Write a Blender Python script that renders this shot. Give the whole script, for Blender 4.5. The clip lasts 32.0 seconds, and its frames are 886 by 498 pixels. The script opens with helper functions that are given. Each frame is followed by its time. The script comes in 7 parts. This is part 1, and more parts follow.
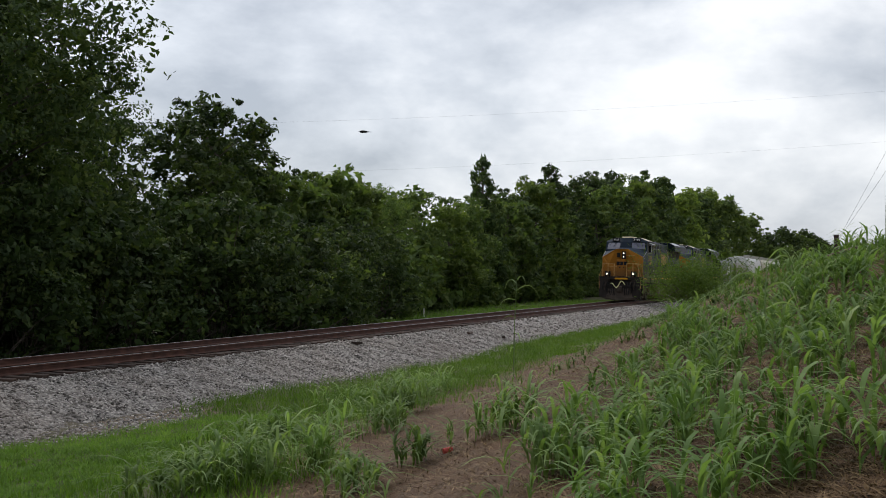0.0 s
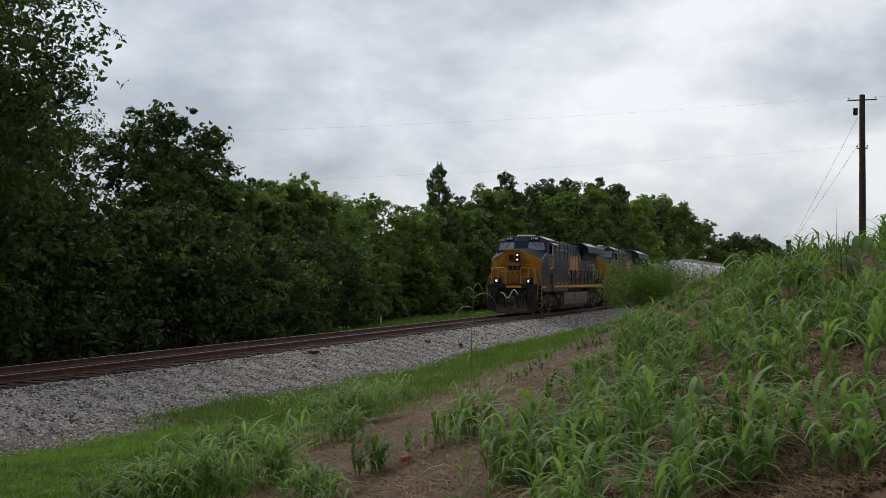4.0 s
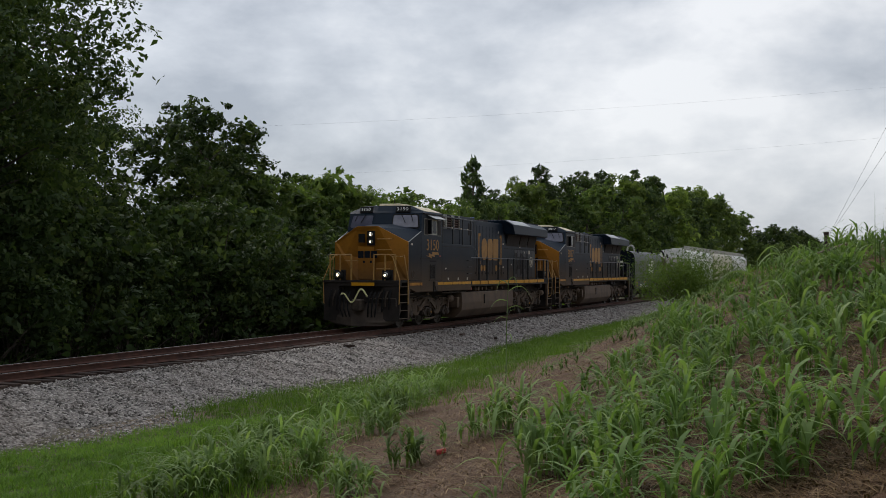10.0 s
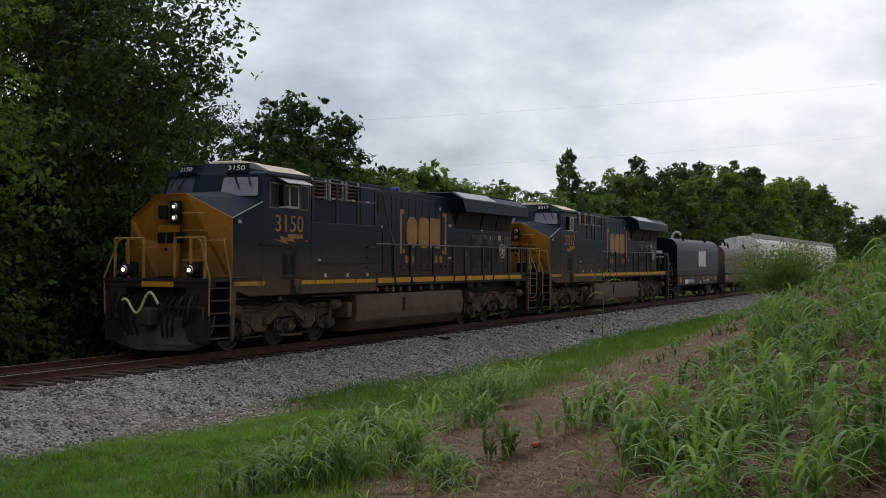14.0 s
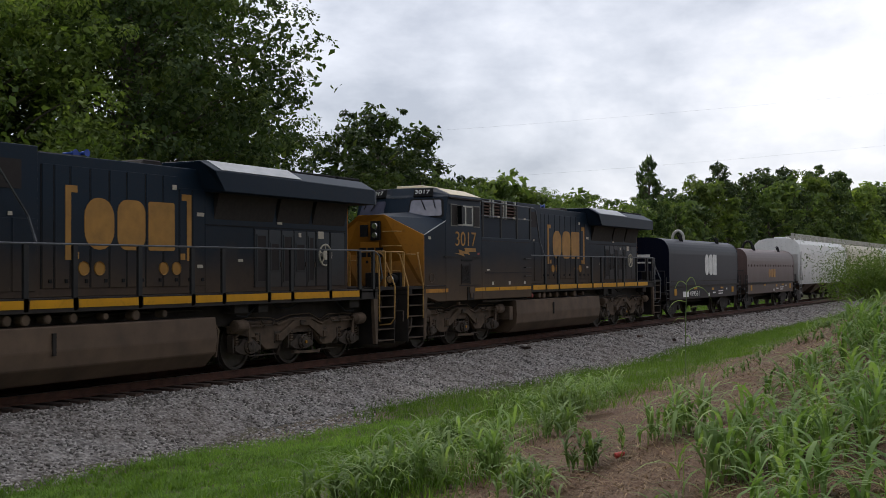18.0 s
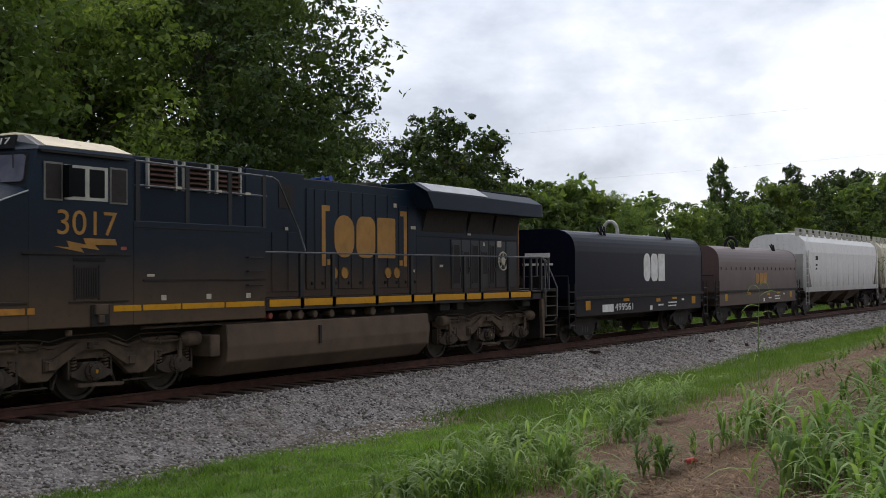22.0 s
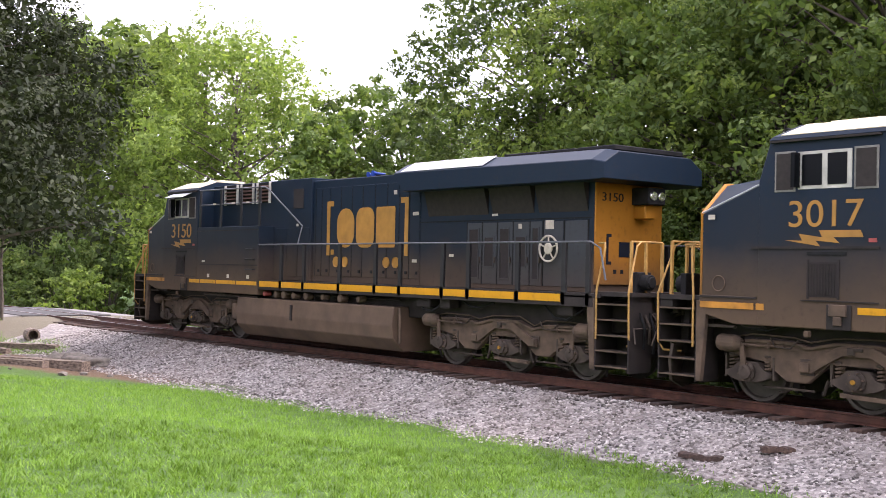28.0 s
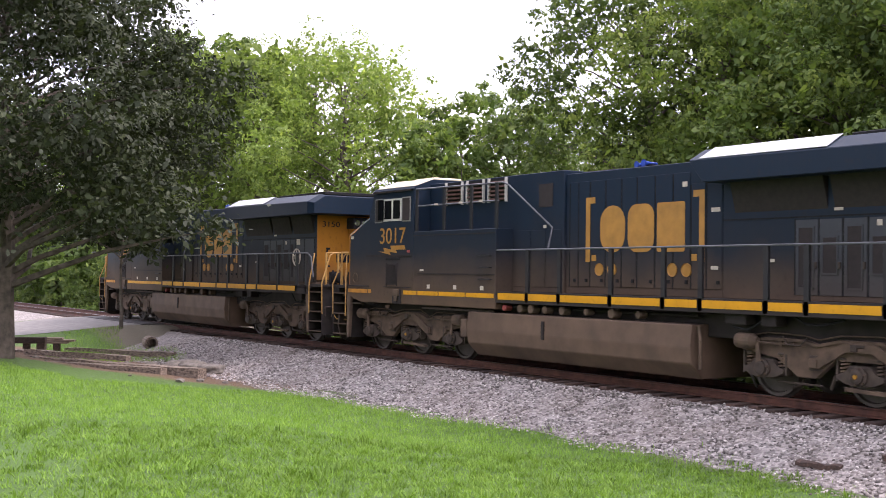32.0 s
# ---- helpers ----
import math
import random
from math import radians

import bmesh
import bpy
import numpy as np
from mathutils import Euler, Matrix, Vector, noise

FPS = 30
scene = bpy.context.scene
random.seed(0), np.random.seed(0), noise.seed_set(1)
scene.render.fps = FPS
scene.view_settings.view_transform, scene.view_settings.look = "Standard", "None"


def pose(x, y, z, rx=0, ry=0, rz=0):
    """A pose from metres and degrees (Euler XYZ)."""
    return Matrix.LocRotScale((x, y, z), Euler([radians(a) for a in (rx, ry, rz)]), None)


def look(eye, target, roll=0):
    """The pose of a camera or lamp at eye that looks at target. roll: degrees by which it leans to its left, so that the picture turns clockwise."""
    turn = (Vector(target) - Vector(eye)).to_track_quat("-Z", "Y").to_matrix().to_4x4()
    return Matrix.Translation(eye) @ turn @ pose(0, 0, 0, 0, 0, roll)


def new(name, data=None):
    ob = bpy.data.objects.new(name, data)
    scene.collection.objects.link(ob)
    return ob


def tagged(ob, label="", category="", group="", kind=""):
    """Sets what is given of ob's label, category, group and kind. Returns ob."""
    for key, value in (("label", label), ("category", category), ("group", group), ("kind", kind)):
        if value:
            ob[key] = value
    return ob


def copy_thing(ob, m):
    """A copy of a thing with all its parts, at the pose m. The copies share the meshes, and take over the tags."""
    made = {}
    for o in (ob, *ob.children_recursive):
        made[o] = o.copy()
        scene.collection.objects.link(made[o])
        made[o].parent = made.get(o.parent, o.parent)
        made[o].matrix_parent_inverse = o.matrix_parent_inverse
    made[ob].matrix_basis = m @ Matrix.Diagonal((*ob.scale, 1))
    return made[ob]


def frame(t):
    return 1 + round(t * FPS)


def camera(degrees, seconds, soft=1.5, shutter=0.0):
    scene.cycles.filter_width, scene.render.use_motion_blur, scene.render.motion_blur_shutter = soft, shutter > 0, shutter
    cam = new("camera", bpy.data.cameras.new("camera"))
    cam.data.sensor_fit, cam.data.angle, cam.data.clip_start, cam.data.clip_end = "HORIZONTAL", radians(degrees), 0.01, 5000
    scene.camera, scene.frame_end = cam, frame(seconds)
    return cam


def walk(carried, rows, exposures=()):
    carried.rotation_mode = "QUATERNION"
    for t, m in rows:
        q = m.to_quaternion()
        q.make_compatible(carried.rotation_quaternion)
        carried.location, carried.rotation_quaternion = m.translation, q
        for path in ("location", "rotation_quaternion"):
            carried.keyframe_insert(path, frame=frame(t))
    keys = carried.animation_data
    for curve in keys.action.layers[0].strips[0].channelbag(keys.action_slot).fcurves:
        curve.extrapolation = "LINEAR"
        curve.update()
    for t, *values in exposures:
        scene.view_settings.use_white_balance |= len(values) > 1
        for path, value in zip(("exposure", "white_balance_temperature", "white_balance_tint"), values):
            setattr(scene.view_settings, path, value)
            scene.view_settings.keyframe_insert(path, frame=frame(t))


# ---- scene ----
# Camera: a hand-held pan from one standing place beside the track.
# x runs along the track, y across it, z = 0 is the top of the rails.
EYE = Vector((0.0, 0.0, 2.15))
RAIL_Y = 16.73           # near rail
TRACK_Y = 17.48          # middle of the track


def aim(yaw, pitch, roll):
    a, b = radians(yaw), radians(pitch)
    way = Vector((math.sin(a) * math.cos(b), math.cos(a) * math.cos(b), math.sin(b)))
    return look(EYE, EYE + way, roll)


cam = camera(41.4, 32.0, soft=0.8, shutter=0.18)
walk(cam, [(t, aim(a, b, c)) for t, a, b, c in (
    (0.0, 69.547, 0.964, 0.87), (0.5, 70.76, 0.932, 0.964), (1.0, 71.278, 0.897, 0.917), (1.5, 71.547, 0.943, 0.815), (2.0, 71.605, 1.052, 1.148),
    (2.5, 71.725, 1.189, 1.278), (4.5, 71.545, 1.453, 0.16), (5.0, 71.239, 1.634, 0.258), (5.5, 70.812, 1.671, 0.455), (6.0, 70.599, 1.212, 0.552),
    (6.5, 70.722, 0.96, 0.547), (7.0, 70.753, 0.97, 0.498), (7.5, 70.67, 0.927, 0.499), (8.0, 70.569, 1.158, 0.491), (8.5, 70.448, 1.226, 0.502),
    (9.0, 70.406, 1.198, 0.538), (9.5, 70.362, 1.114, 0.365), (10.0, 69.977, 1.048, 0.202), (10.5, 69.251, 1.048, 0.057), (11.0, 68.609, 1.017, 0.039),
    (11.5, 68.068, 1.034, 0.01), (12.0, 67.194, 0.944, -0.08), (12.5, 66.406, 0.718, -0.248), (13.0, 65.859, 0.646, -0.163), (13.5, 65.565, 0.651, -0.006),
    (14.0, 65.324, 0.678, 0.146), (14.5, 65.109, 0.628, 0.173), (16.5, 64.042, 0.983, 0.109), (17.0, 63.261, 1.14, -0.021), (17.5, 62.096, 1.18, -0.329),
    (18.0, 61.442, 1.151, -0.361), (18.5, 61.152, 1.09, -0.255), (19.0, 60.727, 1.3, -0.222), (19.5, 60.183, 1.297, -0.22), (20.0, 59.602, 1.088, -0.374),
    (20.5, 59.271, 1.226, -0.569), (21.0, 58.897, 1.307, -0.668), (21.5, 58.509, 1.316, -0.607), (22.0, 58.091, 1.378, -0.431), (22.5, 57.323, 1.361, -0.39),
    (23.0, 56.721, 1.234, -0.436), (23.5, 55.083, 1.143, -0.48), (24.0, 48.536, 1.32, -0.599), (24.3, 42.078, 1.483, -0.659), (24.5, 36.644, 1.656, -1.191),
    (24.7, 30.267, 1.362, -0.552), (25.0, 20.352, 1.002, 0.17), (25.5, 2.628, -0.077, 0.139), (26.0, -16.317, 0.144, 0.169), (26.5, -31.731, 0.336, -0.292),
    (27.1, -43.6, 0.6, 0.5), (27.8, -50.6, 0.9, 1.1), (28.5, -52.829, 0.978, 1.318), (29.0, -54.075, 0.837, 1.155), (29.5, -54.497, 0.836, 0.998),
    (30.0, -54.824, 0.956, 0.816), (30.5, -55.656, 1.19, 0.904), (31.0, -56.354, 1.369, 0.85), (31.5, -57.109, 1.368, 0.684), (32.0, -56.789, 1.187, 0.68),
)], exposures=((0, 0.54, 6500, 10), (3, 0.38, 6500, 10), (9, 0.33, 6500, 10), (14, 0.45, 6500, 11), (18, 0.62, 6500, 13), (22.5, 0.86, 6500, 13), (23.5, 1.1, 6500, 13), (24.0, 1.36, 6550, 14), (24.6, 2.55, 6650, 14), (25.3, 3.25, 6600, 15), (26.5, 2.95, 6550, 20), (28.5, 2.6, 6500, 30), (32, 2.42, 6500, 30)))

# ---- daylight under a broken overcast ----
world = bpy.data.worlds.new("world")
scene.world = world
world.use_nodes = True
wt = world.node_tree
wt.nodes.clear()


def wn(kind, **kw):
    n = wt.nodes.new(kind)
    for k, v in kw.items():
        n.inputs[k].default_value = v
    return n


w_out = wt.nodes.new("ShaderNodeOutputWorld")
w_bg = wn("ShaderNodeBackground", Strength=1.0)
w_co = wt.nodes.new("ShaderNodeTexCoord")
w_sep = wt.nodes.new("ShaderNodeSeparateXYZ")
wt.links.new(w_co.outputs["Generated"], w_sep.inputs[0])


def wmath(op, a, b=0.0, clamp=False):
    n = wt.nodes.new("ShaderNodeMath")
    n.operation, n.use_clamp = op, clamp
    for i, v in enumerate((a, b)):
        if isinstance(v, (int, float)):
            n.inputs[i].default_value = v
        else:
            wt.links.new(v, n.inputs[i])
    return n.outputs[0]


# cloud deck: broad soft heaps, flattened towards the horizon, over a finer broken layer
w_map = wt.nodes.new("ShaderNodeMapping")
w_map.inputs["Scale"].default_value = (1.0, 1.0, 1.9)
wt.links.new(w_co.outputs["Generated"], w_map.inputs[0])
w_n1 = wn("ShaderNodeTexNoise", Scale=3.4, Detail=8.0, Roughness=0.54, Distortion=0.12)
w_n2 = wn("ShaderNodeTexNoise", Scale=8.0, Detail=6.0, Roughness=0.55, Distortion=0.1)
for n in (w_n1, w_n2):
    wt.links.new(w_map.outputs[0], n.inputs["Vector"])
w_mix = wmath("ADD", wmath("MULTIPLY", w_n1.outputs["Fac"], 0.72), wmath("MULTIPLY", w_n2.outputs["Fac"], 0.28))
w_ramp = wt.nodes.new("ShaderNodeValToRGB")
els = w_ramp.color_ramp.elements
els[0].position, els[0].color = 0.40, (0.385, 0.42, 0.48, 1)
els[1].position, els[1].color = 0.62, (0.92, 0.935, 0.96, 1)
mid = els.new(0.50)
mid.color = (0.60, 0.635, 0.69, 1)
wt.links.new(w_mix, w_ramp.inputs[0])
w_sky = wt.nodes.new("ShaderNodeTexSky")
w_sky.sky_type = "NISHITA"
w_sky.sun_disc = False
w_sky.sun_elevation, w_sky.sun_rotation = radians(45), radians(30)
w_skyg = wt.nodes.new("ShaderNodeMix")
w_skyg.data_type = "RGBA"
w_skyg.blend_type = "ADD"
w_skyg.inputs["Factor"].default_value = 0.012
wt.links.new(w_ramp.outputs[0], w_skyg.inputs["A"])
wt.links.new(w_sky.outputs[0], w_skyg.inputs["B"])
# brighter overhead and towards the hidden sun; unseen sky behind dimmed to darken near faces
w_dot = wt.nodes.new("ShaderNodeVectorMath")
w_dot.operation = "DOT_PRODUCT"
wt.links.new(w_co.outputs["Generated"], w_dot.inputs[0])
w_dot.inputs[1].default_value = (0.2, 0.6, 0.77)
w_glow = wmath("ADD", wmath("MULTIPLY", w_dot.outputs["Value"], 0.30), 0.59)
wt.links.new(w_glow, w_bg.inputs["Strength"])
wt.links.new(w_skyg.outputs["Result"], w_bg.inputs["Color"])
wt.links.new(w_bg.outputs[0], w_out.inputs[0])

sun = new("sun", bpy.data.lights.new("sun", "SUN"))
sun.data.energy, sun.data.angle, sun.data.color = 1.1, radians(25), (1.0, 0.96, 0.9)
sun.matrix_world = look((0, 0, 40), Vector((0, 0, 40)) + Vector((-0.42, -0.62, -0.85)))


# ---- materials ----
class Nodes:
    """A node material under construction."""

    def __init__(self, name, rough=0.7, metal=0.0):
        self.m = bpy.data.materials.new(name)
        self.m.use_nodes = True
        self.t = self.m.node_tree
        self.b = self.t.nodes["Principled BSDF"]
        self.b.inputs["Roughness"].default_value = rough
        self.b.inputs["Metallic"].default_value = metal
        self.co = self.t.nodes.new("ShaderNodeTexCoord")
        self.geo = self.t.nodes.new("ShaderNodeNewGeometry")
        self.obi = self.t.nodes.new("ShaderNodeObjectInfo")

    def link(self, a, b):
        self.t.links.new(a, b)

    def noise(self, scale, detail=4, rough=0.55, vec=None, stretch=None, distort=0.0):
        n = self.t.nodes.new("ShaderNodeTexNoise")
        n.inputs["Scale"].default_value, n.inputs["Detail"].default_value = scale, detail
        n.inputs["Roughness"].default_value, n.inputs["Distortion"].default_value = rough, distort
        v = vec or self.co.outputs["Object"]
        if stretch:
            mp = self.t.nodes.new("ShaderNodeMapping")
            mp.inputs["Scale"].default_value = stretch
            self.link(v, mp.inputs[0])
            v = mp.outputs[0]
        self.link(v, n.inputs["Vector"])
        return n.outputs["Fac"]

    def voronoi(self, scale, feature="F1", vec=None):
        n = self.t.nodes.new("ShaderNodeTexVoronoi")
        n.feature = feature
        n.inputs["Scale"].default_value = scale
        self.link(vec or self.co.outputs["Object"], n.inputs["Vector"])
        return n

    def math(self, op, a, b=0.0, clamp=False):
        n = self.t.nodes.new("ShaderNodeMath")
        n.operation, n.use_clamp = op, clamp
        for i, v in enumerate((a, b)):
            if isinstance(v, (int, float)):
                n.inputs[i].default_value = v
            else:
                self.link(v, n.inputs[i])
        return n.outputs[0]

    def ramp(self, fac, *stops):
        n = self.t.nodes.new("ShaderNodeValToRGB")
        e = n.color_ramp.elements
        while len(e) < len(stops):
            e.new(0.5)
        for el, (p, c) in zip(e, stops):
            el.position = p
            el.color = (*c, 1) if len(c) == 3 else c
        self.link(fac, n.inputs[0])
        return n.outputs["Color"]

    def grey(self, fac, *stops):
        return self.ramp(fac, *[(p, (v, v, v)) for p, v in stops])

    def mix(self, fac, a, b, mode="MIX"):
        n = self.t.nodes.new("ShaderNodeMix")
        n.data_type, n.blend_type = "RGBA", mode
        for key, v in (("Factor", fac), ("A", a), ("B", b)):
            if isinstance(v, (int, float)):
                n.inputs[key].default_value = v
            elif isinstance(v, tuple):
                n.inputs[key].default_value = (*v, 1)
            else:
                self.link(v, n.inputs[key])
        return n.outputs["Result"]

    def axis(self, i, space="Object"):
        n = self.t.nodes.new("ShaderNodeSeparateXYZ")
        self.link(self.co.outputs[space], n.inputs[0])
        return n.outputs[i]

    def color(self, c):
        if isinstance(c, tuple):
            self.b.inputs["Base Color"].default_value = (*c, 1)
        else:
            self.link(c, self.b.inputs["Base Color"])
        return self

    def rough(self, v):
        self.link(v, self.b.inputs["Roughness"])
        return self

    def bump(self, h, strength=0.4, dist=0.02):
        n = self.t.nodes.new("ShaderNodeBump")
        n.inputs["Strength"].default_value, n.inputs["Distance"].default_value = strength, dist
        self.link(h, n.inputs["Height"])
        self.link(n.outputs[0], self.b.inputs["Normal"])
        return self


def simple(name, c, rough=0.6, metal=0.0, vary=0.25, scale=6.0, bump=0.15):
    k = Nodes(name, rough, metal)
    n = k.noise(scale, 5)
    lo, hi = tuple(v * (1 - vary) for v in c), tuple(min(1, v * (1 + vary)) for v in c)
    k.color(k.ramp(n, (0.3, lo), (0.7, hi)))
    k.bump(k.noise(scale * 12, 3), bump, 0.004)
    return k.m


def leaf_mat(name, dark, light, tip, through_=0.35, patch=1.1):
    """Leaves: each island takes its own green; thin enough to let light through."""
    k = Nodes(name, 0.6)
    r = k.geo.outputs["Random Per Island"]
    big = k.noise(0.3, 2)
    # varies the tone, and paints lit and shaded clumps into the colour
    spray = k.noise(patch, 3, vec=k.geo.outputs["Position"])
    q = k.math("ADD", k.math("MULTIPLY", r, 0.42), k.math("MULTIPLY", k.math("SUBTRACT", spray, 0.28), 1.35), True)
    c = k.ramp(q, (0.05, dark), (0.55, light), (0.95, tip))
    c = k.mix(k.grey(big, (0.35, 0.0), (0.7, 0.55)), c, k.mix(0.5, c, light))
    shade = k.grey(k.obi.outputs["Random"], (0.0, 0.7), (1.0, 1.3))
    c = k.mix(1.0, c, shade, "MULTIPLY")
    k.color(c)
    tr = k.t.nodes.new("ShaderNodeBsdfTranslucent")
    k.link(k.mix(1.0, c, (1.2, 1.3, 0.6), "MULTIPLY"), tr.inputs["Color"])
    mx = k.t.nodes.new("ShaderNodeMixShader")
    mx.inputs[0].default_value = through_
    k.link(k.b.outputs[0], mx.inputs[1])
    k.link(tr.outputs[0], mx.inputs[2])
    k.link(mx.outputs[0], k.t.nodes["Material Output"].inputs["Surface"])
    k.b.inputs["Specular IOR Level"].default_value = 0.2
    return k.m


def make_paint(name, top, grime_from, grime_to, amount=1.0, rough=0.48, gloss=0.16):
    """Weathered locomotive or wagon paint: road dirt thrown up from below, dust and streaks."""
    k = Nodes(name, rough)
    z = k.axis(2)
    n = k.noise(1.3, 5)
    zz = k.math("ADD", z, k.math("MULTIPLY", k.math("SUBTRACT", n, 0.5), 0.9))
    streak = k.noise(5.0, 4, stretch=(1.0, 1.0, 0.06))
    dust = k.grey(k.math("DIVIDE", k.math("SUBTRACT", zz, grime_from), grime_to - grime_from), (0.0, 0.95 * amount), (1.0, 0.0))
    mid_ = k.grey(k.math("DIVIDE", k.math("SUBTRACT", zz, grime_from), 1.55 * (grime_to - grime_from)), (0.25, 0.75 * amount), (1.0, 0.0))
    base = k.mix(k.grey(streak, (0.4, 0.0), (0.75, 0.25)), top, tuple(0.6 * v + 0.010 for v in top))
    c = k.mix(mid_, base, (0.026, 0.0225, 0.0195))
    c = k.mix(dust, c, (0.108, 0.071, 0.045))
    c = k.mix(k.grey(k.noise(9.0, 6), (0.55, 0.0), (0.75, 0.3)), c, (0.028, 0.021, 0.016))
    k.color(c)
    k.b.inputs["Specular IOR Level"].default_value = gloss
    k.rough(k.math("ADD", k.math("MULTIPLY", mid_, 0.35), rough))
    k.bump(k.noise(2.2, 3), 0.08, 0.02)
    return k.m


M = {}
# ground
k = Nodes("lawn_and_dirt", 0.95)
P = k.geo.outputs["Position"]
sx = k.t.nodes.new("ShaderNodeSeparateXYZ")
k.link(P, sx.inputs[0])
px, py = sx.outputs[0], sx.outputs[1]
n1, n2, n3 = k.noise(0.35, 5, vec=P), k.noise(2.4, 6, vec=P), k.noise(26, 5, vec=P)
# distance on to the bank, past its toe
toe_line = k.math("MINIMUM", k.math("ADD", 1.9, k.math("MULTIPLY", px, 0.26)), k.math("ADD", 4.8, k.math("MULTIPLY", px, 0.09)))
reach = k.grey(k.math("MULTIPLY", px, 0.1), (0.7, 0.6), (1.1, 1.0))
bank = k.math("SUBTRACT", k.math("ADD", k.math("MULTIPLY", 2.55, reach), toe_line), py)
bank = k.math("ADD", bank, k.math("MULTIPLY", k.math("SUBTRACT", n1, 0.5), 1.8))
bank = k.math("ADD", bank, k.math("MULTIPLY", k.math("SUBTRACT", n2, 0.5), 1.4))
on_bank = k.grey(k.math("MULTIPLY", bank, 0.5), (0.3, 0.0), (0.75, 1.0))
right = k.grey(k.math("MULTIPLY", px, 0.1), (0.1, 0.0), (0.5, 1.0))
on_bank = k.mix(1.0, on_bank, right, "MULTIPLY")
# darker than the blades, to stand for shade in the gaps between them
green = k.ramp(n3, (0.25, (0.020, 0.040, 0.006)), (0.5, (0.05, 0.112, 0.011)), (0.8, (0.09, 0.17, 0.02)))
green = k.mix(k.grey(k.math("MULTIPLY", px, 0.1), (0.1, 0.0), (0.6, 0.75)), green, k.mix(n3, (0.045, 0.035, 0.018), (0.15, 0.12, 0.06)))
straw = k.noise(16, 7, 0.7, vec=P, stretch=(1.0, 4.0, 1.0), distort=1.5)
dirt = k.ramp(straw, (0.38, (0.030, 0.017, 0.009)), (0.49, (0.09, 0.050, 0.026)), (0.58, (0.165, 0.098, 0.052)), (0.7, (0.30, 0.205, 0.115)))
dirt = k.mix(k.grey(n2, (0.42, 0.0), (0.62, 0.7)), dirt, k.mix(n3, (0.075, 0.036, 0.02), (0.19, 0.10, 0.058)))
# bare strip along the foot of the ballast
edge = k.math("ADD", py, k.math("MULTIPLY", k.math("SUBTRACT", n1, 0.5), 2.0))
edge = k.grey(k.math("MULTIPLY", k.math("SUBTRACT", edge, 13.4), 0.6), (0.0, 0.0), (0.5, 0.85))
far = k.grey(k.math("MULTIPLY", k.math("SUBTRACT", py, 20.5), 0.5), (0.0, 1.0), (1.0, 0.0))
edge = k.mix(1.0, edge, far, "MULTIPLY")
ex, ey = k.math("MULTIPLY", k.math("ADD", px, 35.5), 0.13), k.math("MULTIPLY", k.math("SUBTRACT", k.math("SUBTRACT", py, 11.3), k.math("MULTIPLY", k.math("ADD", px, 35.5), 0.3)), 0.42)
bare = k.math("ADD", k.math("ADD", k.math("MULTIPLY", ex, ex), k.math("MULTIPLY", ey, ey)), k.math("MULTIPLY", k.math("SUBTRACT", n2, 0.5), 1.2))
bare = k.grey(k.math("MULTIPLY", bare, 0.5), (0.55, 1.0), (0.8, 0.0))
c = k.mix(on_bank, green, dirt)
c = k.mix(bare, c, k.mix(0.5, dirt, (0.12, 0.075, 0.045)))
# dry sandy notch where the mown grass ends
fx, fy = k.math("MULTIPLY", k.math("SUBTRACT", px, 19.2), 0.4), k.math("MULTIPLY", k.math("SUBTRACT", py, 13.1), 1.25)
notch = k.math("ADD", k.math("ADD", k.math("MULTIPLY", fx, fx), k.math("MULTIPLY", fy, fy)), k.math("MULTIPLY", k.math("SUBTRACT", n2, 0.5), 1.0))
c = k.mix(k.grey(notch, (0.6, 0.9), (1.1, 0.0)), c, k.mix(n3, (0.12, 0.085, 0.06), (0.27, 0.20, 0.14)))
c = k.mix(edge, c, k.mix(n3, (0.10, 0.075, 0.055), (0.20, 0.165, 0.13)))
k.color(c).bump(k.math("ADD", n3, k.math("MULTIPLY", straw, 0.6)), 0.7, 0.05)
M["ground"] = k.m

k = Nodes("crushed_stone", 0.9)
P = k.geo.outputs["Position"]
v = k.voronoi(16.0, vec=P)
c = k.ramp(v.outputs["Color"], (0.0, (0.10, 0.092, 0.088)), (0.5, (0.25, 0.226, 0.208)), (1.0, (0.48, 0.445, 0.41)))
c = k.mix(k.grey(k.noise(0.6, 4, vec=P), (0.4, 0.0), (0.7, 0.35)), c, (0.17, 0.13, 0.105))
k.color(c).bump(v.outputs["Distance"], 1.0, 0.05)
M["ballast"] = k.m
k = Nodes("loose_stone", 0.9)
r = k.geo.outputs["Random Per Island"]
c = k.ramp(r, (0.0, (0.055, 0.049, 0.045)), (0.3, (0.15, 0.136, 0.125)), (0.75, (0.33, 0.300, 0.276)), (1.0, (0.56, 0.52, 0.485)))
c = k.mix(k.grey(k.noise(0.6, 4, vec=k.geo.outputs["Position"]), (0.4, 0.0), (0.7, 0.3)), c, (0.2, 0.15, 0.12))
k.color(c).bump(k.noise(60, 3, vec=k.geo.outputs["Position"]), 0.4, 0.01)
M["stone"] = k.m
M["rail"] = simple("rusty_rail", (0.085, 0.034, 0.022), 0.75, 0.2, 0.4, 4, 0.3)
M["railtop"] = simple("worn_rail_head", (0.30, 0.28, 0.27), 0.35, 0.9, 0.2, 3, 0.05)
k = Nodes("old_tie_timber", 0.9)
g = k.noise(3.0, 6, stretch=(6.0, 0.7, 6.0))
tone = k.grey(k.obi.outputs["Random"], (0.0, 0.55), (1.0, 1.35))
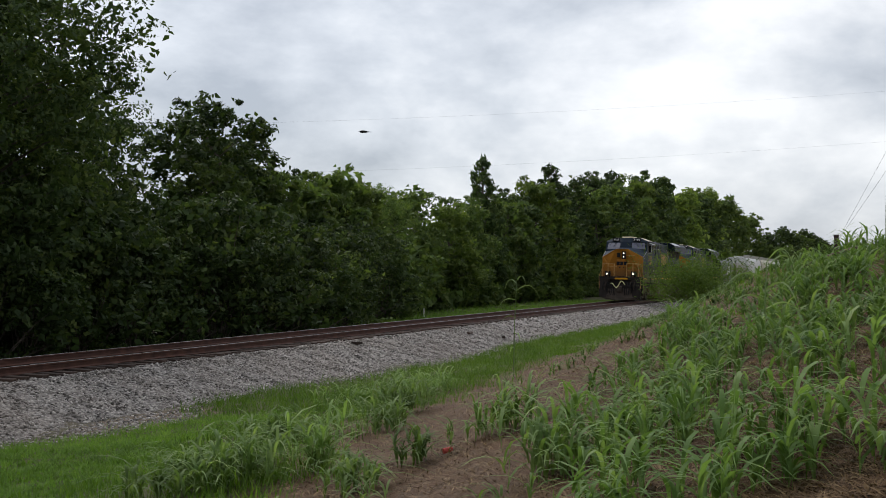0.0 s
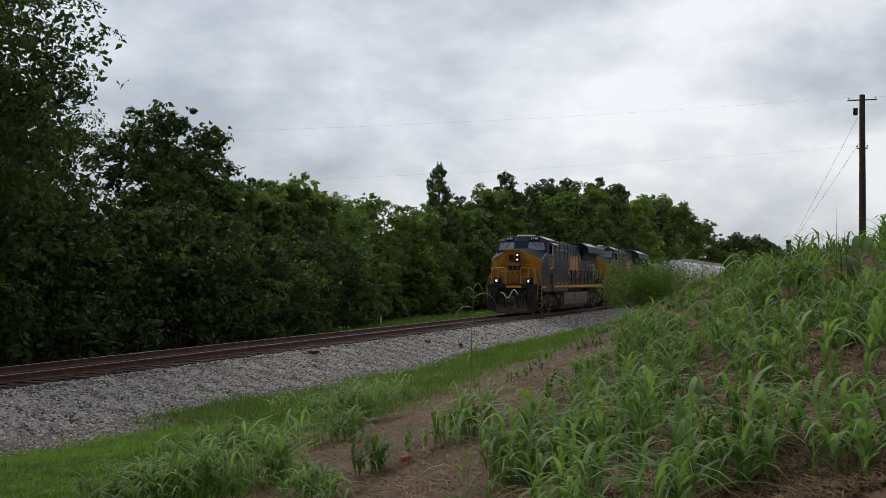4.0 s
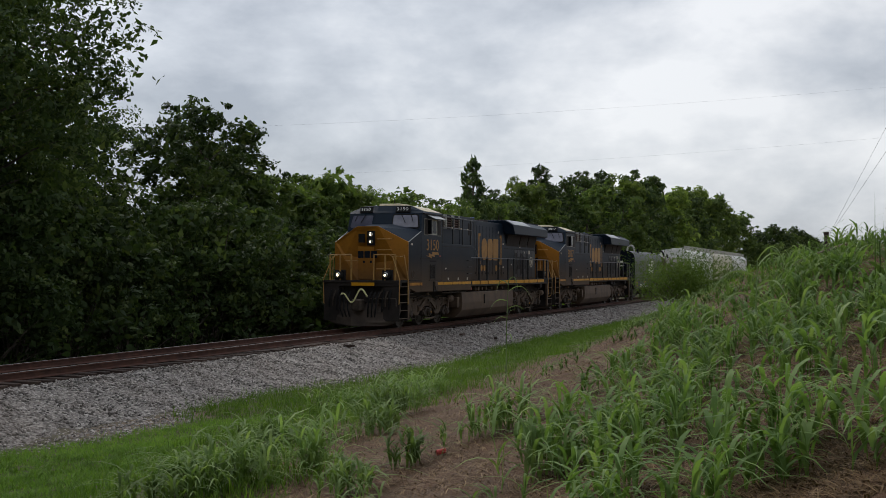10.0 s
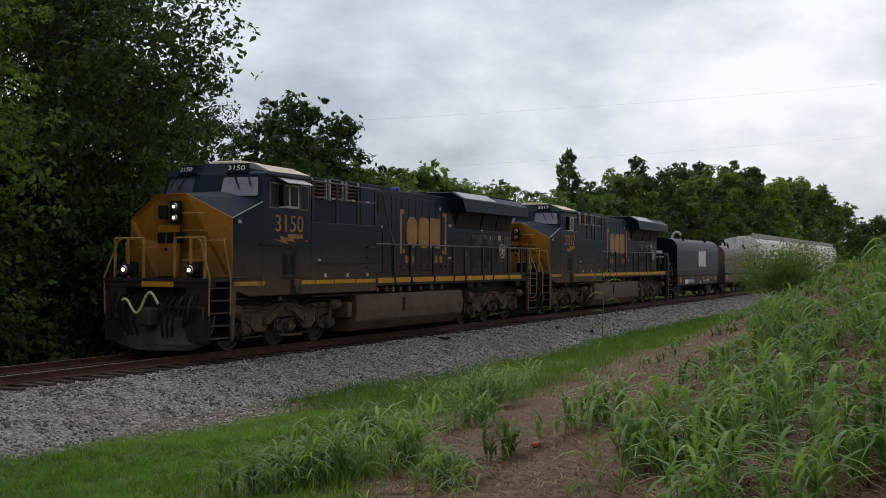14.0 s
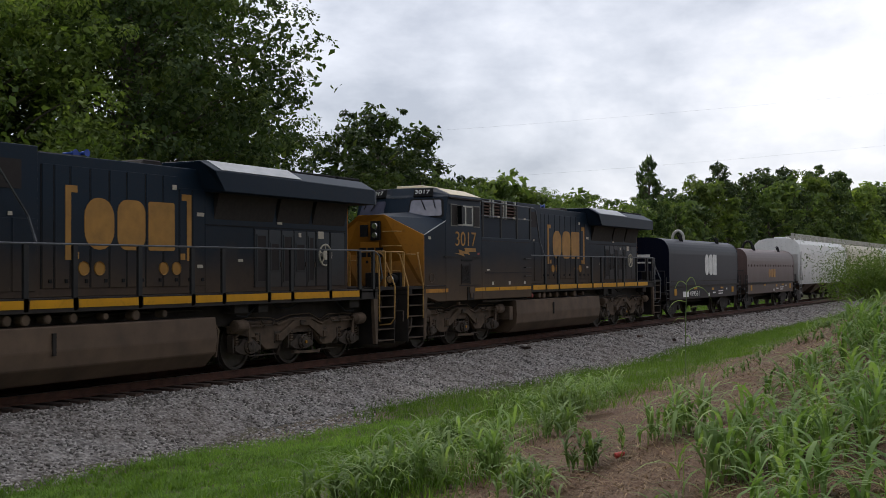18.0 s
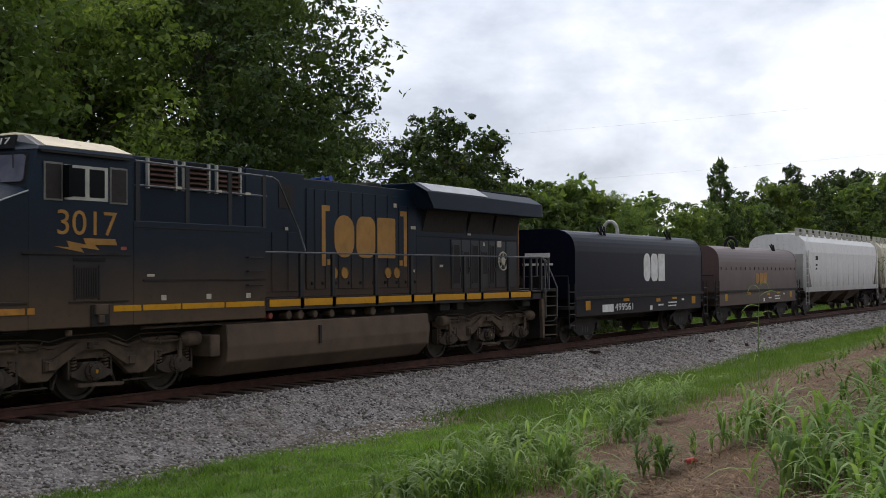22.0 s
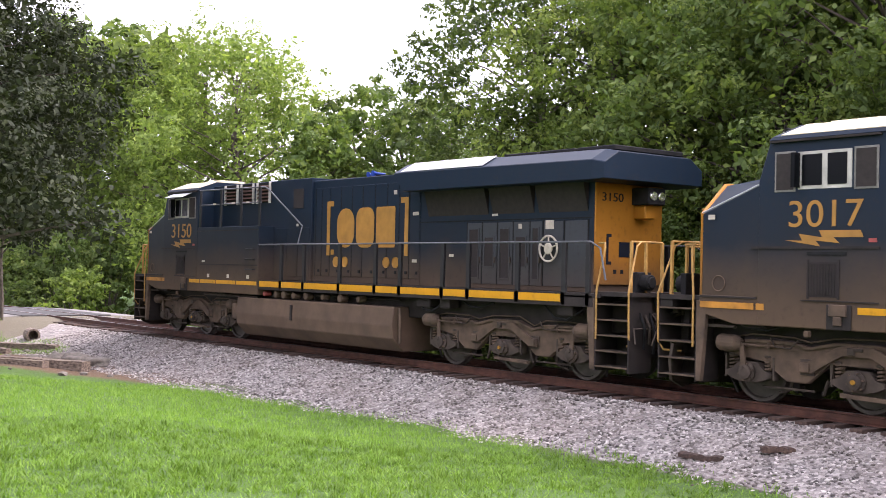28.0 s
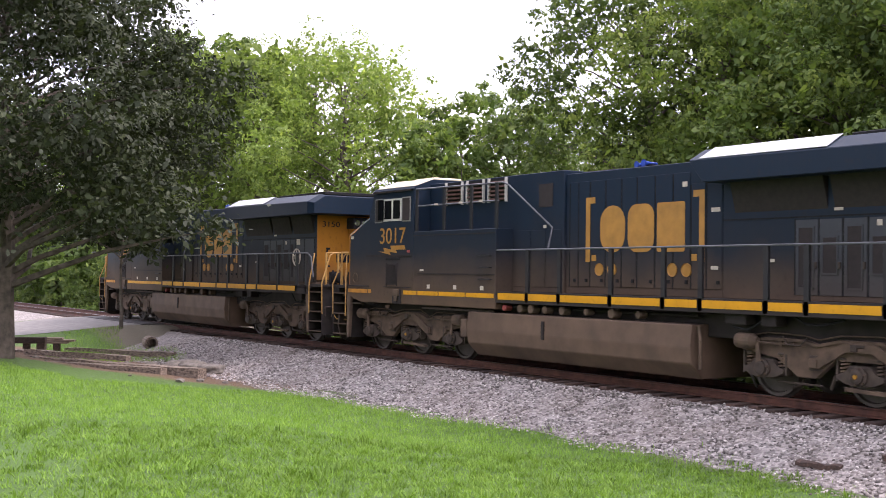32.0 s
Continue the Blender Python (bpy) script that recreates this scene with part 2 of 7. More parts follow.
k.color(k.mix(1.0, k.ramp(g, (0.3, (0.022, 0.013, 0.010)), (0.7, (0.085, 0.052, 0.038))), tone, "MULTIPLY")).bump(g, 0.6, 0.02)
M["tie"] = k.m
k = Nodes("grey_split_timber", 0.9)
g = k.noise(3.0, 6, stretch=(0.5, 7.0, 7.0))
k.color(k.ramp(g, (0.3, (0.035, 0.025, 0.02)), (0.5, (0.16, 0.12, 0.09)), (0.75, (0.30, 0.245, 0.19)))).bump(g, 0.7, 0.03)
M["timber"] = k.m
M["bark"] = simple("bark", (0.085, 0.07, 0.055), 0.95, 0, 0.5, 5, 0.9)
M["rock"] = simple("pale_boulder", (0.15, 0.132, 0.11), 0.9, 0, 0.35, 5, 0.6)
M["road"] = simple("worn_road", (0.17, 0.158, 0.145), 0.9, 0, 0.2, 3, 0.4)
M["asphalt"] = simple("crossing_asphalt", (0.05, 0.048, 0.046), 0.9, 0, 0.35, 4, 0.4)
M["leaf_dark"] = leaf_mat("leaf_dark", (0.018, 0.033, 0.013), (0.050, 0.080, 0.027), (0.15, 0.185, 0.055))
M["leaf_mid"] = leaf_mat("leaf_mid", (0.038, 0.064, 0.021), (0.100, 0.148, 0.046), (0.22, 0.265, 0.08), 0.46)
M["leaf_light"] = leaf_mat("leaf_light", (0.058, 0.091, 0.025), (0.148, 0.206, 0.056), (0.29, 0.345, 0.10), 0.52)
M["leaf_oak"] = leaf_mat("leaf_oak", (0.018, 0.027, 0.013), (0.042, 0.056, 0.027), (0.09, 0.11, 0.05), 0.25)
M["feather"] = leaf_mat("feathery_leaf", (0.06, 0.11, 0.02), (0.13, 0.20, 0.045), (0.22, 0.30, 0.08), 0.45, 2.0)
M["rough"] = leaf_mat("rough_grass_blade", (0.04, 0.09, 0.010), (0.105, 0.19, 0.026), (0.21, 0.29, 0.065), 0.45, 2.2)
M["blade"] = leaf_mat("lawn_blade", (0.052, 0.102, 0.014), (0.128, 0.232, 0.036), (0.225, 0.34, 0.08), 0.45, 3.2)
M["weed"] = leaf_mat("pale_weed_blade", (0.13, 0.19, 0.09), (0.22, 0.30, 0.14), (0.34, 0.42, 0.24), 0.35, 2.0)
M["reed"] = leaf_mat("tall_grass", (0.055, 0.105, 0.03), (0.13, 0.205, 0.065), (0.26, 0.33, 0.15), 0.45, 2.5)
M["reedlight"] = leaf_mat("tuft_grass", (0.085, 0.145, 0.045), (0.18, 0.265, 0.095), (0.31, 0.39, 0.18), 0.45, 2.5)
M["strawb"] = leaf_mat("dry_straw", (0.04, 0.023, 0.013), (0.14, 0.086, 0.047), (0.40, 0.285, 0.165), 0.15, 3.0)
M["blue"] = make_paint("weathered_blue_paint", (0.008, 0.018, 0.033), 1.25, 2.75)
M["bluedark"] = make_paint("dark_blue_paint", (0.007, 0.010, 0.018), 0.6, 1.9, 0.6)
M["nose"] = make_paint("weathered_yellow_paint", (0.36, 0.150, 0.016), 1.2, 2.5, 0.6)
M["stripe"] = make_paint("yellow_sill_paint", (0.60, 0.29, 0.012), 0.9, 1.45, 0.35)
M["cream"] = simple("sun_bleached_cream_roof", (0.60, 0.52, 0.37), 0.6, 0, 0.12, 2)
M["pale"] = simple("pale_grey_roof_panel", (0.40, 0.41, 0.42), 0.5, 0.1, 0.15, 2)
# black steel; the wagon trucks also take it as painted shade
M["frame"] = simple("dusty_black_and_shaded_steel", (0.018, 0.013, 0.011), 0.8, 0.1, 0.5, 3, 0.3)
M["truck"] = simple("brown_dusty_cast_steel", (0.086, 0.057, 0.037), 0.9, 0.0, 0.45, 3, 0.4)
# darker copy of the truck steel, for dark fittings and parts lying in shade
M["truckdark"] = simple("dark_and_shaded_cast_steel", (0.046, 0.033, 0.024), 0.85, 0.0, 0.5, 5, 0.5)
M["plow"] = simple("dusty_plow_steel", (0.060, 0.044, 0.034), 0.85, 0.0, 0.5, 2.2, 0.3)
M["tank"] = simple("dusty_fuel_tank", (0.096, 0.060, 0.037), 0.75, 0, 0.35, 1.4, 0.15)
M["wheel"] = simple("worn_wheel_steel", (0.07, 0.058, 0.05), 0.6, 0.4, 0.35, 4)
M["black"] = simple("black_rubber_and_screen", (0.014, 0.014, 0.015), 0.7, 0, 0.3, 8)
M["screen"] = simple("dark_louvre", (0.018, 0.013, 0.011), 0.8, 0, 0.4, 9)
M["rustslat"] = simple("rusty_radiator_slat", (0.075, 0.036, 0.024), 0.8, 0.1, 0.4, 6)
M["alu"] = simple("aluminium_frame", (0.42, 0.41, 0.36), 0.6, 0.0, 0.2, 5)
M["rail_y"] = simple("yellow_handrail", (0.36, 0.20, 0.05), 0.6, 0, 0.3, 6)
M["rail_g"] = simple("dark_handrail", (0.010, 0.010, 0.011), 0.6, 0.1, 0.3, 6)
M["rail_l"] = simple("worn_bright_handrail", (0.10, 0.105, 0.115), 0.5, 0.3, 0.3, 6)
M["orange"] = simple("faded_orange_lettering", (0.33, 0.16, 0.025), 0.6, 0, 0.22, 3)
M["white"] = simple("white_lettering", (0.70, 0.70, 0.68), 0.6, 0, 0.15, 5)
M["hose"] = simple("pale_cable", (0.58, 0.56, 0.28), 0.7, 0, 0.15, 5)
M["horn"] = simple("bright_blue_horn", (0.012, 0.05, 0.28), 0.4, 0, 0.2, 5)
M["label"] = simple("small_white_label", (0.46, 0.41, 0.33), 0.7, 0, 0.2, 9)
M["redtag"] = simple("red_tag", (0.30, 0.06, 0.05), 0.7, 0, 0.2, 9)
# near-black colour stands for the unlit cab behind the panes
k = Nodes("cab_glass", 0.15)
k.color((0.006, 0.007, 0.008))
k.b.inputs["Specular IOR Level"].default_value = 0.08
M["glass"] = k.m
# pale lavender base colour puts the reflected sky into the glass
k = Nodes("sky_tinted_windshield", 0.05)
k.color(k.ramp(k.noise(3.0, 3), (0.35, (0.085, 0.085, 0.125)), (0.7, (0.13, 0.13, 0.18))))
k.b.inputs["Specular IOR Level"].default_value = 1.0
M["windshield"] = k.m
k = Nodes("lit_lamp", 0.2)
k.color((1.0, 0.9, 0.7))
k.b.inputs["Emission Color"].default_value = (1.0, 0.88, 0.66, 1)
k.b.inputs["Emission Strength"].default_value = 2.4
M["lit"] = k.m
k = Nodes("lamp_reflector", 0.12, 0.9)
k.color((0.65, 0.64, 0.6))
M["unlit"] = k.m
M["dullframe"] = simple("dull_riveted_frame", (0.17, 0.165, 0.145), 0.7, 0, 0.25, 8)
M["brownscreen"] = simple("brown_vent_screen", (0.017, 0.012, 0.011), 0.85, 0, 0.2, 9)
M["fade"] = simple("worn_orange_stripe", (0.44, 0.19, 0.02), 0.7, 0, 0.45, 2.5)
M["black"].node_tree.nodes["Principled BSDF"].inputs["Specular IOR Level"].default_value = 0.15
M["doorgrey"] = make_paint("dusty_grey_hood_door", (0.050, 0.055, 0.062), 1.25, 2.5, 0.55)


# ---- helpers for geometry ----
def part(name, bm, mat, parent=None, label="", bevel=0.0, smooth=False):
    """Links a bmesh as one mesh object under a thing or under a part."""
    if bevel:
        bmesh.ops.bevel(bm, geom=bm.edges[:], offset=bevel, segments=1, affect="EDGES", clamp_overlap=True)
    bmesh.ops.recalc_face_normals(bm, faces=bm.faces[:])
    me = bpy.data.meshes.new(name)
    bm.to_mesh(me)
    bm.free()
    me.materials.append(mat)
    if smooth:
        for p_ in me.polygons:
            p_.use_smooth = True
    ob = new(name, me)
    ob.parent = parent
    if label:
        ob["label"] = label
    return ob


def sheet(name, verts, faces, mat, parent=None, smooth=False):
    """One mesh from arrays: faces is an array of faces, or a list of such arrays with different numbers of corners."""
    groups = [np.asarray(f_, dtype=np.int32) for f_ in (faces if isinstance(faces, list) else [faces]) if len(f_)]
    me = bpy.data.meshes.new(name)
    me.vertices.add(len(verts))
    me.vertices.foreach_set("co", np.asarray(verts, dtype=np.float32).ravel())
    sizes = np.concatenate([np.full(len(f_), f_.shape[1], dtype=np.int32) for f_ in groups])
    me.loops.add(int(sizes.sum()))
    me.loops.foreach_set("vertex_index", np.concatenate([f_.ravel() for f_ in groups]))
    me.polygons.add(len(sizes))
    me.polygons.foreach_set("loop_start", np.concatenate([[0], np.cumsum(sizes)[:-1]]).astype(np.int32))
    if smooth:
        me.polygons.foreach_set("use_smooth", np.ones(len(sizes), dtype=bool))
    me.materials.append(mat)
    me.update(calc_edges=True)
    ob = new(name, me)
    ob.parent = parent
    return ob


def box(bm, x0, x1, y0, y1, z0, z1):
    vs = [bm.verts.new((x, y, z)) for x in (x0, x1) for y in (y0, y1) for z in (z0, z1)]
    for f in ((0, 1, 3, 2), (4, 6, 7, 5), (0, 4, 5, 1), (2, 3, 7, 6), (0, 2, 6, 4), (1, 5, 7, 3)):
        bm.faces.new([vs[i] for i in f])
    return vs


def boxes(*bs):
    bm = bmesh.new()
    for b in bs:
        box(bm, *b)
    return bm


def prism(bm, pts, axis, a, b):
    """A polygon of two coordinates, drawn out along the third axis from a to b."""
    def put(p_, v):
        return {"x": (v, p_[0], p_[1]), "y": (p_[0], v, p_[1]), "z": (p_[0], p_[1], v)}[axis]
    lo = [bm.verts.new(put(p_, a)) for p_ in pts]
    hi = [bm.verts.new(put(p_, b)) for p_ in pts]
    n = len(pts)
    bm.faces.new(lo[::-1])
    bm.faces.new(hi)
    for i in range(n):
        bm.faces.new((lo[i], lo[(i + 1) % n], hi[(i + 1) % n], hi[i]))


def prisms(*ps):
    bm = bmesh.new()
    for p_ in ps:
        prism(bm, *p_)
    return bm


def tube(bm, pts, r, n=6, r2=None):
    """A round bar along a line of points, from radius r to r2."""
    pts = [Vector(p_) for p_ in pts]
    rings = []
    for i, p_ in enumerate(pts):
        d = (pts[min(i + 1, len(pts) - 1)] - pts[max(i - 1, 0)]).normalized()
        a = d.orthogonal().normalized() if i == 0 else (a - d * a.dot(d)).normalized()
        b = d.cross(a)
        rr = r if r2 is None else r + (r2 - r) * i / (len(pts) - 1)
        rings.append([bm.verts.new(p_ + (a * math.cos(q) + b * math.sin(q)) * rr) for q in [2 * math.pi * j / n for j in range(n)]])
    for u, v in zip(rings, rings[1:]):
        for j in range(n):
            bm.faces.new((u[j], u[(j + 1) % n], v[(j + 1) % n], v[j]))
    bm.faces.new(rings[0][::-1])
    bm.faces.new(rings[-1])


def tubes(*ts, n=6):
    bm = bmesh.new()
    for pts, r in ts:
        tube(bm, pts, r, n)
    return bm


def smoothstep(v, a, b):
    q = np.clip((v - a) / (b - a), 0, 1)
    return q * q * (3 - 2 * q)


def wob(x, y, s, seed=0):
    """Cheap smooth waves for uneven ground and edges."""
    return (np.sin(x * s + 1.3 + seed) * np.cos(y * s * 1.17 + 0.7 * seed) + 0.5 * np.sin(x * s * 2.3 + y * s * 1.9 + seed * 2.1)
            + 0.25 * np.sin(x * s * 4.9 - y * s * 4.1 + seed))


CROSS_X = -50.0


def toe(x):
    """Where the bank on the right meets the flat."""
    return np.minimum(1.9 + 0.26 * x, 4.8 + 0.09 * x)


def ground_z(x, y):
    """The height of the land, without the ballast."""
    x, y = np.asarray(x, float), np.asarray(y, float)
    a = np.abs(y - TRACK_Y)
    bed = np.where(a < 3.9, -0.45 - 0.4 * smoothstep(a, 1.7, 3.9), -0.85)
    near = -0.85 + 0.65 * smoothstep(13.4 - y, 0.0, 9.0)
    far_ = -0.75 + 0.1 * smoothstep(y - 22, 0, 30)
    z = np.where(a < 3.9, bed, np.where(y < TRACK_Y, near, np.where(a < 6, -0.85 + 0.1 * (a - 3.9) / 2.1, far_)))
    # the bank on the right, a slope that climbs away from the track
    d = (toe(x) - y) * 0.97
    rise = (0.19 + 0.07 * smoothstep(x, 12, 30)) * (d + np.sqrt(d * d + 0.5))
    top = np.clip(2.4 - 0.05 * (x - 23), 0.2, 2.55)
    top = np.where(x < 4, 0.75 + 2.0 * smoothstep(x, -2, 4), top)
    rise = np.minimum(rise, top + 0.2) * smoothstep(x, -16, -3)
    z = z + np.where(y < 13.4, rise, 0) + 0.03 * wob(x, y, 0.7) * (a > 3.9)
    # the road that crosses the track on the level
    q = smoothstep(-np.abs(x - CROSS_X), -8.0, -4.6)
    rz = -0.06 - 0.55 * smoothstep(a, 1.6, 9.0)
    return z * (1 - q) + rz * q


def axis_steps(lo, hi, step, reach, n):
    core = np.arange(lo, hi + step / 2, step)
    grow = np.geomspace(1, reach, n)
    return np.concatenate([lo - grow[::-1] * 2, core, hi + grow * 2])


gx, gy = axis_steps(-70, 110, 0.6, 1200, 22), axis_steps(-12, 40, 0.35, 1200, 22)
X, Y = np.meshgrid(gx, gy, indexing="ij")
Z = ground_z(X, Y)
V = np.stack([X, Y, Z], -1).reshape(-1, 3)
ny = len(gy)
ids = np.arange(len(gx) * ny).reshape(len(gx), ny)
F = np.stack([ids[:-1, :-1], ids[1:, :-1], ids[1:, 1:], ids[:-1, 1:]], -1).reshape(-1, 4)
tagged(sheet("ground", V, F, M["ground"], smooth=True), "mown green grass and a bank of bare straw-strewn earth", "ground", kind="structure")

# ---- the track ----
track = tagged(new("railway_track"), "single railway track with rusty rails on dark timber ties", "track", kind="structure")


def ballast_z(x, y):
    a = np.abs(y - TRACK_Y)
    w = 0.04 * wob(x, y, 0.55, 2)
    z = np.where(a < 1.62, -0.235, -0.235 - (a - 1.62) * 0.284)
    return z + np.where(a > 1.5, 0.03 * wob(x, y, 1.9, 4) + w * smoothstep(a, 2.0, 4.0), 0)


bx, by = np.concatenate([np.linspace(-400, -60, 40), np.arange(-59.5, 110, 0.5), np.linspace(111, 700, 60)]), np.concatenate([np.arange(12.2, 15.6, 0.2), np.arange(15.6, 19.6, 0.4), np.arange(19.6, 23, 0.3)])
X, Y = np.meshgrid(bx, by, indexing="ij")
keep = 1 - smoothstep(-np.abs(X - CROSS_X), -5.4, -4.4)
Z = ballast_z(X, Y) - 0.5 * (1 - keep)
ids = np.arange(X.size).reshape(X.shape)
F = np.stack([ids[:-1, :-1], ids[1:, :-1], ids[1:, 1:], ids[:-1, 1:]], -1).reshape(-1, 4)
tagged(sheet("ballast", np.stack([X, Y, Z], -1).reshape(-1, 3), F, M["ballast"], smooth=True),
       "grey crushed stone ballast sloping down beside the track", "ballast", kind="structure")


def rail(name, y, mat, prof):
    bm = bmesh.new()
    prism(bm, [(y + a, b) for a, b in prof], "x", -420, 900)
    return part(name, bm, mat, track)


RAIL_PROFILE = ((-0.07, -0.17), (0.07, -0.17), (0.07, -0.155), (0.012, -0.13), (0.012, -0.045), (0.036, -0.035), (0.036, -0.004), (-0.036, -0.004), (-0.036, -0.035), (-0.012, -0.045), (-0.012, -0.13), (-0.07, -0.155))
for y in (RAIL_Y, RAIL_Y + 1.51):
    r_ = rail("rail", y, M["rail"], RAIL_PROFILE)
    bm = bmesh.new()
    prism(bm, [(y - 0.026, -0.004), (y + 0.026, -0.004), (y + 0.022, 0.0), (y - 0.022, 0.0)], "x", -420, 900)
    part("rail_head", bm, M["railtop"], r_, "worn shiny running surface")


# ---- plants ----
def leaf_quads(c, size, rng, out=None, length=1.5, width=0.8, up=0.5, whole=True):
    """Pointed leaves at the points c, turned outwards (out) and up to the light. Returns vertices and faces."""
    n = len(c)
    nn = rng.normal(size=(n, 3)) * 0.62
    nn[:, 2] += up
    d = rng.normal(size=(n, 3))
    d[:, 2] -= 0.35
    if out is not None:
        nn += out
        d += out * 0.7
    nn /= np.linalg.norm(nn, axis=1)[:, None]
    d -= nn * (d * nn).sum(1)[:, None]
    d /= np.linalg.norm(d, axis=1)[:, None]
    u = np.cross(nn, d)
    s = (size * rng.uniform(0.65, 1.3, n))[:, None]
    tip, foot = c + d * s * length * 0.6, c - d * s * length * 0.4
    m_ = c - d * s * length * 0.06 + nn * s * 0.1
    if whole:
        V_ = np.stack([foot, m_ + u * s * width * 0.5, tip, m_ - u * s * width * 0.5], 1).reshape(-1, 3)
        return V_, np.arange(n * 4).reshape(n, 4)
    V_ = np.stack([m_ + u * s * width * 0.6, tip, foot - u * s * width * 0.45], 1).reshape(-1, 3)
    return V_, np.arange(n * 3).reshape(n, 3)


def limb_mesh(bm, rng, base, top, r0, r1, bend=0.12, n=6, segs=5):
    base, top = Vector(base), Vector(top)
    L = (top - base).length
    pts = []
    for i in range(segs + 1):
        f_ = i / segs
        w_ = math.sin(f_ * math.pi) * bend * L
        pts.append(base.lerp(top, f_) + Vector((rng.normal() * 0.25 * w_, rng.normal() * 0.25 * w_, w_ * 0.35 if r0 < 0.2 else 0)))
    tube(bm, pts, r0, n, r1)
    return pts


def make_tree(name, seed, height, spread, leaf, mat, label, leaves=9000, low=0.18, lobes=26, trunk_r=None, kind="broad", per=90, wood=True, whole=True):
    """A tree: tapered trunk with limbs, and a crown of many small leaves in uneven clumps."""
    rng = np.random.default_rng(seed)
    root = tagged(new(name), label, "tree" if kind != "bush" else "bush")
    trunk_r = trunk_r or 0.018 * height + 0.05
    bm = bmesh.new()
    axis = [Vector((0, 0, -0.3))]
    for i in range(1, 8):
        f_ = i / 7
        axis.append(Vector((rng.normal() * 0.02 * height * f_, rng.normal() * 0.02 * height * f_, height * 0.86 * f_)))
    if kind != "bush":
        tube(bm, axis, trunk_r, 8, trunk_r * 0.18)
    centres, radii = [], []
    for i in range(lobes):
        f_ = low + (0.97 - low) * (i + rng.uniform(0, 0.9)) / lobes
        a = i * 2.4 + rng.uniform(-0.5, 0.5)
        if kind == "pine":
            reach = spread * min(0.75, 1.5 * (1.02 - f_)) * rng.uniform(0.45, 1.1)
        elif kind == "bush":
            reach = spread * math.sqrt(max(0.05, 1 - f_ ** 2)) * rng.uniform(0.2, 1.0)
        else:
            reach = spread * math.sin(min(1.0, 0.22 + 0.95 * (1 - f_)) * math.pi * 0.62) * rng.uniform(0.45, 1.08)
        p_ = Vector((math.cos(a) * reach, math.sin(a) * reach, height * f_))
        centres.append(p_)
        radii.append(spread * rng.uniform(0.2, 0.42) * (0.95 * (1.22 - f_) if kind == "pine" else 1))
        if wood and kind != "bush":
            q = min(0.8, max(0.08, f_ - 0.13)) / 0.86 * 7
            j = min(6, int(q))
            st = axis[j].lerp(axis[j + 1], q - j)
            limb_mesh(bm, rng, st, p_, trunk_r * 0.32 * (1.1 - f_) + 0.012, 0.008, n=4, segs=4)
        elif wood:
            limb_mesh(bm, rng, (p_.x * 0.15, p_.y * 0.15, -0.1), p_, 0.03, 0.006, n=4, segs=3)
    # sub-clumps round each lobe, leaves round each sub-clump
    C, Rr = np.array([tuple(c_) for c_ in centres]), np.array(radii)
    n_sub = max(1, leaves // per)
    w_ = Rr ** 2 / (Rr ** 2).sum()
    pick = rng.choice(len(C), n_sub, p=w_)
    dirs = rng.normal(size=(n_sub, 3))
    dirs /= np.linalg.norm(dirs, axis=1)[:, None]
    dirs[:, 2] = dirs[:, 2] * 0.75 + 0.2
    sub = C[pick] + dirs * (Rr[pick] * rng.uniform(0.45, 1.05, n_sub))[:, None]
    sub[:, 2] = np.maximum(sub[:, 2], 0.25)
    each = rng.choice(n_sub, leaves)
    # each spray is a small flattened dome, its leaves facing outwards
    way = rng.normal(size=(leaves, 3))
    way[:, 2] += 0.4
    way /= np.linalg.norm(way, axis=1)[:, None]
    size_ = (spread * 0.072 + leaf * 0.7) * rng.uniform(0.5, 1.6, n_sub)
    off = way * (size_[each] * rng.random(leaves) ** 0.45)[:, None]
    off[:, 2] *= 0.62
    pts = sub[each] + off
    pts[:, 2] = np.maximum(pts[:, 2], 0.05)
    face_ = way * 0.75 + dirs[each] * 0.55
    # larger filler leaves added inside each lobe, so that its gaps look dark
    deep = rng.random(leaves) < 0.24
    q = rng.choice(len(C), leaves, p=w_)
    pts[deep] = (C[q] + rng.normal(size=(leaves, 3)) * (Rr[q] * 0.36)[:, None] * np.array([1, 1, 0.7]))[deep]
    pts[:, 2] = np.maximum(pts[:, 2], 0.05)
    face_[deep] *= 0.2
    leaf = np.where(deep, leaf * 1.75, leaf)
    part("trunk", bm, M["bark"], root)
    V_, F_ = leaf_quads(pts, leaf, rng, face_, 1.9 if kind == "pine" else 1.5, 0.6 if kind == "pine" else 0.85, 0.36, whole)
    sheet("crown", V_, F_, mat, root)
    return root


def place(ob, x, y, turn, s=1.0, sz=None, dz=0.0):
    ob.matrix_basis = pose(x, y, float(ground_z(x, y)) + dz, 0, 0, turn) @ Matrix.Diagonal((s, s, sz or s, 1))
    return ob


def another(ob, x, y, turn, s=1.0, sz=None):
    c_ = copy_thing(ob, Matrix())
    return place(c_, x, y, turn, s, sz)


prng = np.random.default_rng(7)
T_A = make_tree("deciduous_tree", 11, 15.0, 4.6, 0.095, M["leaf_dark"], "tall dark green broadleaf tree behind the track", 38000, 0.10, 60, per=70)
T_B = make_tree("deciduous_tree", 12, 14.0, 4.4, 0.092, M["leaf_mid"], "tall mid-green broadleaf tree behind the track", 36000, 0.10, 58, per=70)
T_C = make_tree("deciduous_tree", 13, 12.0, 4.5, 0.092, M["leaf_light"], "bright green broadleaf tree behind the track", 34000, 0.08, 54, per=70)
T_X = make_tree("deciduous_tree", 18, 15.0, 4.8, 0.22, M["leaf_mid"], "green broadleaf tree deep in the wood", 15000, 0.10, 50, whole=False)
